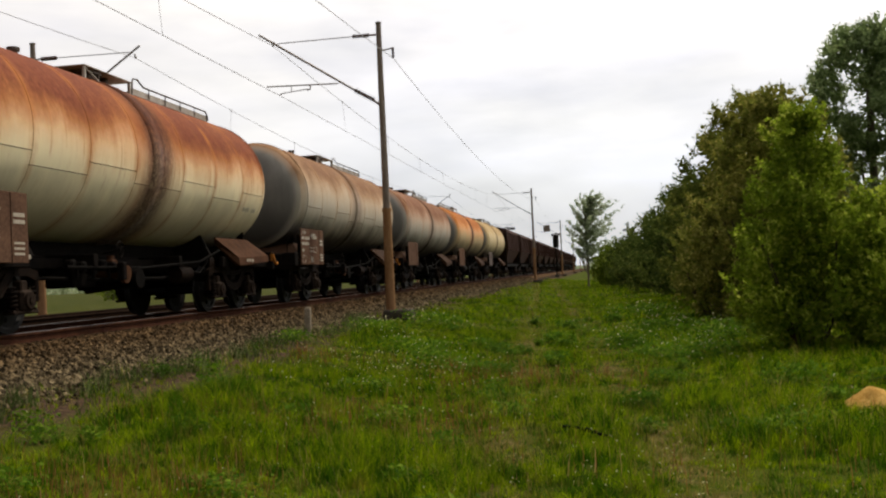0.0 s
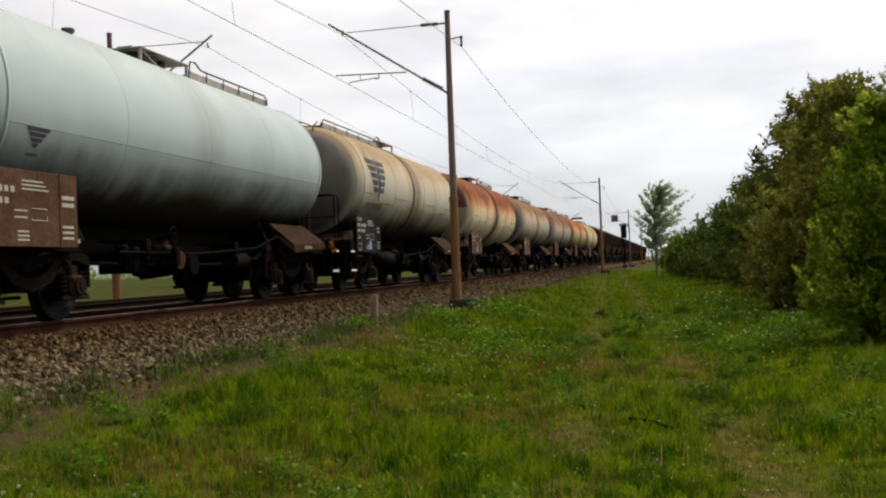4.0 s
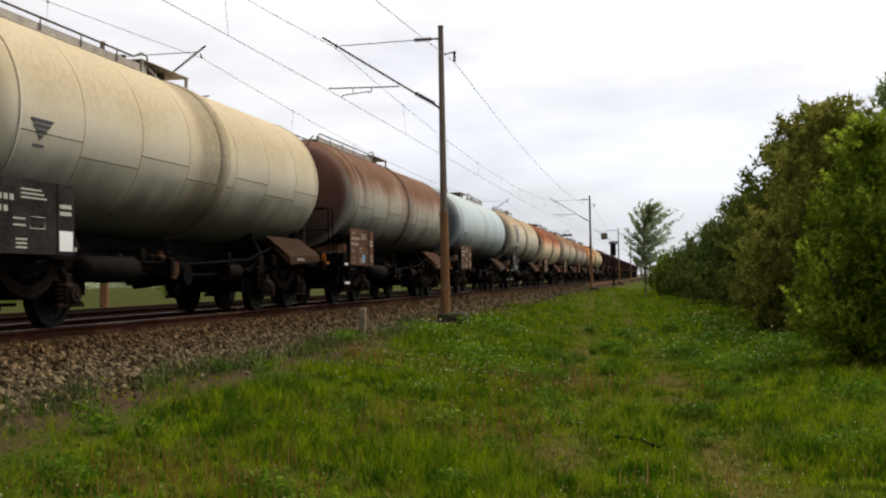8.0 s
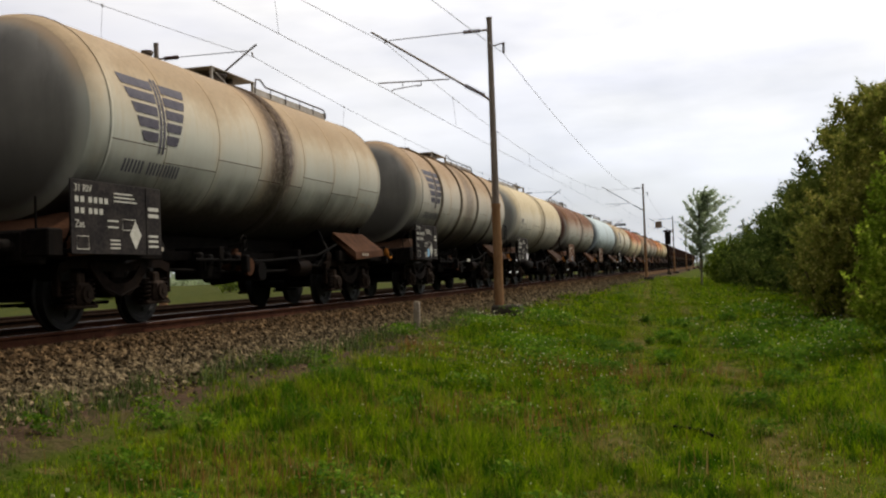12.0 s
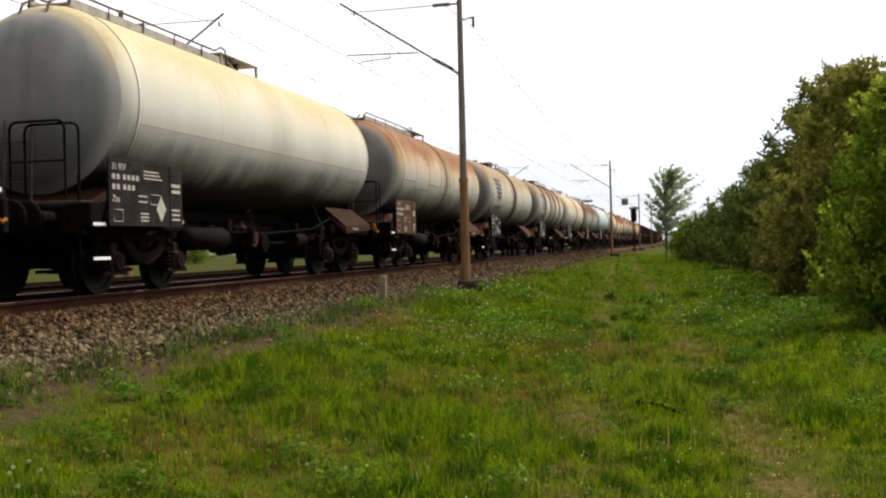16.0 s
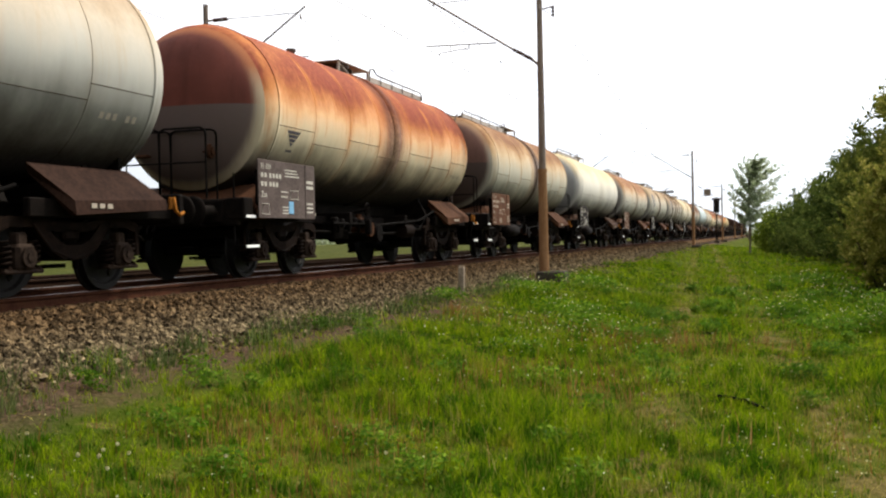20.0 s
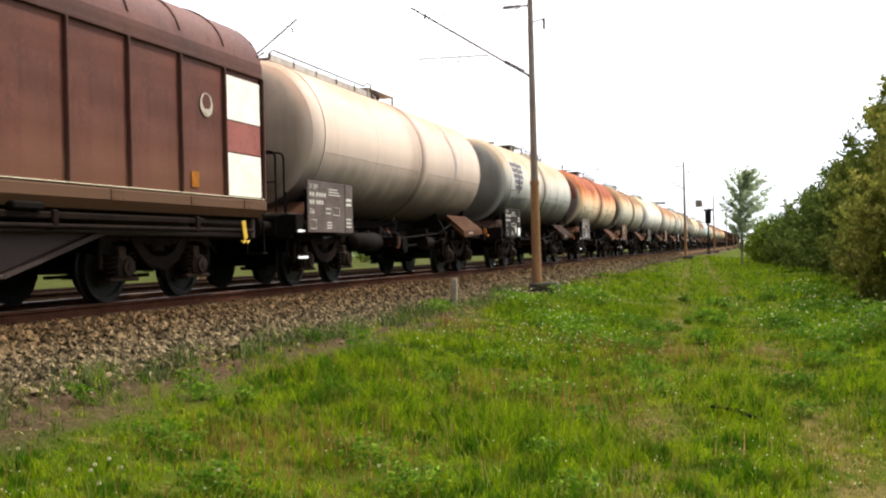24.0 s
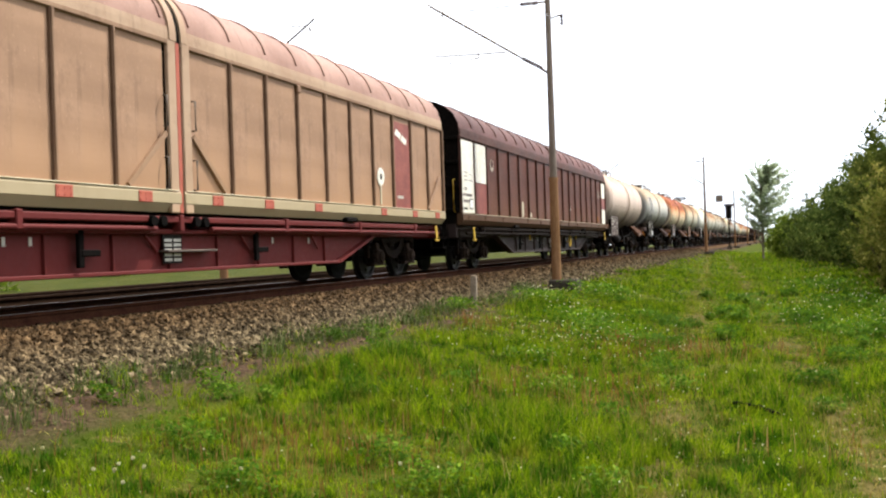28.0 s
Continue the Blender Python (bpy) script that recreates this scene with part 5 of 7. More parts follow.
def sheet_geo(y0, y1, a0, a1, gap):
    """One cladding sheet: a curved plate a little proud of the shell, with its own edges."""
    g = G()
    n = max(4, int((a1 - a0) / 5))
    e = gap * 0.85 / R_TANK
    A = [radians(a0) + e + (radians(a1 - a0) - 2 * e) * k / n for k in range(n + 1)]
    p = lambda r, a, y: (r * math.cos(a), y, Z_TANK + r * math.sin(a))
    ya, yb = y0 + gap, y1 - gap
    vs = [p(R_TANK, a, y) for a in A for y in (ya, yb)]
    g.add(vs, [(2 * k, 2 * k + 1, 2 * k + 3, 2 * k + 2) for k in range(n)], True)
    ri = R_TANK - 0.012
    for y in (ya, yb):
        g.add([p(r, a, y) for a in A for r in (R_TANK, ri)], [(2 * k, 2 * k + 1, 2 * k + 3, 2 * k + 2) for k in range(n)])
    for a in (A[0], A[-1]):
        g.add([p(R_TANK, a, ya), p(R_TANK, a, yb), p(ri, a, yb), p(ri, a, ya)], [(0, 1, 2, 3)])
    return g


def shell_geo():
    g = G()
    g.lathe([(-5.36, R_TANK - 0.008), (5.36, R_TANK - 0.008)], 72, 1, (0, 0, Z_TANK))
    a0, a1 = radians(128), radians(271.5)
    g.lathe([(-5.35, R_TANK), (5.35, R_TANK)], 36, 1, (0, 0, Z_TANK), a0, a1)
    return g


DISH = 0.78               # depth of a dished tank end


def dish_profile(q0, q1, n):
    """Part of the dished end's outline: (depth, radius), the radius running from q0 to q1 of the shell's."""
    return [(DISH * math.sqrt(max(0.0, 1 - q ** 2.5)), R_TANK * q) for q in (q0 + (q1 - q0) * k / n for k in range(n + 1))]


def head_geo():
    return G().lathe(dish_profile(0.935, 0.0, 14), 56, 1, (0, 0, Z_TANK))


def rim_geo(d):
    """The rounded knuckle between shell and dished end, with its lap joint."""
    g = G().lathe([(0.0, R_TANK + 0.002)] + dish_profile(0.998, 0.93, 8), 56, 1, (0, 0, Z_TANK))
    g.lathe([(-0.03, R_TANK + 0.002), (-0.03, R_TANK + 0.012), (0.02, R_TANK + 0.012), (0.02, R_TANK + 0.002)], 56, 1, (0, 0, Z_TANK))
    g.v = [(p[0], d * (5.35 + p[1]), p[2]) for p in g.v]
    return g


def strap_geo():
    return G().lathe([(-0.19, R_TANK), (-0.17, R_TANK + 0.03), (0.17, R_TANK + 0.03), (0.19, R_TANK)], 64, 1, (0, 0, Z_TANK))


def rib_geo():
    return G().lathe([(-0.034, R_TANK), (-0.03, R_TANK + 0.06), (0.03, R_TANK + 0.06), (0.034, R_TANK)], 64, 1, (0, 0, Z_TANK))


def saddle_geo(y0, y1, y2, y3):
    """Inclined plate between tank and frame: its top edge runs y0..y1, its foot y2..y3."""
    g = G()
    for s in (1, -1):
        vs = [(s * 1.00, y0, 1.54), (s * 1.00, y1, 1.54), (s * 1.40, y3, 1.16), (s * 1.40, y2, 1.10), (s * 1.42, y3, 1.03), (s * 1.42, y2, 0.93),
              (s * 0.94, y0 + 0.1, 1.42), (s * 0.94, y1 - 0.1, 1.42), (s * 1.30, y3 - 0.05, 1.03), (s * 1.30, y2 + 0.05, 0.93)]
        g.add(vs, [(0, 1, 2, 3), (3, 2, 4, 5), (5, 4, 8, 9), (6, 9, 8, 7), (0, 3, 5, 9, 6), (1, 7, 8, 4, 2), (0, 6, 7, 1)])
    a, e = (y1, y3) if y1 > 0 else (y0, y2)          # the sloping plate across the wagon's end
    g.add([(-0.99, a, 1.535), (0.99, a, 1.535), (1.39, e, 1.155), (-1.39, e, 1.155), (-0.96, a, 1.48), (0.96, a, 1.48), (1.36, e, 1.105), (-1.36, e, 1.105)],
          [(0, 1, 2, 3), (4, 7, 6, 5), (0, 4, 5, 1), (2, 6, 7, 3), (0, 3, 7, 4), (1, 5, 6, 2)])
    q = 1 if a > 0 else -1
    g.prism([(a, 1.12), (a, 1.47), (e - q * 0.03, 1.12)], -0.03, 0.03)      # web under the tank's end
    return g


def cradle_geo():
    """Transverse plate that carries the tank on the frame, its top cut to the shell."""
    r = R_TANK + 0.003
    arc = [(x, Z_TANK - math.sqrt(r * r - x * x)) for x in (-0.8, -0.6, -0.4, -0.2, 0, 0.2, 0.4, 0.6, 0.8)]
    return G().prism([(1.05, 1.08), (-1.05, 1.08)] + arc, -0.05, 0.05, 1)


def end_web_geo():
    """Wide plate under the shell's end, its top cut to the shell."""
    r = R_TANK + 0.003
    arc = [(x, Z_TANK - math.sqrt(r * r - x * x)) for x in (-0.96 + 0.16 * k for k in range(13))]
    return G().prism([(0.96, 1.12), (-0.96, 1.12)] + arc, -0.03, 0.03, 1)


def frame_geo():
    g = G().box((0, 0, 0.98), (0.56, 12.7, 0.32), 0.02)
    for s in (-1, 1):
        for e in (-1, 1):
            g.box((s * 1.12, e * 5.0, 1.02), (0.10, 2.9, 0.22), 0.015)
        g.box((s * 0.55, 0, 1.0), (0.08, 7.4, 0.16), 0.01)
    for y in (-4.4, 4.4, -5.8, 5.8, -1.6, 1.6):
        g.box((0, y, 1.03), (2.2, 0.14, 0.20), 0.01)
    g.box((0, 0, 1.25), (0.42, 9.6, 0.30), 0.02)
    for y in (-4.45, 4.45):     # cradle under the tank
        g.box((0, y, 1.2), (1.7, 0.4, 0.25), 0.03)
    return g


def pipes_geo():
    g = G()
    g.tube([(0.5, -3.2, 0.8), (0.9, -1.0, 0.72), (0.9, 1.2, 0.72), (0.6, 3.0, 0.85)], 0.035, 6)
    g.tube([(1.05, -2.4, 0.92), (1.1, 0, 0.9), (1.05, 2.6, 1.02), (1.2, 3.3, 1.25)], 0.03, 6)
    g.cyl((0.2, -0.3, 0.62), (1.15, -0.3, 0.72), 0.13, 12).cyl((1.1, -0.3, 0.72), (1.2, -0.3, 0.72), 0.17, 12)
    g.box((0.3, 0.2, 0.75), (0.9, 0.5, 0.4), 0.05)
    g.box((0.6, -1.5, 0.78), (0.5, 0.7, 0.35), 0.03)
    for k in range(5):
        g.box((1.0, -2.2 + 0.32 * k, 0.95 - 0.03 * (k % 3)), (0.14, 0.16, 0.18), 0.03)
        g.cyl((1.05, -2.1 + 0.5 * k, 0.75), (1.05, -2.1 + 0.5 * k, 0.95), 0.03, 6)
    g.tube([(0.9, 1.6, 0.9), (1.05, 2.6, 0.80), (1.05, 3.1, 1.1)], 0.028, 6)
    return g


def wheel_valve_geo():
    g = G()
    ring = [(0, 0.13 * math.cos(a), 0.13 * math.sin(a)) for a in (2 * math.pi * k / 16 for k in range(17))]
    g.tube(ring, 0.014, 6)
    for a in (0.5, 2.6, 4.7):
        g.tube([(0, 0, 0), (0, 0.13 * math.cos(a), 0.13 * math.sin(a))], 0.01, 5)
    g.tube([(0, 0, 0), (-0.3, 0, -0.05)], 0.02, 6)
    g.box((0, 0.05, -0.35), (0.12, 0.14, 0.3), 0.02)
    return g


def walkway_geo(y0, y1):
    g = G().box((0, (y0 + y1) / 2, 4.34), (0.62, y1 - y0, 0.035), 0.006)
    g.box((0.31, (y0 + y1) / 2, 4.37), (0.025, y1 - y0, 0.13), 0.005).box((-0.31, (y0 + y1) / 2, 4.37), (0.025, y1 - y0, 0.13), 0.005)
    n = int((y1 - y0) / 1.1) + 1
    for k in range(n):
        y = y0 + 0.1 + (y1 - y0 - 0.2) * k / max(1, n - 1)
        for x in (-0.3, 0.3):
            g.box((x, y, 4.26), (0.05, 0.06, 0.2), 0.006)
    return g


def railing_geo(y0, y1, flip):
    """Hand rail beside the walkway, bent down at its outer end and arched up at the dome."""
    a, b = (y1, y0) if flip else (y0, y1)
    d = 1 if b > a else -1
    g = G()
    for x in (0.34, -0.34):
        g.tube([(x, a, 4.34), (x, a + d * 0.03, 4.46), (x, a + d * 0.14, 4.53), (x, b - d * 0.5, 4.53), (x, b - d * 0.25, 4.64), (x, b - d * 0.06, 4.62), (x, b, 4.3)], 0.018, 6)
        n = 5
        for k in range(1, n):
            y = a + (b - a) * k / n
            g.tube([(x, y, 4.34), (x, y, 4.53)], 0.012, 5)
    return g


def dome_geo(y):
    g = G().cyl((0, y + 0.55, 4.1), (0, y + 0.55, 4.36), 0.30, 20).cyl((0, y + 0.55, 4.36), (0, y + 0.55, 4.40), 0.34, 20)
    for k in range(6):
        a = k * 1.047
        g.cyl((0.31 * math.cos(a), y + 0.55 + 0.31 * math.sin(a), 4.3), (0.31 * math.cos(a), y + 0.55 + 0.31 * math.sin(a), 4.44), 0.025, 6)
    g.cyl((0.1, y + 1.15, 4.15), (0.1, y + 1.15, 4.42), 0.07, 10)
    return g


def dome_deck_geo(y):
    g = G().box((0, y + 0.85, 4.53), (0.74, 1.75, 0.022), 0.005)
    for a in (-0.33, 0.33):
        for b in (0.02, 1.68):
            g.box((a, y + b, 4.32), (0.05, 0.05, 0.42), 0.006)
        g.tube([(a, y + 0.05, 4.5), (a, y + 0.85, 4.22)], 0.015, 5)
    return g


def ladder_geo():
    g = G()
    for x in (-0.22, 0.22):
        g.tube([(x, -6.02, 1.3), (x, -5.98, 2.2), (x, -5.84, 3.5), (x, -5.50, 4.22), (x, -5.2, 4.36)], 0.02, 6)
    for k in range(7):
        z = 1.6 + 0.28 * k
        y = -6.0 if z < 2.2 else -5.98 + 0.14 * (z - 2.2) / 1.3
        g.tube([(-0.22, y, z), (0.22, y, z)], 0.012, 5)
    return g


def end_platform_geo():
    g = G().box((0, -6.1, 1.28), (2.5, 0.62, 0.04), 0.006)
    return g


def handrail_geo(x):
    g = G()
    d = -1 if x > 0 else 1
    for y in (-6.38, -6.06):
        g.tube([(x, y, 1.28), (x, y, 2.28), (x + d * 0.03, y, 2.35), (x + d * 0.10, y, 2.38), (x + d * 0.74, y, 2.38), (x + d * 0.81, y, 2.35), (x + d * 0.84, y, 2.28), (x + d * 0.84, y, 1.28)], 0.019, 6)
    g.tube([(x, -6.38, 1.84), (x + d * 0.84, -6.38, 1.84)], 0.014, 5)
    return g


def step_geo():
    g = G()
    for z in (0.52, 0.98):
        g.box((1.28, -6.2, z), (0.24, 0.42, 0.03), 0.006)
    for y in (-6.4, -6.0):
        g.box((1.2, y, 0.78), (0.03, 0.04, 0.6), 0.005)
    return g


def step_edge_geo():
    return G().box((1.405, -6.2, 0), (0.012, 0.40, 0.045), 0.002)


def shell_patch(y0, y1, y2, y3, z0, z1):
    """A painted field on the curved shell: lower edge y0..y1, upper edge y3..y2."""
    r, vs = R_TANK + 0.006, []
    n = max(3, int((z1 - z0) / 0.05))
    for k in range(n + 1):
        z, u = z0 + (z1 - z0) * k / n, k / n
        x = math.sqrt(max(0.01, r * r - (z - Z_TANK) ** 2))
        vs += [(x, y0 + (y3 - y0) * u, z), (x, y1 + (y2 - y1) * u, z)]
    return G().add(vs, [(2 * k, 2 * k + 1, 2 * k + 3, 2 * k + 2) for k in range(n)], True)


def add_logo(wagon):
    """A plain winged shape of slats, laid on the shell."""
    top = 3.42
    mark = part("winged_mark", cached("mark_stem_a", lambda: shell_patch(-0.02, 0.03, 0.03, -0.02, top - 1.02, top + 0.06)), M["logo"], wagon, "dark winged slat mark", pose(0, -3.95, 0))
    part("stem", cached("mark_stem_b", lambda: shell_patch(0.07, 0.12, 0.12, 0.07, top - 1.02, top + 0.06)), M["logo"], mark)
    lw = lambda z: 0.85 * (1 - 0.62 * (top - z) / 0.95)
    for k in range(5):
        z1 = top - k * 0.185
        z0 = z1 - 0.135
        part("slat", cached("slat_l%d" % k, lambda: shell_patch(-0.06 - lw(z0), -0.06, -0.06, -0.06 - lw(z1), z0, z1)), M["logo"], mark)
        part("slat", cached("slat_r%d" % k, lambda: shell_patch(0.16, 0.16 + lw(z0) * 0.8, 0.16 + lw(z1) * 0.8, 0.16, z0, z1)), M["logo"], mark)


def small_slat_geo(k, dz=0.0):
    z1 = 2.66 + dz - 0.066 * k
    z0, w = z1 - 0.05, 0.50 - 0.12 * k
    return shell_patch(-w / 2 + 0.05, w / 2 - 0.05, w / 2, -w / 2, z0, z1)


def bar_row_geo(y0, z0, h, widths, gap, lift=0.004):
    """A row of plain bars bent to the shell."""
    g = G()
    r = R_TANK + lift
    y = y0
    for w in widths:
        if w > 0:
            zs = [z0, z0 + h / 2, z0 + h]
            vs = []
            for z in zs:
                x = math.sqrt(r * r - (z - Z_TANK) ** 2)
                vs += [(x, y, z), (x, y + w, z)]
            g.add(vs, [(0, 1, 3, 2), (2, 3, 5, 4)])
        y += abs(w) + gap
    return g


def board_geo():
    g = G().box((1.46, -5.085, 1.42), (0.02, 2.03, 0.92), 0.004)
    g.box((1.475, -4.45, 1.42), (0.012, 0.02, 0.92), 0.003)
    return g


def board_stay_geo():
    g = G()
    for y in (-5.9, -5.1, -4.3):
        g.box((1.38, y, 1.35), (0.14, 0.05, 0.75), 0.006)
    g.box((1.25, -5.1, 1.0), (0.34, 2.0, 0.06), 0.01)
    return g


def add_board_data(bd, ink):
    """Number rows and data lines as plain bars, and two outlined fields."""
    bar = lambda y, z, ln, h: part("data_bar", cached("data_bar_%.3f_%.3f" % (ln, h), lambda: G().box((1.472, ln / 2, h / 2), (0.003, ln, h), 0.001)), ink, bd, "", pose(0, y, z))
    for z, m in ((1.60, 6), (1.46, 5)):
        for k in range(m):
            bar(-6.02 + 0.112 * k + 0.05 * (k > 1), z, 0.072, 0.072)
    for k in range(3):
        bar(-5.2, 1.74 - 0.05 * k, 0.42 + 0.05 * k, 0.02)
        bar(-5.30, 1.13 - 0.05 * k, 0.22, 0.022)
        bar(-4.40, 1.20 - 0.07 * k, 0.24, 0.03)
    for k in range(2):
        bar(-4.40, 1.56 - 0.09 * k, 0.26, 0.05)
        bar(-5.35, 1.30 + 0.08 * k, 0.24, 0.02)
    for y0, z0, w, h in ((-6.0, 1.02, 0.24, 0.16), (-5.02, 1.28, 0.3, 0.14)):
        part("outlined_field", cached("outline_%.2f" % w, lambda: G().tube([(1.472, 0, 0), (1.472, w, 0), (1.472, w, h), (1.472, 0, h), (1.472, 0, 0)], 0.006, 4)), ink, bd, "", pose(0, y0, z0))


def diamond_geo():
    g = G()
    y, z = -4.72, 1.22
    g.add([(1.474, y, z - 0.19), (1.474, y + 0.14, z), (1.474, y, z + 0.19), (1.474, y - 0.14, z)], [(0, 1, 2, 3)])
    return g


def add_tank(spec):
    """One tank wagon from its description."""
    k, s = spec["name"], spec["s"]
    w = thing("tank_wagon", spec["label"], "tank wagon", "tank wagons of the train", at=pose(TRACK_X, s + 6.1, RAIL_Z))
    WAGONS.append((w, s + 6.1))
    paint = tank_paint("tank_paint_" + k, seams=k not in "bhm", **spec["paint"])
    dish = end_paint("tank_end_" + k, *(spec.get("dish", ()) + ((0.20, 0.185, 0.16), (0.07, 0.063, 0.055))[len(spec.get("dish", ())):]), side=tuple(0.8 * v for v in spec["paint"]["base"]), crown=tuple(0.45 * a + 0.55 * b for a, b in zip(spec["paint"].get("fade", (0.30, 0.24, 0.14)), spec["paint"].get("rust", (0.16, 0.055, 0.02)))), line=k in "jzi")
    near, plat = spec.get("near", True), spec.get("platform", False)
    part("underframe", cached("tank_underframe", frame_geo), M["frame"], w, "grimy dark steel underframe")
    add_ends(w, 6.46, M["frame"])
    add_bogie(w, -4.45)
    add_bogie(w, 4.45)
    shift, smooth = spec.get("shift", 0.15), k in "bhm"
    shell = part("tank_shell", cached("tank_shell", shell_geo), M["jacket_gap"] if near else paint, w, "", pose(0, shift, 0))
    if near:
        for i in range(4 if smooth else len(RINGS) - 1):
            for j, (a0, a1) in enumerate(SECTORS):
                if smooth:      # long plain sheets, butted without stagger
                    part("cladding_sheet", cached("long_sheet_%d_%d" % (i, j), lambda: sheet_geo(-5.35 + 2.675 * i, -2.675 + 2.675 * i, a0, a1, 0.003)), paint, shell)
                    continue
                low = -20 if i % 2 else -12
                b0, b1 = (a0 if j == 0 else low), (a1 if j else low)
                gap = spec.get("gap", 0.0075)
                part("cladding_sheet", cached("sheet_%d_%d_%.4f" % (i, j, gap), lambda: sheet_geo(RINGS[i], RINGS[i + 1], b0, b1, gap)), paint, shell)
    for rz in (0, 180):
        at = pose(0, shift + (5.35 if rz == 0 else -5.35), 0, 0, 0, rz)
        part("tank_end", cached("tank_end", head_geo), dish, w, "domed tank end with shade in its colour", at)
        d = 1 if rz == 0 else -1
        part("end_rim", cached("end_rim_%d" % d, lambda: rim_geo(d)), paint, w, "rounded rim of the tank end", pose(0, shift, 0))
    if spec.get("strap", True):
        part("strap", cached("strap", strap_geo), paint, w, "", pose(0, shift + spec.get("strap_y", 0.0), 0))
    for y in spec.get("ribs", ()):
        part("stiffening_rib", cached("rib", rib_geo), paint, w, "", pose(0, y, 0))
    sk = M[spec.get("skirt", "skirt")]
    part("saddle_plate", cached("saddle_front", lambda: saddle_geo(3.55, 5.45, 3.88, 5.72)), sk, w, "sloping steel saddle plate", pose(0, shift - 0.15, 0))
    part("saddle_plate", cached("saddle_rear", lambda: saddle_geo(-5.3, -3.7, -6.1, -4.08)), sk, w, "sloping steel saddle plate")
    if near:
        for y in (4.35, 4.50, 4.65, -4.0):
            part("stencil_bar", cached("stencil_bar", lambda: G().box((1.424, 0, 1.045), (0.004, 0.10, 0.055), 0.001)), M["marking_dim"], w, "", pose(0, y, 0))
    for y in (-5.2, 5.2):
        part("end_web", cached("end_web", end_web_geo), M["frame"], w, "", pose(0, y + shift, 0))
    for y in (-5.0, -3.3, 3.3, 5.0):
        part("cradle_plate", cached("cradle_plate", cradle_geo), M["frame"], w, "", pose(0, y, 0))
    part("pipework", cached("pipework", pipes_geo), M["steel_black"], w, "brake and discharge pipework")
    if near:
        part("discharge_valve", cached("discharge_valve", lambda: G().cyl((0.55, -0.75, 0.86), (1.16, -0.75, 0.80), 0.09, 12).cyl((1.12, -0.75, 0.80), (1.19, -0.75, 0.795), 0.15, 14).cyl((0.9, -0.75, 0.84), (0.9, -0.75, 1.12), 0.06, 10).box((0.9, -0.75, 1.0), (0.16, 0.2, 0.1), 0.02)), M["skirt_rust"], w, "rusty discharge valve")
        if k == "e":
            part("white_plate", cached("white_plate", lambda: G().box((1.17, 0.75, 0.96), (0.012, 0.32, 0.09), 0.003)), M["marking"], w, "small white plate")
        part("brake_cylinder", cached("brake_cylinder", lambda: G().cyl((0.95, 1.6, 0.78), (0.95, 2.15, 0.78), 0.17, 16).cyl((0.95, 2.15, 0.78), (0.95, 2.5, 0.80), 0.04, 8)), M["gear"], w, "brake cylinder")
        part("changeover_lever", cached("lever_box", lambda: G().box((1.18, 2.9, 1.0), (0.03, 0.24, 0.18), 0.005).tube([(1.2, 2.9, 1.0), (1.23, 2.98, 0.88)], 0.012, 5)), M["gear"], w)
    part("valve_wheel", cached("valve_wheel", wheel_valve_geo), M["frame"], w, "small hand wheel", pose(1.2, -1.0, 1.2))
    if plat:
        part("air_reservoir", cached("reservoir", lambda: G().lathe([(-0.75, 0.0), (-0.72, 0.12), (-0.65, 0.19), (0.65, 0.19), (0.72, 0.12), (0.75, 0)], 20, 1)), M["frame"], w, "cylindrical air reservoir", pose(1.12, -2.7, 0.80))
    # walkway and dome on top, to the rear or to the front
    y0, y1 = (-5.2, 0.0) if plat else (1.4, 5.1)
    dy = -0.25 if plat else -0.35
    part("walkway", cached("walkway_%d" % plat, lambda: walkway_geo(y0, y1)), M["walkway_light"], w, "", pose(0, 0, -0.08))
    part("walkway_railing", cached("railing_%d" % plat, lambda: railing_geo(y0, y1, not plat)), M["walkway"], w, "", pose(0, 0, -0.10))
    part("filling_dome", cached("dome_%d" % plat, lambda: dome_geo(dy)), M["walkway"], w, "manhole dome with bolts")
    part("dome_deck", cached("deck_%d" % plat, lambda: dome_deck_geo(dy)), M["walkway_light"], w, "", pose(0, 0, -0.10))
    if not plat:
        part("vent", cached("vent", lambda: G().cyl((0, -1.9, 4.2), (0, -1.9, 4.36), 0.07, 10).cyl((0, -1.9, 4.36), (0, -1.9, 4.42), 0.10, 10)), M["walkway"], w)
    if plat and near:
        part("ladder", cached("ladder", ladder_geo), M["walkway"], w, "end ladder up to the walkway")
        part("end_platform", cached("end_platform", end_platform_geo), M["walkway"], w)
    if (plat or spec.get("rails")) and near:
        for x in ((0.72, -0.95) if spec.get("rails") else (1.0, -1.22)):
            part("handrail", cached("handrail_%.1f" % x, lambda: handrail_geo(x)), M["steel_black"], w, "black tubular handrail")
        part("footstep", cached("footstep", step_geo), M["steel_black"], w)
        for z in (0.52, 0.98):
            part("step_edge", cached("step_edge", step_edge_geo), M["white"], w, "white-painted step edge", pose(0, 0, z))
    if spec.get("front_steps"):
        part("footstep", cached("footstep_front", lambda: step_geo().mirror(1, -1)), M["steel_black"], w, "", pose(0, 0.12, 0))
        for z in (0.52, 0.98):
            part("step_edge", cached("step_edge_front", lambda: step_edge_geo().mirror(1, -1)), M["white"], w, "white-painted step edge", pose(0, 0.12, z))
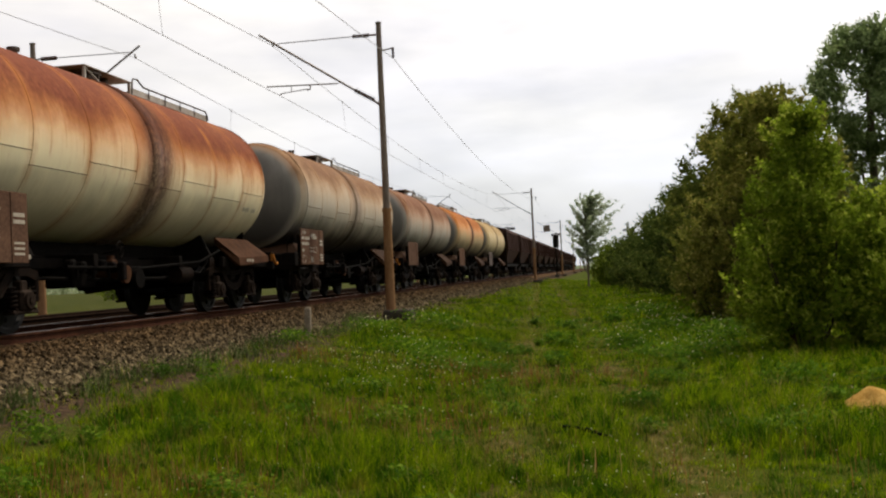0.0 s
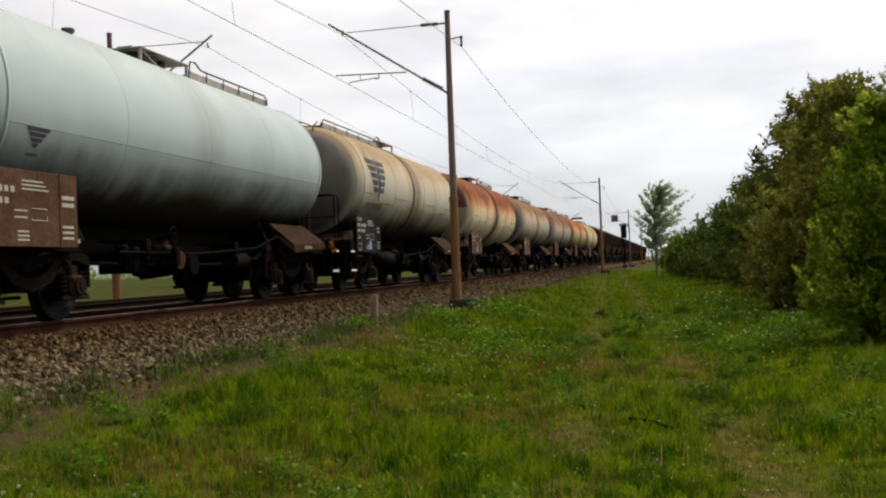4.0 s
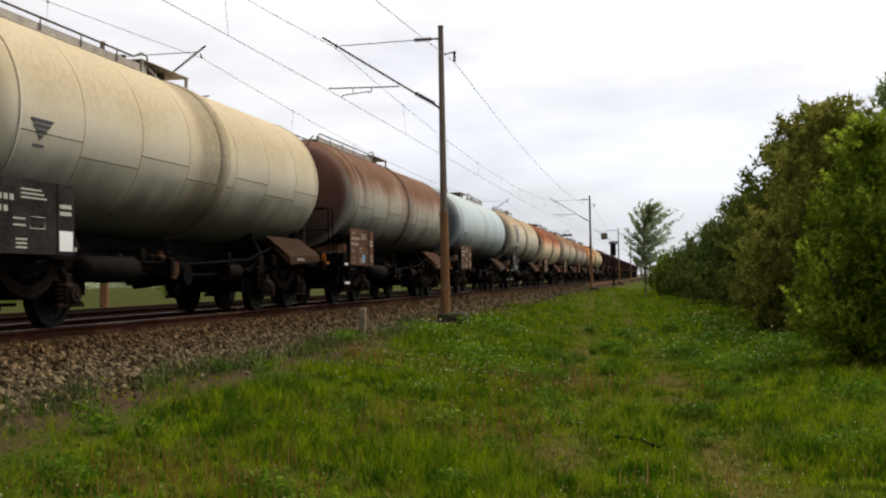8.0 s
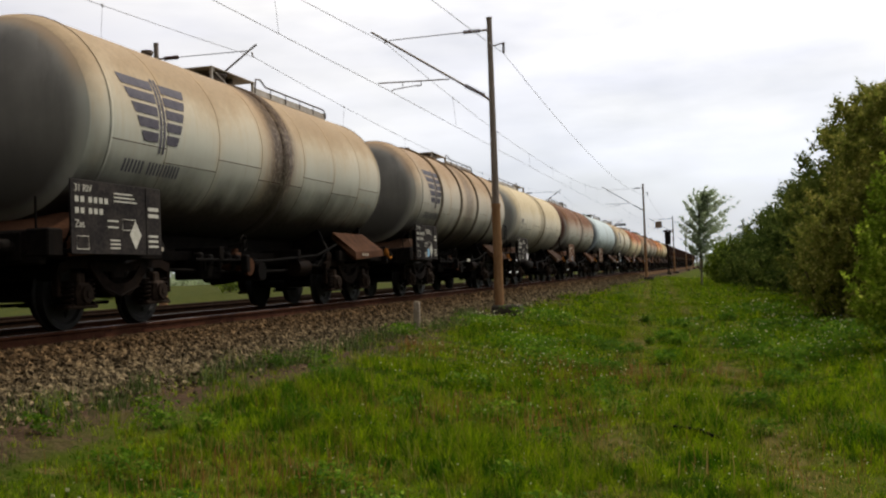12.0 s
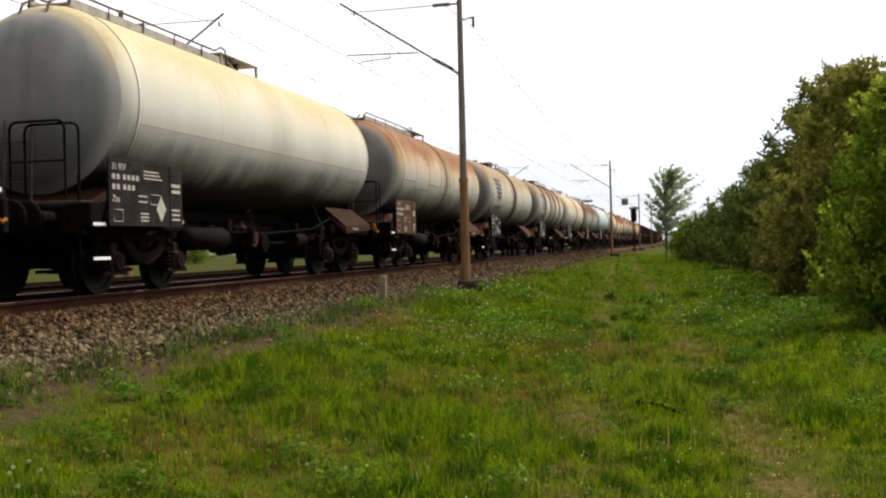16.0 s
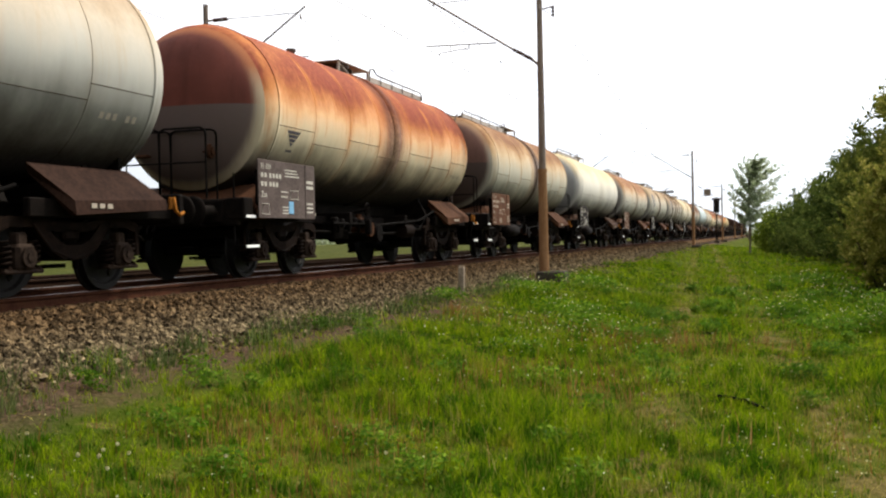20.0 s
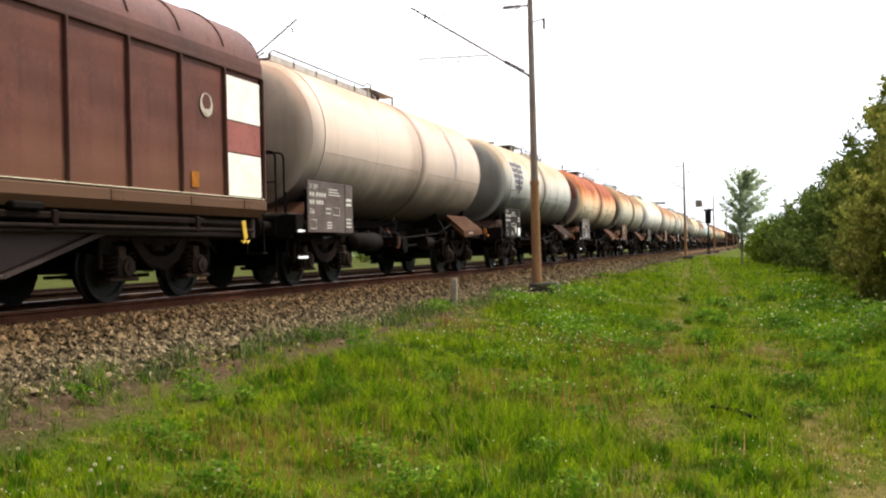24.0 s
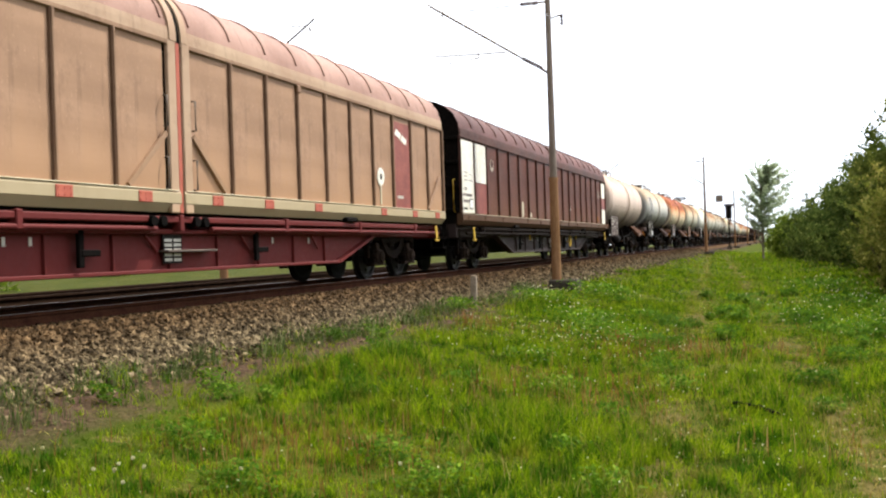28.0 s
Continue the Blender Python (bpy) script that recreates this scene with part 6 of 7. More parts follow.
    if near:
        part("grab_post", cached("grab", lambda: G().tube([(1.2, -6.4, 1.2), (1.2, -6.4, 1.65)], 0.015, 5).tube([(0.3, -6.45, 1.1), (0.75, -6.5, 0.82), (1.2, -6.45, 1.05)], 0.014, 5)), M["steel_black"], w)
        part("corner_plate", cached("corner_plate", lambda: G().box((1.25, -6.32, 1.1), (0.32, 0.30, 0.34), 0.02)), M["frame"], w)
        part("towing_hook", cached("tow", lambda: G().tube([(1.43, 6.0, 1.2), (1.46, 6.0, 1.02), (1.48, 6.08, 0.96), (1.48, 6.16, 1.0)], 0.025, 6).box((1.4, 6.0, 1.12), (0.05, 0.10, 0.16), 0.01)), M["hook"], w, "dirty orange towing hook")
    if spec.get("pipe"):
        part("rusty_pipe", G().tube([(-0.9, -5.84, 2.02), (0.3, -5.90, 2.05), (0.55, -5.92, 2.05)], 0.035, 8).cyl((0.5, -5.92, 2.05), (0.56, -5.92, 2.05), 0.12, 14).cyl((0.56, -5.92, 2.05), (0.59, -5.92, 2.05), 0.07, 12), M["skirt_rust"], w, "rusty filling pipe with flange")
    bd = part("lettering_board", cached("board", board_geo), M[spec["board"]], w, "lettering board with painted data")
    part("board_stay", cached("board_stay", board_stay_geo), M["frame"], w)
    if near:
        ink = M[spec.get("ink", "marking")]
        add_board_data(bd, ink)
        text("31 RIV", 0.13, facing(1.473, -6.03, 1.73), ink, bd)
        text("Zas", 0.13, facing(1.473, -6.03, 1.29), ink, bd)
        if spec.get("plate") in M:
            part("plate", cached("board_plate_" + spec.get("plate_at", "b"), lambda: G().box((1.476, -4.27 if spec.get("plate_at") == "r" else -5.0, 1.14), (0.008, 0.3, 0.26) if spec.get("plate_at") == "r" else (0.008, 0.17, 0.2), 0.002)), M[spec["plate"]], bd)
        if spec.get("diamond"):
            part("diamond", cached("diamond", diamond_geo), M["marking"], bd)
    if spec.get("logo") == "large":
        add_logo(w)
        for q in (0, 1, 2, 4, 5, 6, 7, 8):
            part("name_bar", cached("name_bar_%d" % q, lambda: bar_row_geo(-4.93 + 0.172 * q - 0.08 * (q > 2), 2.10, 0.17, [0.045, 0.045], 0.045)), M["logo"], shell)
    elif spec.get("logo") == "small":
        ly, lz = spec.get("logo_at", (0, 0))
        part("winged_mark", cached("small_slat_0%.2f" % lz, lambda: small_slat_geo(0, lz)), M["logo"], shell, "small dark slat mark", pose(0, -4.6 + ly, 0))
        for q in (1, 2, 3):
            part("slat", cached("small_slat_%d%.2f" % (q, lz), lambda: small_slat_geo(q, lz)), M["logo"], shell, "", pose(0, -4.6 + ly, 0))
        part("name_bar", cached("small_bars%.2f" % lz, lambda: bar_row_geo(-4.72, 2.31 + lz, 0.04, [0.24], 0.02)), M["marking_dark"], shell, "", pose(0, ly, 0))
    if near:
        for q in (0, 1, 2, 4, 5):
            part("stencil_bar", cached("shell_stencil_%d" % q, lambda: bar_row_geo(4.35 + 0.13 * q, 2.12, 0.08, [0.08], 0.0)), M["marking_dim"], shell)
    return w


def tanks():
    P = lambda base, **k: dict(base=base, **k)
    red = dict(rust=(0.25, 0.06, 0.022), top=1.0, edge=3.02, fade=(0.66, 0.25, 0.045), centre=0.9, streak=0.5)
    L = [
        dict(name="v", s=67.0, near=False, label="cream-yellow tank wagon with faint rust", board="panel_grey", paint=P((0.56, 0.44, 0.24), top=0.3, fade=(0.50, 0.33, 0.13))),
        dict(name="w", s=52.8, near=False, platform=True, label="orange-brown rust-streaked tank wagon", board="panel_brown", paint=P((0.48, 0.36, 0.19), **{**red, "edge": 3.1, "top": 0.7})),
        dict(name="x", s=38.6, near=False, label="grey tank wagon with a rust-brown crown", board="panel_brown", paint=P((0.46, 0.42, 0.34), rust=(0.17, 0.065, 0.035), top=0.85, edge=3.0, fade=(0.42, 0.24, 0.13))),
        dict(name="y", s=24.4, label="grey tank wagon with brown rusty crown", board="panel_brown", paint=P((0.50, 0.44, 0.34), rust=(0.19, 0.085, 0.045), top=0.85, edge=3.15, fade=(0.46, 0.29, 0.15))),
        dict(name="z", strap_y=-0.10, s=10.19, dish=((0.125, 0.043, 0.028), (0.28, 0.24, 0.172)), label="pale grey tank wagon with a heavily rusted red crown", board="panel_brown", ink="marking_dim", plate="sign_blue", skirt="skirt_rust", paint=P((0.92, 0.80, 0.52), **{**red, "grime_shade": 0.3, "edge": 2.98, "rust": (0.21, 0.058, 0.027), "fade": (0.56, 0.215, 0.055)})),
        dict(name="a", strap_y=-0.25, s=-4.33, platform=True, label="beige tank wagon with dark winged mark and brown strap stain", board="panel_black", plate="sign_blue", logo="large", paint=P((0.52, 0.48, 0.37), rust=(0.20, 0.10, 0.045), top=0.45, edge=3.3, fade=(0.54, 0.40, 0.21), centre=0.6)),
        dict(name="b", front_steps=True, s=-18.2, shift=0.0, logo_at=(-0.12, -0.22), dish=((0.115, 0.125, 0.135), (0.095, 0.105, 0.115)), label="clean light blue-grey tank wagon with dark grey tank end", board="panel_brown", ink="marking", logo="small", strap=False, paint=P((0.44, 0.51, 0.51), rust=(0.28, 0.22, 0.15), top=0.12, edge=3.8, streak=0.15, fade=(0.40, 0.45, 0.44), centre=0.15)),
        dict(name="c", s=-32.4, platform=True, dish=((0.13, 0.055, 0.038), (0.075, 0.055, 0.045)), label="grey tank wagon with brown rusty crown and end ladder", board="panel_rust", ink="marking_dim", plate="sign_blue", skirt="skirt_rust", paint=P((0.45, 0.44, 0.37), rust=(0.15, 0.06, 0.03), top=0.9, edge=3.0, fade=(0.30, 0.20, 0.12))),
        dict(name="d", logo_at=(-0.3, 0.0), strap_y=0.50, shift=0.2, s=-46.4, platform=True, dish=((0.27, 0.262, 0.23), (0.14, 0.135, 0.12)), label="cream-yellow tank wagon with grey belly and end ladder", board="panel_black", plate="white", plate_at="r", logo="small", paint=P((0.60, 0.56, 0.45), rust=(0.47, 0.35, 0.18), top=0.5, edge=2.85, fade=(0.62, 0.52, 0.35), centre=0.55, streak=0.3, grime_shade=0.6)),
        dict(name="e", gap=0.003, front_steps=True, s=-60.3, label="grey-beige tank wagon with stiffening ribs and winged mark", board="panel_black", plate="sign_blue", diamond=True, logo="large", ribs=(-3.3, -1.05, 1.1, 3.35), strap=False, paint=P((0.47, 0.44, 0.36), rust=(0.22, 0.12, 0.06), top=0.55, edge=3.2, fade=(0.48, 0.34, 0.20), centre=0.55)),
        dict(name="f", skirt="skirt_rust", shift=0.2, strap_y=0.20, s=-74.7, label="grey-beige tank wagon with winged mark and dark strap stain", board="panel_black", diamond=True, logo="large", paint=P((0.47, 0.46, 0.38), rust=(0.20, 0.11, 0.055), top=0.5, edge=3.2, fade=(0.50, 0.36, 0.20), centre=1.0)),
        dict(name="g", front_steps=True, skirt="skirt_rust", shift=0.27, s=-88.7, platform=True, label="grey tank wagon with light rust-brown crown", board="panel_brown", paint=P((0.50, 0.50, 0.42), rust=(0.24, 0.105, 0.055), top=0.9, edge=3.15, fade=(0.52, 0.33, 0.16), centre=0.35)),
        dict(name="h", s=-102.7, platform=True, dish=((0.32, 0.32, 0.30), (0.13, 0.13, 0.125)), label="white tank wagon with yellow-stained crown and end ladder", board="panel_black", diamond=True, strap=False, paint=P((0.62, 0.60, 0.52), rust=(0.52, 0.38, 0.16), top=0.5, edge=3.35, streak=0.25, fade=(0.62, 0.53, 0.33), centre=0.15)),
        dict(name="i", s=-117.1, platform=True, dish=((0.14, 0.07, 0.05), (0.045, 0.034, 0.028)), label="grey-brown tank wagon with rusty crown and dark middle strap", board="panel_rust", ink="marking_dim", skirt="skirt_rust", paint=P((0.50, 0.48, 0.37), rust=(0.19, 0.085, 0.048), top=0.9, edge=3.2, fade=(0.50, 0.32, 0.14), centre=1.0)),
        dict(name="j", skirt="skirt_rust", front_steps=True, shift=0.08, logo_at=(-0.15, -0.22), strap_y=0.15, s=-131.1, rails=True, dish=((0.15, 0.042, 0.028), (0.10, 0.082, 0.072)), label="cream tank wagon with bright orange-red rusted crown", board="panel_grey", pipe=True, plate="sign_blue", logo="small", paint=P((0.80, 0.68, 0.45), **{**red, "rust": (0.25, 0.062, 0.034), "fade": (0.66, 0.27, 0.07), "centre": 0.8, "edge": 2.95})),
        dict(name="k", strap_y=0.10, shift=0.3, s=-145.5, label="pale grey tank wagon with winged mark and dark grey end", board="panel_black", skirt="skirt_dark", plate="white", plate_at="r", diamond=True, logo="large", paint=P((0.47, 0.465, 0.41), film=1.0, grime_shade=0.95, rust=(0.24, 0.14, 0.07), top=0.45, edge=3.3, fade=(0.52, 0.39, 0.24), centre=0.5)),
        dict(name="m", strap_y=0.40, s=-159.9, platform=True, dish=((0.30, 0.22, 0.165), (0.20, 0.15, 0.115)), label="cream tank wagon with raised middle strap and handrails", board="panel_grey", skirt="skirt_rust", paint=P((0.54, 0.42, 0.335), streak=0.9, rust=(0.36, 0.20, 0.11), top=0.45, edge=3.6, fade=(0.48, 0.325, 0.245), centre=0.3, grime_shade=0.6)),
    ]
    for spec in L:
        add_tank(spec)


# ---- covered sliding-wall wagons ----
def roof_prof(n=8):
    """Cross-section of the upper body from the near cant rail over the ridge: (x, z)."""
    out = []
    for k in range(2 * n + 1):
        a = math.pi * k / (2 * n)
        out.append((1.47 * math.copysign(abs(math.cos(a)) ** 0.8, math.cos(a)), 3.42 + 0.98 * math.sin(a) ** 0.85))
    return out


def roof_geo(y0, y1):
    pr = roof_prof()
    n = len(pr)
    g = G()
    g.add([(x, y, z) for y in (y0, y1) for x, z in pr], [(k, k + 1, n + k + 1, n + k) for k in range(n - 1)], True)
    return g


def roof_rib_geo():
    pr = [(x * 1.003, z + 0.005) for x, z in roof_prof(14) if z > 3.60]
    return G().tube([(x, 0, z) for x, z in pr], 0.019, 5)


def roof_band_geo(y0, y1, lift, low=0.0, high=9.0):
    """A flat band laid over the roof's curve, from height low to height high on the near side and over to the far side."""
    pr = [(x, z) for x, z in roof_prof(24) if z >= low and (z <= high)]
    if high < 9:
        pr = [p for p in pr if p[0] > 0]
    c = Vector((0, 3.0))
    up = [(Vector(p) - c).normalized() * lift + Vector(p) for p in pr]
    dn = [Vector(p) - (Vector(p) - c).normalized() * 0.02 for p in pr]
    return G().prism([tuple(p) for p in up] + [tuple(p) for p in reversed(dn)], y0, y1, 1)


def flat_bar_geo(y0, z0, y1, z1, wide=0.07):
    """A flat diagonal bar on the wall."""
    d = Vector((y1 - y0, z1 - z0)).normalized()
    n = Vector((-d.y, d.x)) * wide / 2
    q = [(y0 + n.x, z0 + n.y), (y1 + n.x, z1 + n.y), (y1 - n.x, z1 - n.y), (y0 - n.x, z0 - n.y)]
    return G().prism(q, 1.45, 1.49)


def wall_panel_geo(w):
    """A pressed sheet with four shallow horizontal waves."""
    n = 28
    front = [(1.440 + 0.005 * (0.5 - 0.5 * math.cos(2 * math.pi * 4 * k / n)), 1.43 + 1.945 * k / n) for k in range(n + 1)]
    return G().prism(front + [(1.40, 3.375), (1.40, 1.43)], 0.035, w - 0.035, 1)


def post_geo():
    return G().box((1.462, 0, 2.41), (0.07, 0.045, 1.92), 0.010)


def dark_strip_geo():
    return G().box((1.443, 0, 2.41), (0.06, 0.016, 1.92), 0.004)


def covered_frame_geo():
    return G().box((0, 0, 1.10), (2.5, 21.6, 0.10), 0.02)


def side_girder_geo(s):
    """Fish-bellied side girder with its flanges."""
    g = G().prism([(-7.0, 0.92), (-5.3, 0.43), (5.3, 0.43), (7.0, 0.92)], s * 1.18, s * 1.23)
    g.prism([(-7.1, 0.94), (-5.35, 0.43), (-5.35, 0.38), (-7.2, 0.90)], s * 1.13, s * 1.31)
    g.prism([(7.1, 0.94), (5.35, 0.43), (5.35, 0.38), (7.2, 0.90)], s * 1.13, s * 1.31)
    g.box((s * 1.22, 0, 0.405), (0.18, 10.7, 0.05), 0.01)
    g.box((s * 1.25, 0, 0.92), (0.20, 14.2, 0.06), 0.01)
    g.box((s * 0.96, 0, 1.0), (0.06, 21.3, 0.20), 0.01)
    for e in (-1, 1):
        g.box((s * 1.05, e * 8.9, 0.98), (0.12, 4.0, 0.22), 0.015)
    return g


def girder_rib_geo():
    return G().box((1.25, 0, 0.655), (0.05, 0.05, 0.45), 0.008)


def girder_strut_geo():
    return G().tube([(1.30, -0.32, 0.88), (1.26, 0.0, 0.66)], 0.022, 5)


def add_girder_details(w, under, rods):
    for k in range(9):
        part("girder_rib", cached("girder_rib", girder_rib_geo), under, w, "", pose(0, -4.8 + 1.2 * k, 0))
    for y in (-3.9, -0.3, 2.1, 4.5):
        part("girder_strut", cached("girder_strut", girder_strut_geo), under, w, "", pose(0, y, 0))
    part("upper_beam", cached("upper_beam", lambda: G().box((1.40, 0, 1.075), (0.10, 18.4, 0.085), 0.015)), rods, w, "long operating beam under the side wall")
    for y0, y1 in ((-10.6, -0.55), (0.75, 10.6)):
        part("operating_rod", cached("rod_%.0f" % y0, lambda: G().tube([(1.44, y0, 0.955), (1.44, y1, 0.955)], 0.032, 8)), rods, w)
    for k in range(7):
        part("rod_bracket", cached("rod_bracket", lambda: G().box((1.40, 0, 1.03), (0.14, 0.10, 0.22), 0.012)), rods, w, "", pose(0, -9.0 + 3.0 * k, 0))
    for y in (-0.55, 0.45):
        part("lock_gear", cached("lock_gear", lambda: G().cyl((1.36, -0.12, 1.05), (1.50, -0.12, 1.05), 0.07, 10).cyl((1.36, 0.1, 1.05), (1.50, 0.1, 1.05), 0.07, 10).box((1.42, 0, 1.05), (0.08, 0.3, 0.07), 0.01)), M["steel_black"], w, "", pose(0, y, 0))
    part("ledge", cached("ledge", lambda: G().box((1.33, 0.35, 0.665), (0.16, 1.2, 0.03), 0.006)), M["walkway"], w)
    for y in (-3.0, -2.6, -1.8, 2.9, 4.2):
        part("small_plate", cached("small_plate", lambda: G().box((1.238, 0, 0.80), (0.01, 0.05, 0.10), 0.002)), M["marking"], w, "", pose(0, y, 0))


def handle_geo():
    return G().tube([(1.47, 0, -0.2), (1.53, 0, -0.2), (1.53, 0, 0.2), (1.47, 0, 0.2)], 0.014, 6)


def brake_wheel_geo():
    g = G()
    ring = [(0, 0.2 * math.cos(a), 0.2 * math.sin(a)) for a in (2 * math.pi * k / 20 for k in range(21))]
    g.tube(ring, 0.02, 6)
    for a in (0.3, 2.4, 4.5):
        g.tube([(0, 0, 0), (0, 0.2 * math.cos(a), 0.2 * math.sin(a))], 0.014, 5)
    g.tube([(0, 0, 0), (-0.3, 0, 0)], 0.02, 6)
    return g


def lash_geo():
    g = G().box((1.505, 0, 1.352), (0.014, 0.28, 0.14), 0.004)
    for y in (-0.1, 0, 0.1):
        for z in (1.31, 1.39):
            g.cyl((1.51, y, z), (1.52, y, z), 0.012, 6)
    return g


def covered_paint(name, base, dark, low):
    m = Mat(name, 0.6).matte(0.1)
    z = m.axis(2)
    runs, patch, fine = m.noise(2.0, 5, (1, 1.2, 0.12), 0.6), m.noise(0.7, 5), m.noise(16, 4)
    col = m.mix(m.ramp(patch, 0.35, 0.65), base, dark)
    col = m.mix(m.ramp(m.noise(3.1, 7, (1, 1, 0.7), 0.75, (3, 1, 8)), 0.5, 0.72, 0, 0.6), col, tuple(0.6 * c for c in dark))
    col = m.mix(m.ramp(m.noise(0.9, 4, (0.2, 0.12, 4.5)), 0.42, 0.62, 0, 0.35), col, dark)
    col = m.mix(m.ramp(m.noise(7.0, 5, (1, 1.4, 0.08), 0.65, (4, 0, 2)), 0.56, 0.72, 0, 0.4), col, tuple(0.55 * c for c in dark))
    col = m.mix(m.ramp(m.noise(28, 4, (1, 1, 0.5), 0.7, (1, 6, 2)), 0.58, 0.72, 0, 0.45), col, tuple(min(1.0, 1.35 * c + 0.02) for c in base))
    f = m.ramp(m.math('ADD', z, m.math('MULTIPLY', m.math('SUBTRACT', runs, 0.5), 1.4)), 1.3, 2.4, 0.75, 0.0)
    col = m.mix(f, col, low)
    m.color(col)
    m.rough(fine, 0.45, 0.75)
    m.bump(fine, 0.12, 0.004)
    return m.m


def add_covered(s, style):
    """A sliding-wall wagon whose front end stands at s at 0 s."""
    w = thing("covered_wagon", style["label"], "covered wagon", "covered wagons of the train", at=pose(TRACK_X, s - 11.0, RAIL_Z))
    WAGONS.append((w, s - 11.0))
    body, sill, under = style["body"], style["sill"], style["under"]
    part("underframe", cached("covered_frame", covered_frame_geo), under, w)
    for q in (-1, 1):
        part("side_girder", cached("side_girder_%d" % q, lambda: side_girder_geo(q)), under, w, "fish-bellied side girder")
    add_girder_details(w, under, style["rods"])
    add_ends(w, 10.98, under)
    add_bogie(w, -8.69)
    add_bogie(w, 8.69)
    part("floor_box", cached("floor_box", lambda: G().box((0, 0, 2.3), (2.78, 21.9, 2.3), 0.02)), style["dark"], w)
    for y0, y1 in ((-11.0, -0.05), (0.05, 11.0)):
        wall = part("sliding_wall", cached("slide_roof_%.1f" % y0, lambda: roof_geo(y0, y1)), style["roof"], w, "sliding side wall with rounded roof half")
        n = style["panels"]
        pw = (11.0 - 0.28) / n
        for k in range(n):
            y = (-11.0 + pw * k) if y0 < 0 else (11.0 - pw * (k + 1))
            part("wall_panel", cached("wall_panel_%d" % n, lambda: wall_panel_geo(pw)), body, wall, "", pose(0, y, 0))
            part("wall_post", cached("wall_post", post_geo), style["post"], wall, "", pose(0, y if y0 < 0 else y + pw, 0))
            # dark strip beside each post; on the tan wagon it stands for post shadow
            part("post_seal", cached("dark_strip", dark_strip_geo), style["strip_paint"], wall, "", pose(0, (y if y0 < 0 else y + pw) + style.get("gap", 0.036), 0))
            part("roof_rib", cached("roof_rib", roof_rib_geo), style["roof"], wall, "", pose(0, y + (pw - 0.05 if y0 < 0 else 0.05), 0))
        part("cant_rail", cached("cant_%.1f" % y0, lambda: G().box((1.455, (y0 + y1) / 2, 3.40), (0.06, y1 - y0, 0.07), 0.012)), style["post"], wall)
        part("cant_strip", cached("cant_strip_%.1f" % y0, lambda: roof_band_geo(y0 + 0.02, y1 - 0.02, 0.012, 3.42, 3.60)), style["cant"], wall, "smooth strip along the roof's lower edge")
        part("bottom_rail", cached("sill_%.1f" % y0, lambda: G().prism([(1.42, 1.46), (1.475, 1.455), (1.49, 1.43), (1.50, 1.415), (1.50, 1.29), (1.40, 1.17), (1.34, 1.17), (1.34, 1.46)], y0, y1, 1)), sill, wall)
        part("drip_edge", cached("drip_%.1f" % y0, lambda: G().box((1.49, (y0 + y1) / 2, 1.455), (0.03, y1 - y0 - 0.1, 0.012), 0.003)), M["cream"], wall, "thin pale drip edge")
        for z in style["handles"]:
            part("handle", cached("handle", handle_geo), style["grip"], wall, "door handle", pose(0, -0.36 if y0 < 0 else 0.30, z))
        for yy in (0.85, 2.35, 4.1, 7.1, 8.9, 10.4):
            yy = yy if y0 > 0 else -yy
            part("lashing_plate", cached("lash", lambda: lash_geo()), style["lash"], wall, "", pose(0, yy, 0))
        part("roller_box", cached("roller", lambda: G().box((1.44, 0, 1.17), (0.14, 0.5, 0.09), 0.02)), M["frame"], wall, "", pose(0, (y0 + y1) / 2, 0))
        if style.get("brace"):
            d = 1 if y0 > 0 else -1
            part("diagonal_brace", cached("brace_%d" % d, lambda: flat_bar_geo(d * 0.32, 2.2, d * 1.14, 1.48)), style["post"], wall)
    part("centre_pillar", cached("pillar", lambda: G().box((1.452, 0.0, 2.3), (0.04, 0.09, 2.28), 0.008)), style["pillar"], w, "middle door pillar")
    part("pillar_arch", cached("pillar_arch", lambda: roof_band_geo(-0.05, 0.05, 0.008)), M["frame"], w, "dark gap between the roof halves")
    for y in (-0.165, 0.165):
        part("door_edge", cached("door_edge", lambda: G().box((1.462, 0, 2.3), (0.06, 0.19, 2.28), 0.012)), style["edge"], w, "flat edge frame of a sliding wall", pose(0, y, 0))
        part("roof_edge", cached("roof_edge", lambda: roof_band_geo(-0.075, 0.075, 0.03)), style["edge"], w, "", pose(0, y * 0.8, 0))
    part("lamp_bracket", cached("lamp_bracket", lambda: G().box((1.49, 0, 3.30), (0.05, 0.12, 0.13), 0.015)), style["post"], w, "", pose(0, 3.5, 0))
    for e, rz in ((1, 0), (-1, 180)):
        g = lambda: G().prism([(1.45, 1.2), (1.45, 3.4)] + roof_prof(6)[1:-1] + [(-1.45, 3.4), (-1.45, 1.2)], -0.03, 0.03, 1)
        ew = part("end_wall", cached("end_wall", g), style["dark"], w, "ribbed end wall", pose(0, e * 10.96, 0, 0, 0, rz))
        for k in range(4):
            part("end_rib", cached("end_rib", lambda: G().box((0, 0.06, 0), (2.8, 0.08, 0.09), 0.015)), style["dark"], ew, "", pose(0, 0, 1.55 + 0.6 * k))
        for x in (-1.25, 1.25):
            part("corner_step", cached("corner_step", lambda: G().box((0, 0.1, 0.6), (0.35, 0.2, 0.03), 0.006).box((0.15, 0.1, 0.85), (0.02, 0.03, 0.5), 0.004).box((-0.15, 0.1, 0.85), (0.02, 0.03, 0.5), 0.004)), M["steel_black"], ew, "", pose(x, 0.0, 0))
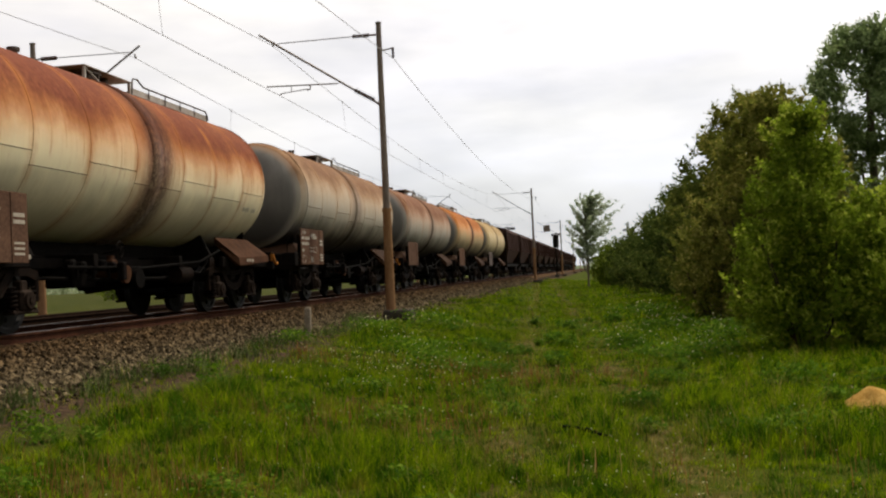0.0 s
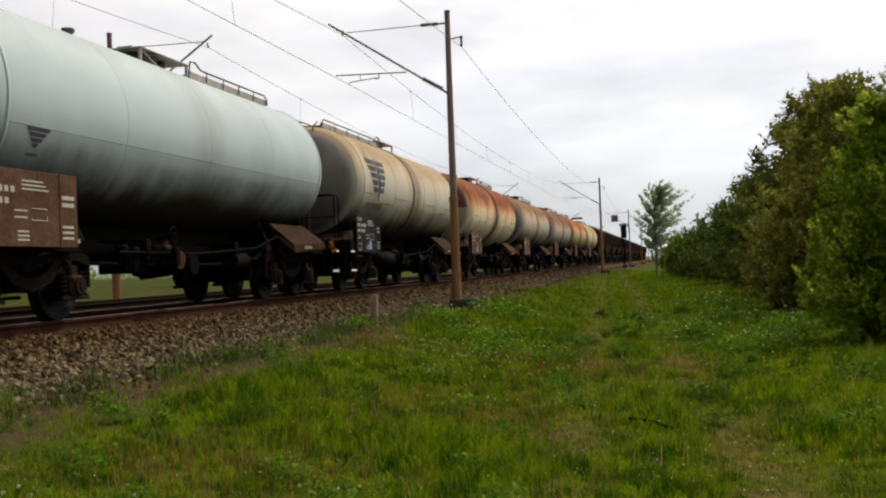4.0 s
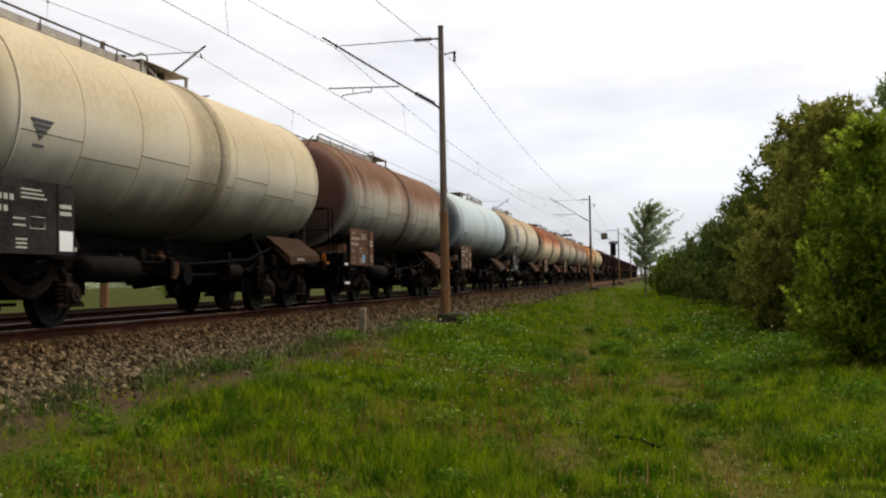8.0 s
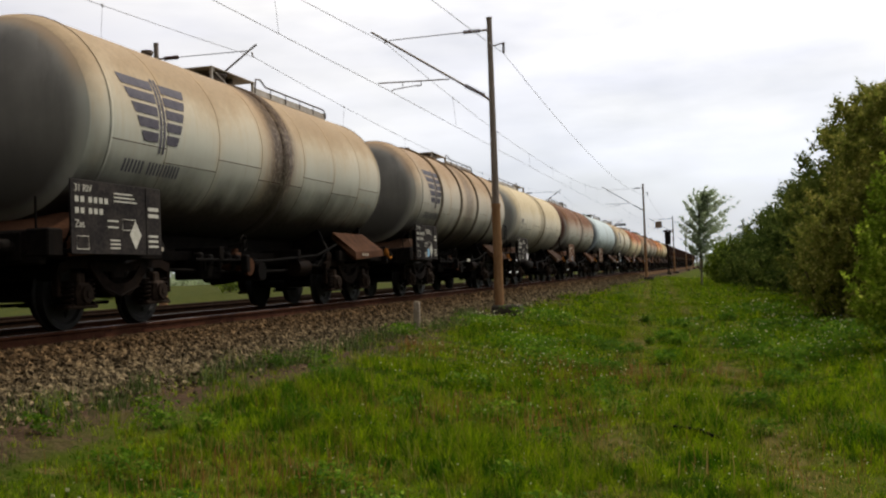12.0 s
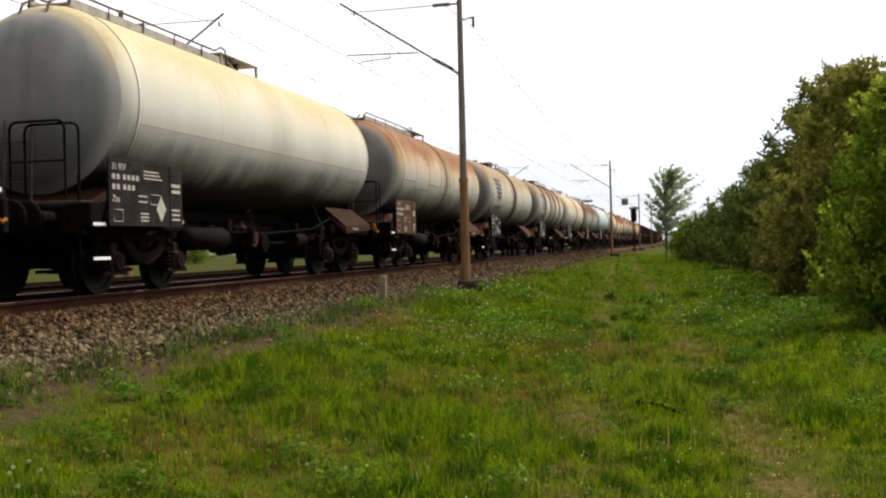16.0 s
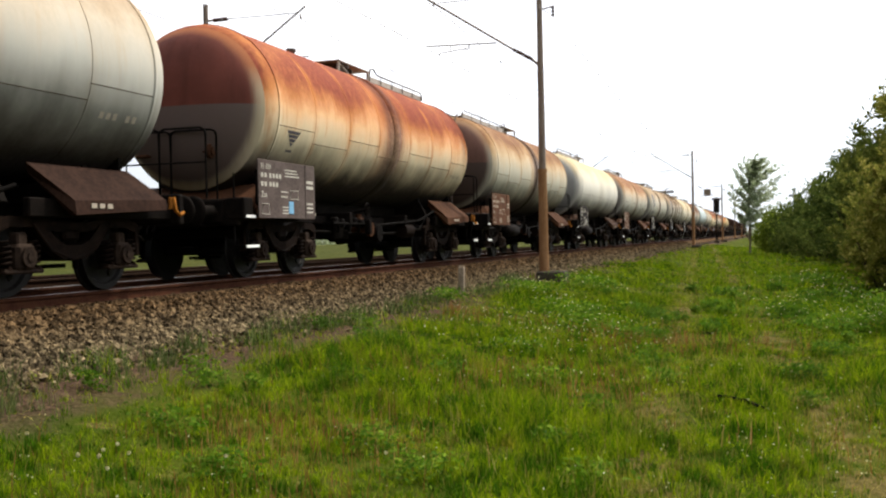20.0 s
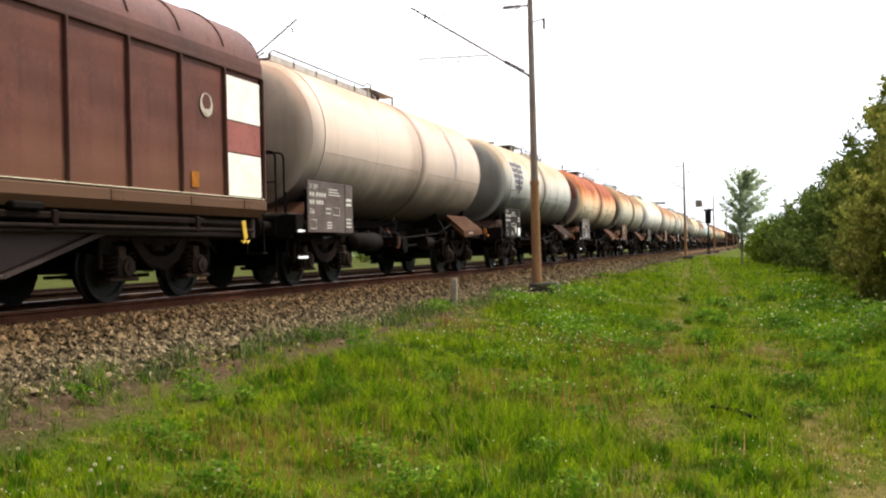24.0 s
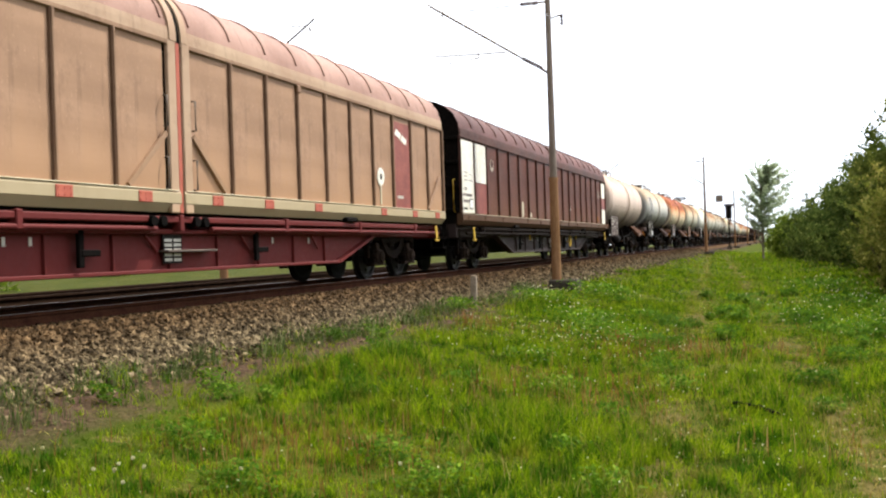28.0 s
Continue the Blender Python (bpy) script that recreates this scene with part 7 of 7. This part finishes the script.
        part("end_handle", cached("end_handle", lambda: G().tube([(0, 0.05, 1.5), (0, 0.16, 1.52), (0, 0.16, 2.3), (0, 0.05, 2.32)], 0.016, 6)), M["yellow"], ew, "yellow grab handle", pose(1.3 * (1 if rz == 0 else -1), 0, 0))
        part("lever", cached("lever", lambda: G().box((1.53, 0, 0.96), (0.02, 0.11, 0.28), 0.004, pose(0, 0, 0, 14)).tube([(1.54, -0.12, 0.80), (1.54, -0.06, 0.76), (1.54, 0.0, 0.80), (1.54, 0.06, 0.76), (1.54, 0.12, 0.80)], 0.015, 5)), M["yellow"], w, "yellow release lever", pose(0, e * 10.2, 0))
    if not style.get("brace"):
        part("brake_wheel", cached("brake_wheel", brake_wheel_geo), M["yellow"], w, "yellow hand brake wheel", pose(1.38, 3.0, 0.72))
        for y in (-3.4, 4.3):
            part("release_ring", cached("release_ring", lambda: G().tube([(1.36, 0.07 * math.cos(a), 0.86 + 0.09 * math.sin(a)) for a in (0.524 * q for q in range(13))], 0.012, 5)), M["yellow"], w, "small yellow release ring", pose(0, y, 0))
    for y in (-4.6, -1.9, 2.2):
        part("hanger", cached("hanger", lambda: G().box((1.33, 0, 0.74), (0.06, 0.10, 0.50), 0.012).box((1.33, 0.16, 0.66), (0.08, 0.34, 0.08), 0.012)), M["steel_black"], w, "", pose(0, y, 0))
    part("data_plate", cached("cov_plate", lambda: G().box((1.285, 0.02, 0.69), (0.012, 0.44, 0.38), 0.004)), M["panel_black"], w)
    part("plate_lettering", cached("cov_plate_bars", lambda: bars_geo([(-0.17, 0.53 + 0.065 * k, 0.17, 0.04) for k in range(5)] + [(0.04, 0.53 + 0.065 * k, 0.17, 0.04) for k in range(5)], 1.293)), M["marking"], w)
    return w


def flat_geo(rows, x=1.456):
    """Painted fields on the wall: rows of (y, z, width, height) from the lower near corner."""
    g = G()
    for y, z, a, b in rows:
        g.box((x, y + a / 2, z + b / 2), (0.006, a, b), 0.001)
    return g


def disc_geo(y, z, r, x=1.458):
    return G().cyl((x - 0.003, y, z), (x + 0.003, y, z), r, 28)


def covered_wagons():
    brown = covered_paint("maroon_brown_paint", (0.105, 0.037, 0.024), (0.068, 0.026, 0.018), (0.12, 0.053, 0.03))
    roof1 = covered_paint("dull_maroon_roof", (0.125, 0.054, 0.045), (0.09, 0.042, 0.036), (0.1, 0.05, 0.04))
    tan = covered_paint("faded_pink_brown_paint", (0.325, 0.20, 0.125), (0.25, 0.15, 0.092), (0.35, 0.205, 0.112))
    roof2 = covered_paint("faded_pink_roof", (0.33, 0.20, 0.155), (0.25, 0.145, 0.11), (0.33, 0.20, 0.15))
    red = covered_paint("oxide_red_underframe", (0.135, 0.020, 0.018), (0.078, 0.0135, 0.0125), (0.10, 0.018, 0.016))
    sill1 = covered_paint("worn_brown_sill", (0.092, 0.048, 0.025), (0.062, 0.031, 0.018), (0.09, 0.046, 0.024))
    post1 = covered_paint("dark_maroon_post", (0.085, 0.034, 0.023), (0.055, 0.024, 0.018), (0.11, 0.055, 0.032))
    lash_red = simple("lashing_plate_red", (0.30, 0.07, 0.045), (0.38, 0.10, 0.06), 5, 0.6)
    post2 = covered_paint("shaded_tan_post", (0.29, 0.185, 0.115), (0.21, 0.125, 0.078), (0.30, 0.18, 0.10))
    sill2 = covered_paint("dirty_cream_sill", (0.40, 0.34, 0.22), (0.31, 0.255, 0.16), (0.34, 0.27, 0.16))
    # brown that stands for the shadow line left of each tan post
    post_shade2 = simple("brown_post_shade", (0.09, 0.05, 0.03), (0.14, 0.08, 0.05), 6, 0.8)
    field_red = simple("faded_red_field", (0.17, 0.045, 0.035), (0.24, 0.07, 0.05), 3, 0.6)
    under1 = covered_paint("brown_black_underframe", (0.036, 0.023, 0.021), (0.020, 0.014, 0.013), (0.033, 0.022, 0.019))
    cant2 = covered_paint("pale_tan_frame_paint", (0.40, 0.285, 0.19), (0.33, 0.22, 0.145), (0.40, 0.27, 0.17))
    # near-black rods: the shadow under the sill put into their colour
    one = add_covered(-161.5, dict(label="long dark maroon-brown sliding-wall wagon with white end panels", body=brown, roof=roof1, sill=sill1, under=under1, rods=M["gear"], dark=M["frame"], panels=9, handles=(2.45,), grip=M["walkway"], cant=post1,
                                   post=post1, lash=sill1, strip_paint=M["frame"], pillar=M["walkway_light"], edge=sill1))
    for f in ((-10.93, 1.48, 1.1, 1.84), (-9.73, 2.30, 1.08, 1.02), (9.85, 2.62, 1.06, 0.66), (9.85, 1.48, 1.06, 0.64)):
        part("white_field", flat_geo([f]), M["panel_white"], one, "white-painted end panel")
    for f in ((-9.73, 1.48, 1.08, 0.80), (9.85, 2.14, 1.06, 0.46)):
        part("red_field", flat_geo([f]), field_red, one, "faded red panel")
    part("round_mark", disc_geo(-8.05, 2.85, 0.17), M["marking_dim"], one, "worn white round mark")
    part("round_mark", disc_geo(9.3, 2.75, 0.17), M["marking_dim"], one, "worn white round mark")
    part("mark_core", disc_geo(-8.05, 2.89, 0.115, 1.461), brown, one)
    part("mark_core", disc_geo(9.3, 2.79, 0.115, 1.461), brown, one)
    for f in ((-4.7, 1.5, 0.2, 0.45), (-3.6, 1.5, 0.15, 0.15)):
        part("sticker", flat_geo([f]), M["cream"], one, "pale paper sticker")
    part("paint_splotch", disc_geo(2.85, 1.95, 0.085), M["marking"], one, "round white splotch")
    part("orange_sticker", flat_geo([(8.86, 1.55, 0.2, 0.22)]), M["hook"], one, "faded orange sticker")
    part("seal_text", flat_geo([(9.22, 2.62, 0.16, 0.07)], 1.464), M["marking_dim"], one)
    for f in ((-10.8, 1.90, 0.2, 0.07), (-10.55, 1.90, 0.5, 0.07), (-10.8, 1.74, 0.35, 0.07), (-10.4, 1.74, 0.1, 0.07), (-10.7, 2.3, 0.3, 0.02), (-10.7, 2.4, 0.25, 0.02), (-10.7, 2.5, 0.3, 0.02), (-10.25, 2.3, 0.25, 0.02), (-10.25, 2.45, 0.2, 0.02)):
        part("number_bar", flat_geo([f], 1.461), M["marking_dark"], one)
    part("hazard_frame", flat_geo([(-10.28, 1.58, 0.28, 0.27)], 1.461), M["panel_black"], one)
    part("hazard_field", flat_geo([(-10.25, 1.61, 0.22, 0.21)], 1.465), M["white"], one)
    text("1 RIV", 0.11, facing(1.462, -10.75, 2.05), M["panel_black"], one)
    text("Habbillns", 0.11, facing(1.462, -10.85, 1.55), M["panel_black"], one)
    two = add_covered(-184.9, dict(label="long faded pink-brown sliding-wall wagon with cream sill and red underframe", body=tan, roof=roof2, sill=sill2, under=red, rods=red, dark=M["frame"],
                                    panels=10, handles=(2.48, 1.68), grip=M["walkway"], cant=cant2, post=post2, lash=lash_red, pillar=lash_red, edge=cant2, brace=True, gap=-0.034, strip_paint=post_shade2))
    part("red_field", flat_geo([(7.84, 1.46, 0.93, 1.80)]), field_red, two, "red panel with white mark")
    for y, z, d in ((7.93, 2.93, 0.07), (8.26, 2.83, 0.07)):     # two slanted pieces
        part("white_mark", G().prism([(y, z + 0.06), (y + 0.30, z - 0.02), (y + 0.36, z + 0.10), (y + 0.08, z + 0.18)], 1.460, 1.464), M["panel_white"], two, "plain white angular mark")
    part("drip_stain", flat_geo([(7.06, 1.50, 0.06, 0.42)], 1.457), M["cream"], two, "pale paint drip")
    part("end_brace", G().tube([(1.48, 9.85, 1.5), (1.48, 10.65, 2.25)], 0.03, 5), post2, two)
    part("round_mark", disc_geo(7.10, 2.06, 0.18), M["panel_white"], two, "white round sticker")
    part("mark_core", disc_geo(7.10, 2.06, 0.06, 1.461), M["panel_black"], two)
    part("number_field", flat_geo([(8.0, 1.66, 0.32, 0.06)], 1.461), M["marking"], two)
    part("sticker", flat_geo([(9.9, 1.65, 0.12, 0.35)]), M["white"], two, "pale paper sticker")


# ---- hopper wagons far ahead ----
def hopper_geo():
    g = G()
    top, waist, foot = 3.75, 2.3, 1.25
    V = lambda x, y, z: (x, y, z)
    vs = [V(-1.35, -5.9, top), V(1.35, -5.9, top), V(1.35, 5.9, top), V(-1.35, 5.9, top), V(-1.35, -5.4, waist), V(1.35, -5.4, waist), V(1.35, 5.4, waist), V(-1.35, 5.4, waist),
          V(-0.9, -3.0, foot), V(0.9, -3.0, foot), V(0.9, 3.0, foot), V(-0.9, 3.0, foot)]
    g.add(vs, [(0, 1, 5, 4), (1, 2, 6, 5), (2, 3, 7, 6), (3, 0, 4, 7), (4, 5, 9, 8), (5, 6, 10, 9), (6, 7, 11, 10), (7, 4, 8, 11), (8, 9, 10, 11)])
    pr = [(-1.4, top - 0.05), (-1.2, top + 0.25), (-0.6, top + 0.42), (0.6, top + 0.42), (1.2, top + 0.25), (1.4, top - 0.05)]
    g.prism(pr, -5.7, 5.7, 1)
    return g


def hopper_frame_geo():
    g = G().box((0, 0, 1.02), (2.3, 12.4, 0.22), 0.02)
    for s in (-1, 1):
        for y in (-5.9, 5.9):
            g.box((s * 1.2, y, 2.3), (0.1, 0.1, 2.6), 0.01)
    return g


def hoppers():
    paint = simple("dark_brown_hopper_paint", (0.035, 0.018, 0.014), (0.075, 0.038, 0.028), 1.2, 0.7)
    s = 81.1 + 6.7
    for k in range(16):
        w = thing("hopper_wagon", "dark brown covered hopper wagon", "hopper wagon", "hopper wagons of the train", at=pose(TRACK_X, s, RAIL_Z))
        WAGONS.append((w, s))
        b = part("hopper_body", cached("hopper_body", hopper_geo), paint, w)
        for j in range(9):
            part("side_rib", cached("hopper_rib", lambda: G().box((1.37, 0, 3.0), (0.08, 0.09, 1.45), 0.01)), paint, b, "", pose(0, -5.2 + 1.3 * j, 0))
        part("roof_walkway", cached("hopper_walk", lambda: G().box((0, 0, 4.24), (0.6, 11, 0.05), 0.01).box((0.28, 0, 4.4), (0.03, 11, 0.03), 0.005)), M["walkway"], w)
        part("underframe", cached("hopper_frame", hopper_frame_geo), M["frame"], w)
        add_ends(w, 6.2, M["frame"])
        add_bogie(w, -4.6, True)
        add_bogie(w, 4.6, True)
        s += 13.65


tanks()
covered_wagons()
hoppers()
build_ballast()


# ---- what moves ----
def run(t):
    """How far the train has rolled at t seconds, in metres."""
    return 6.864 * t + 0.01939 * t * t


def motions():
    for w, y in WAGONS:
        walk(w, [(t, pose(TRACK_X, y + run(t), RAIL_Z)) for t in range(0, 29, 2)])
    # the wheels turn as they roll: one row every fifteenth of a second
    turn = {}
    for a in (-0.9, 0.9):
        first = next(w for w, q in WHEELSETS if q == a)
        walk(first, [(k / 15, pose(0, a, WHEEL_R, -math.degrees(run(k / 15) / WHEEL_R))) for k in range(421)])
        turn[a] = first
    for w, a in WHEELSETS:
        if w is not turn[a]:
            w.rotation_mode = "QUATERNION"
            d = w.animation_data_create()
            d.action = turn[a].animation_data.action
            d.action_slot = turn[a].animation_data.action_slot


motions()
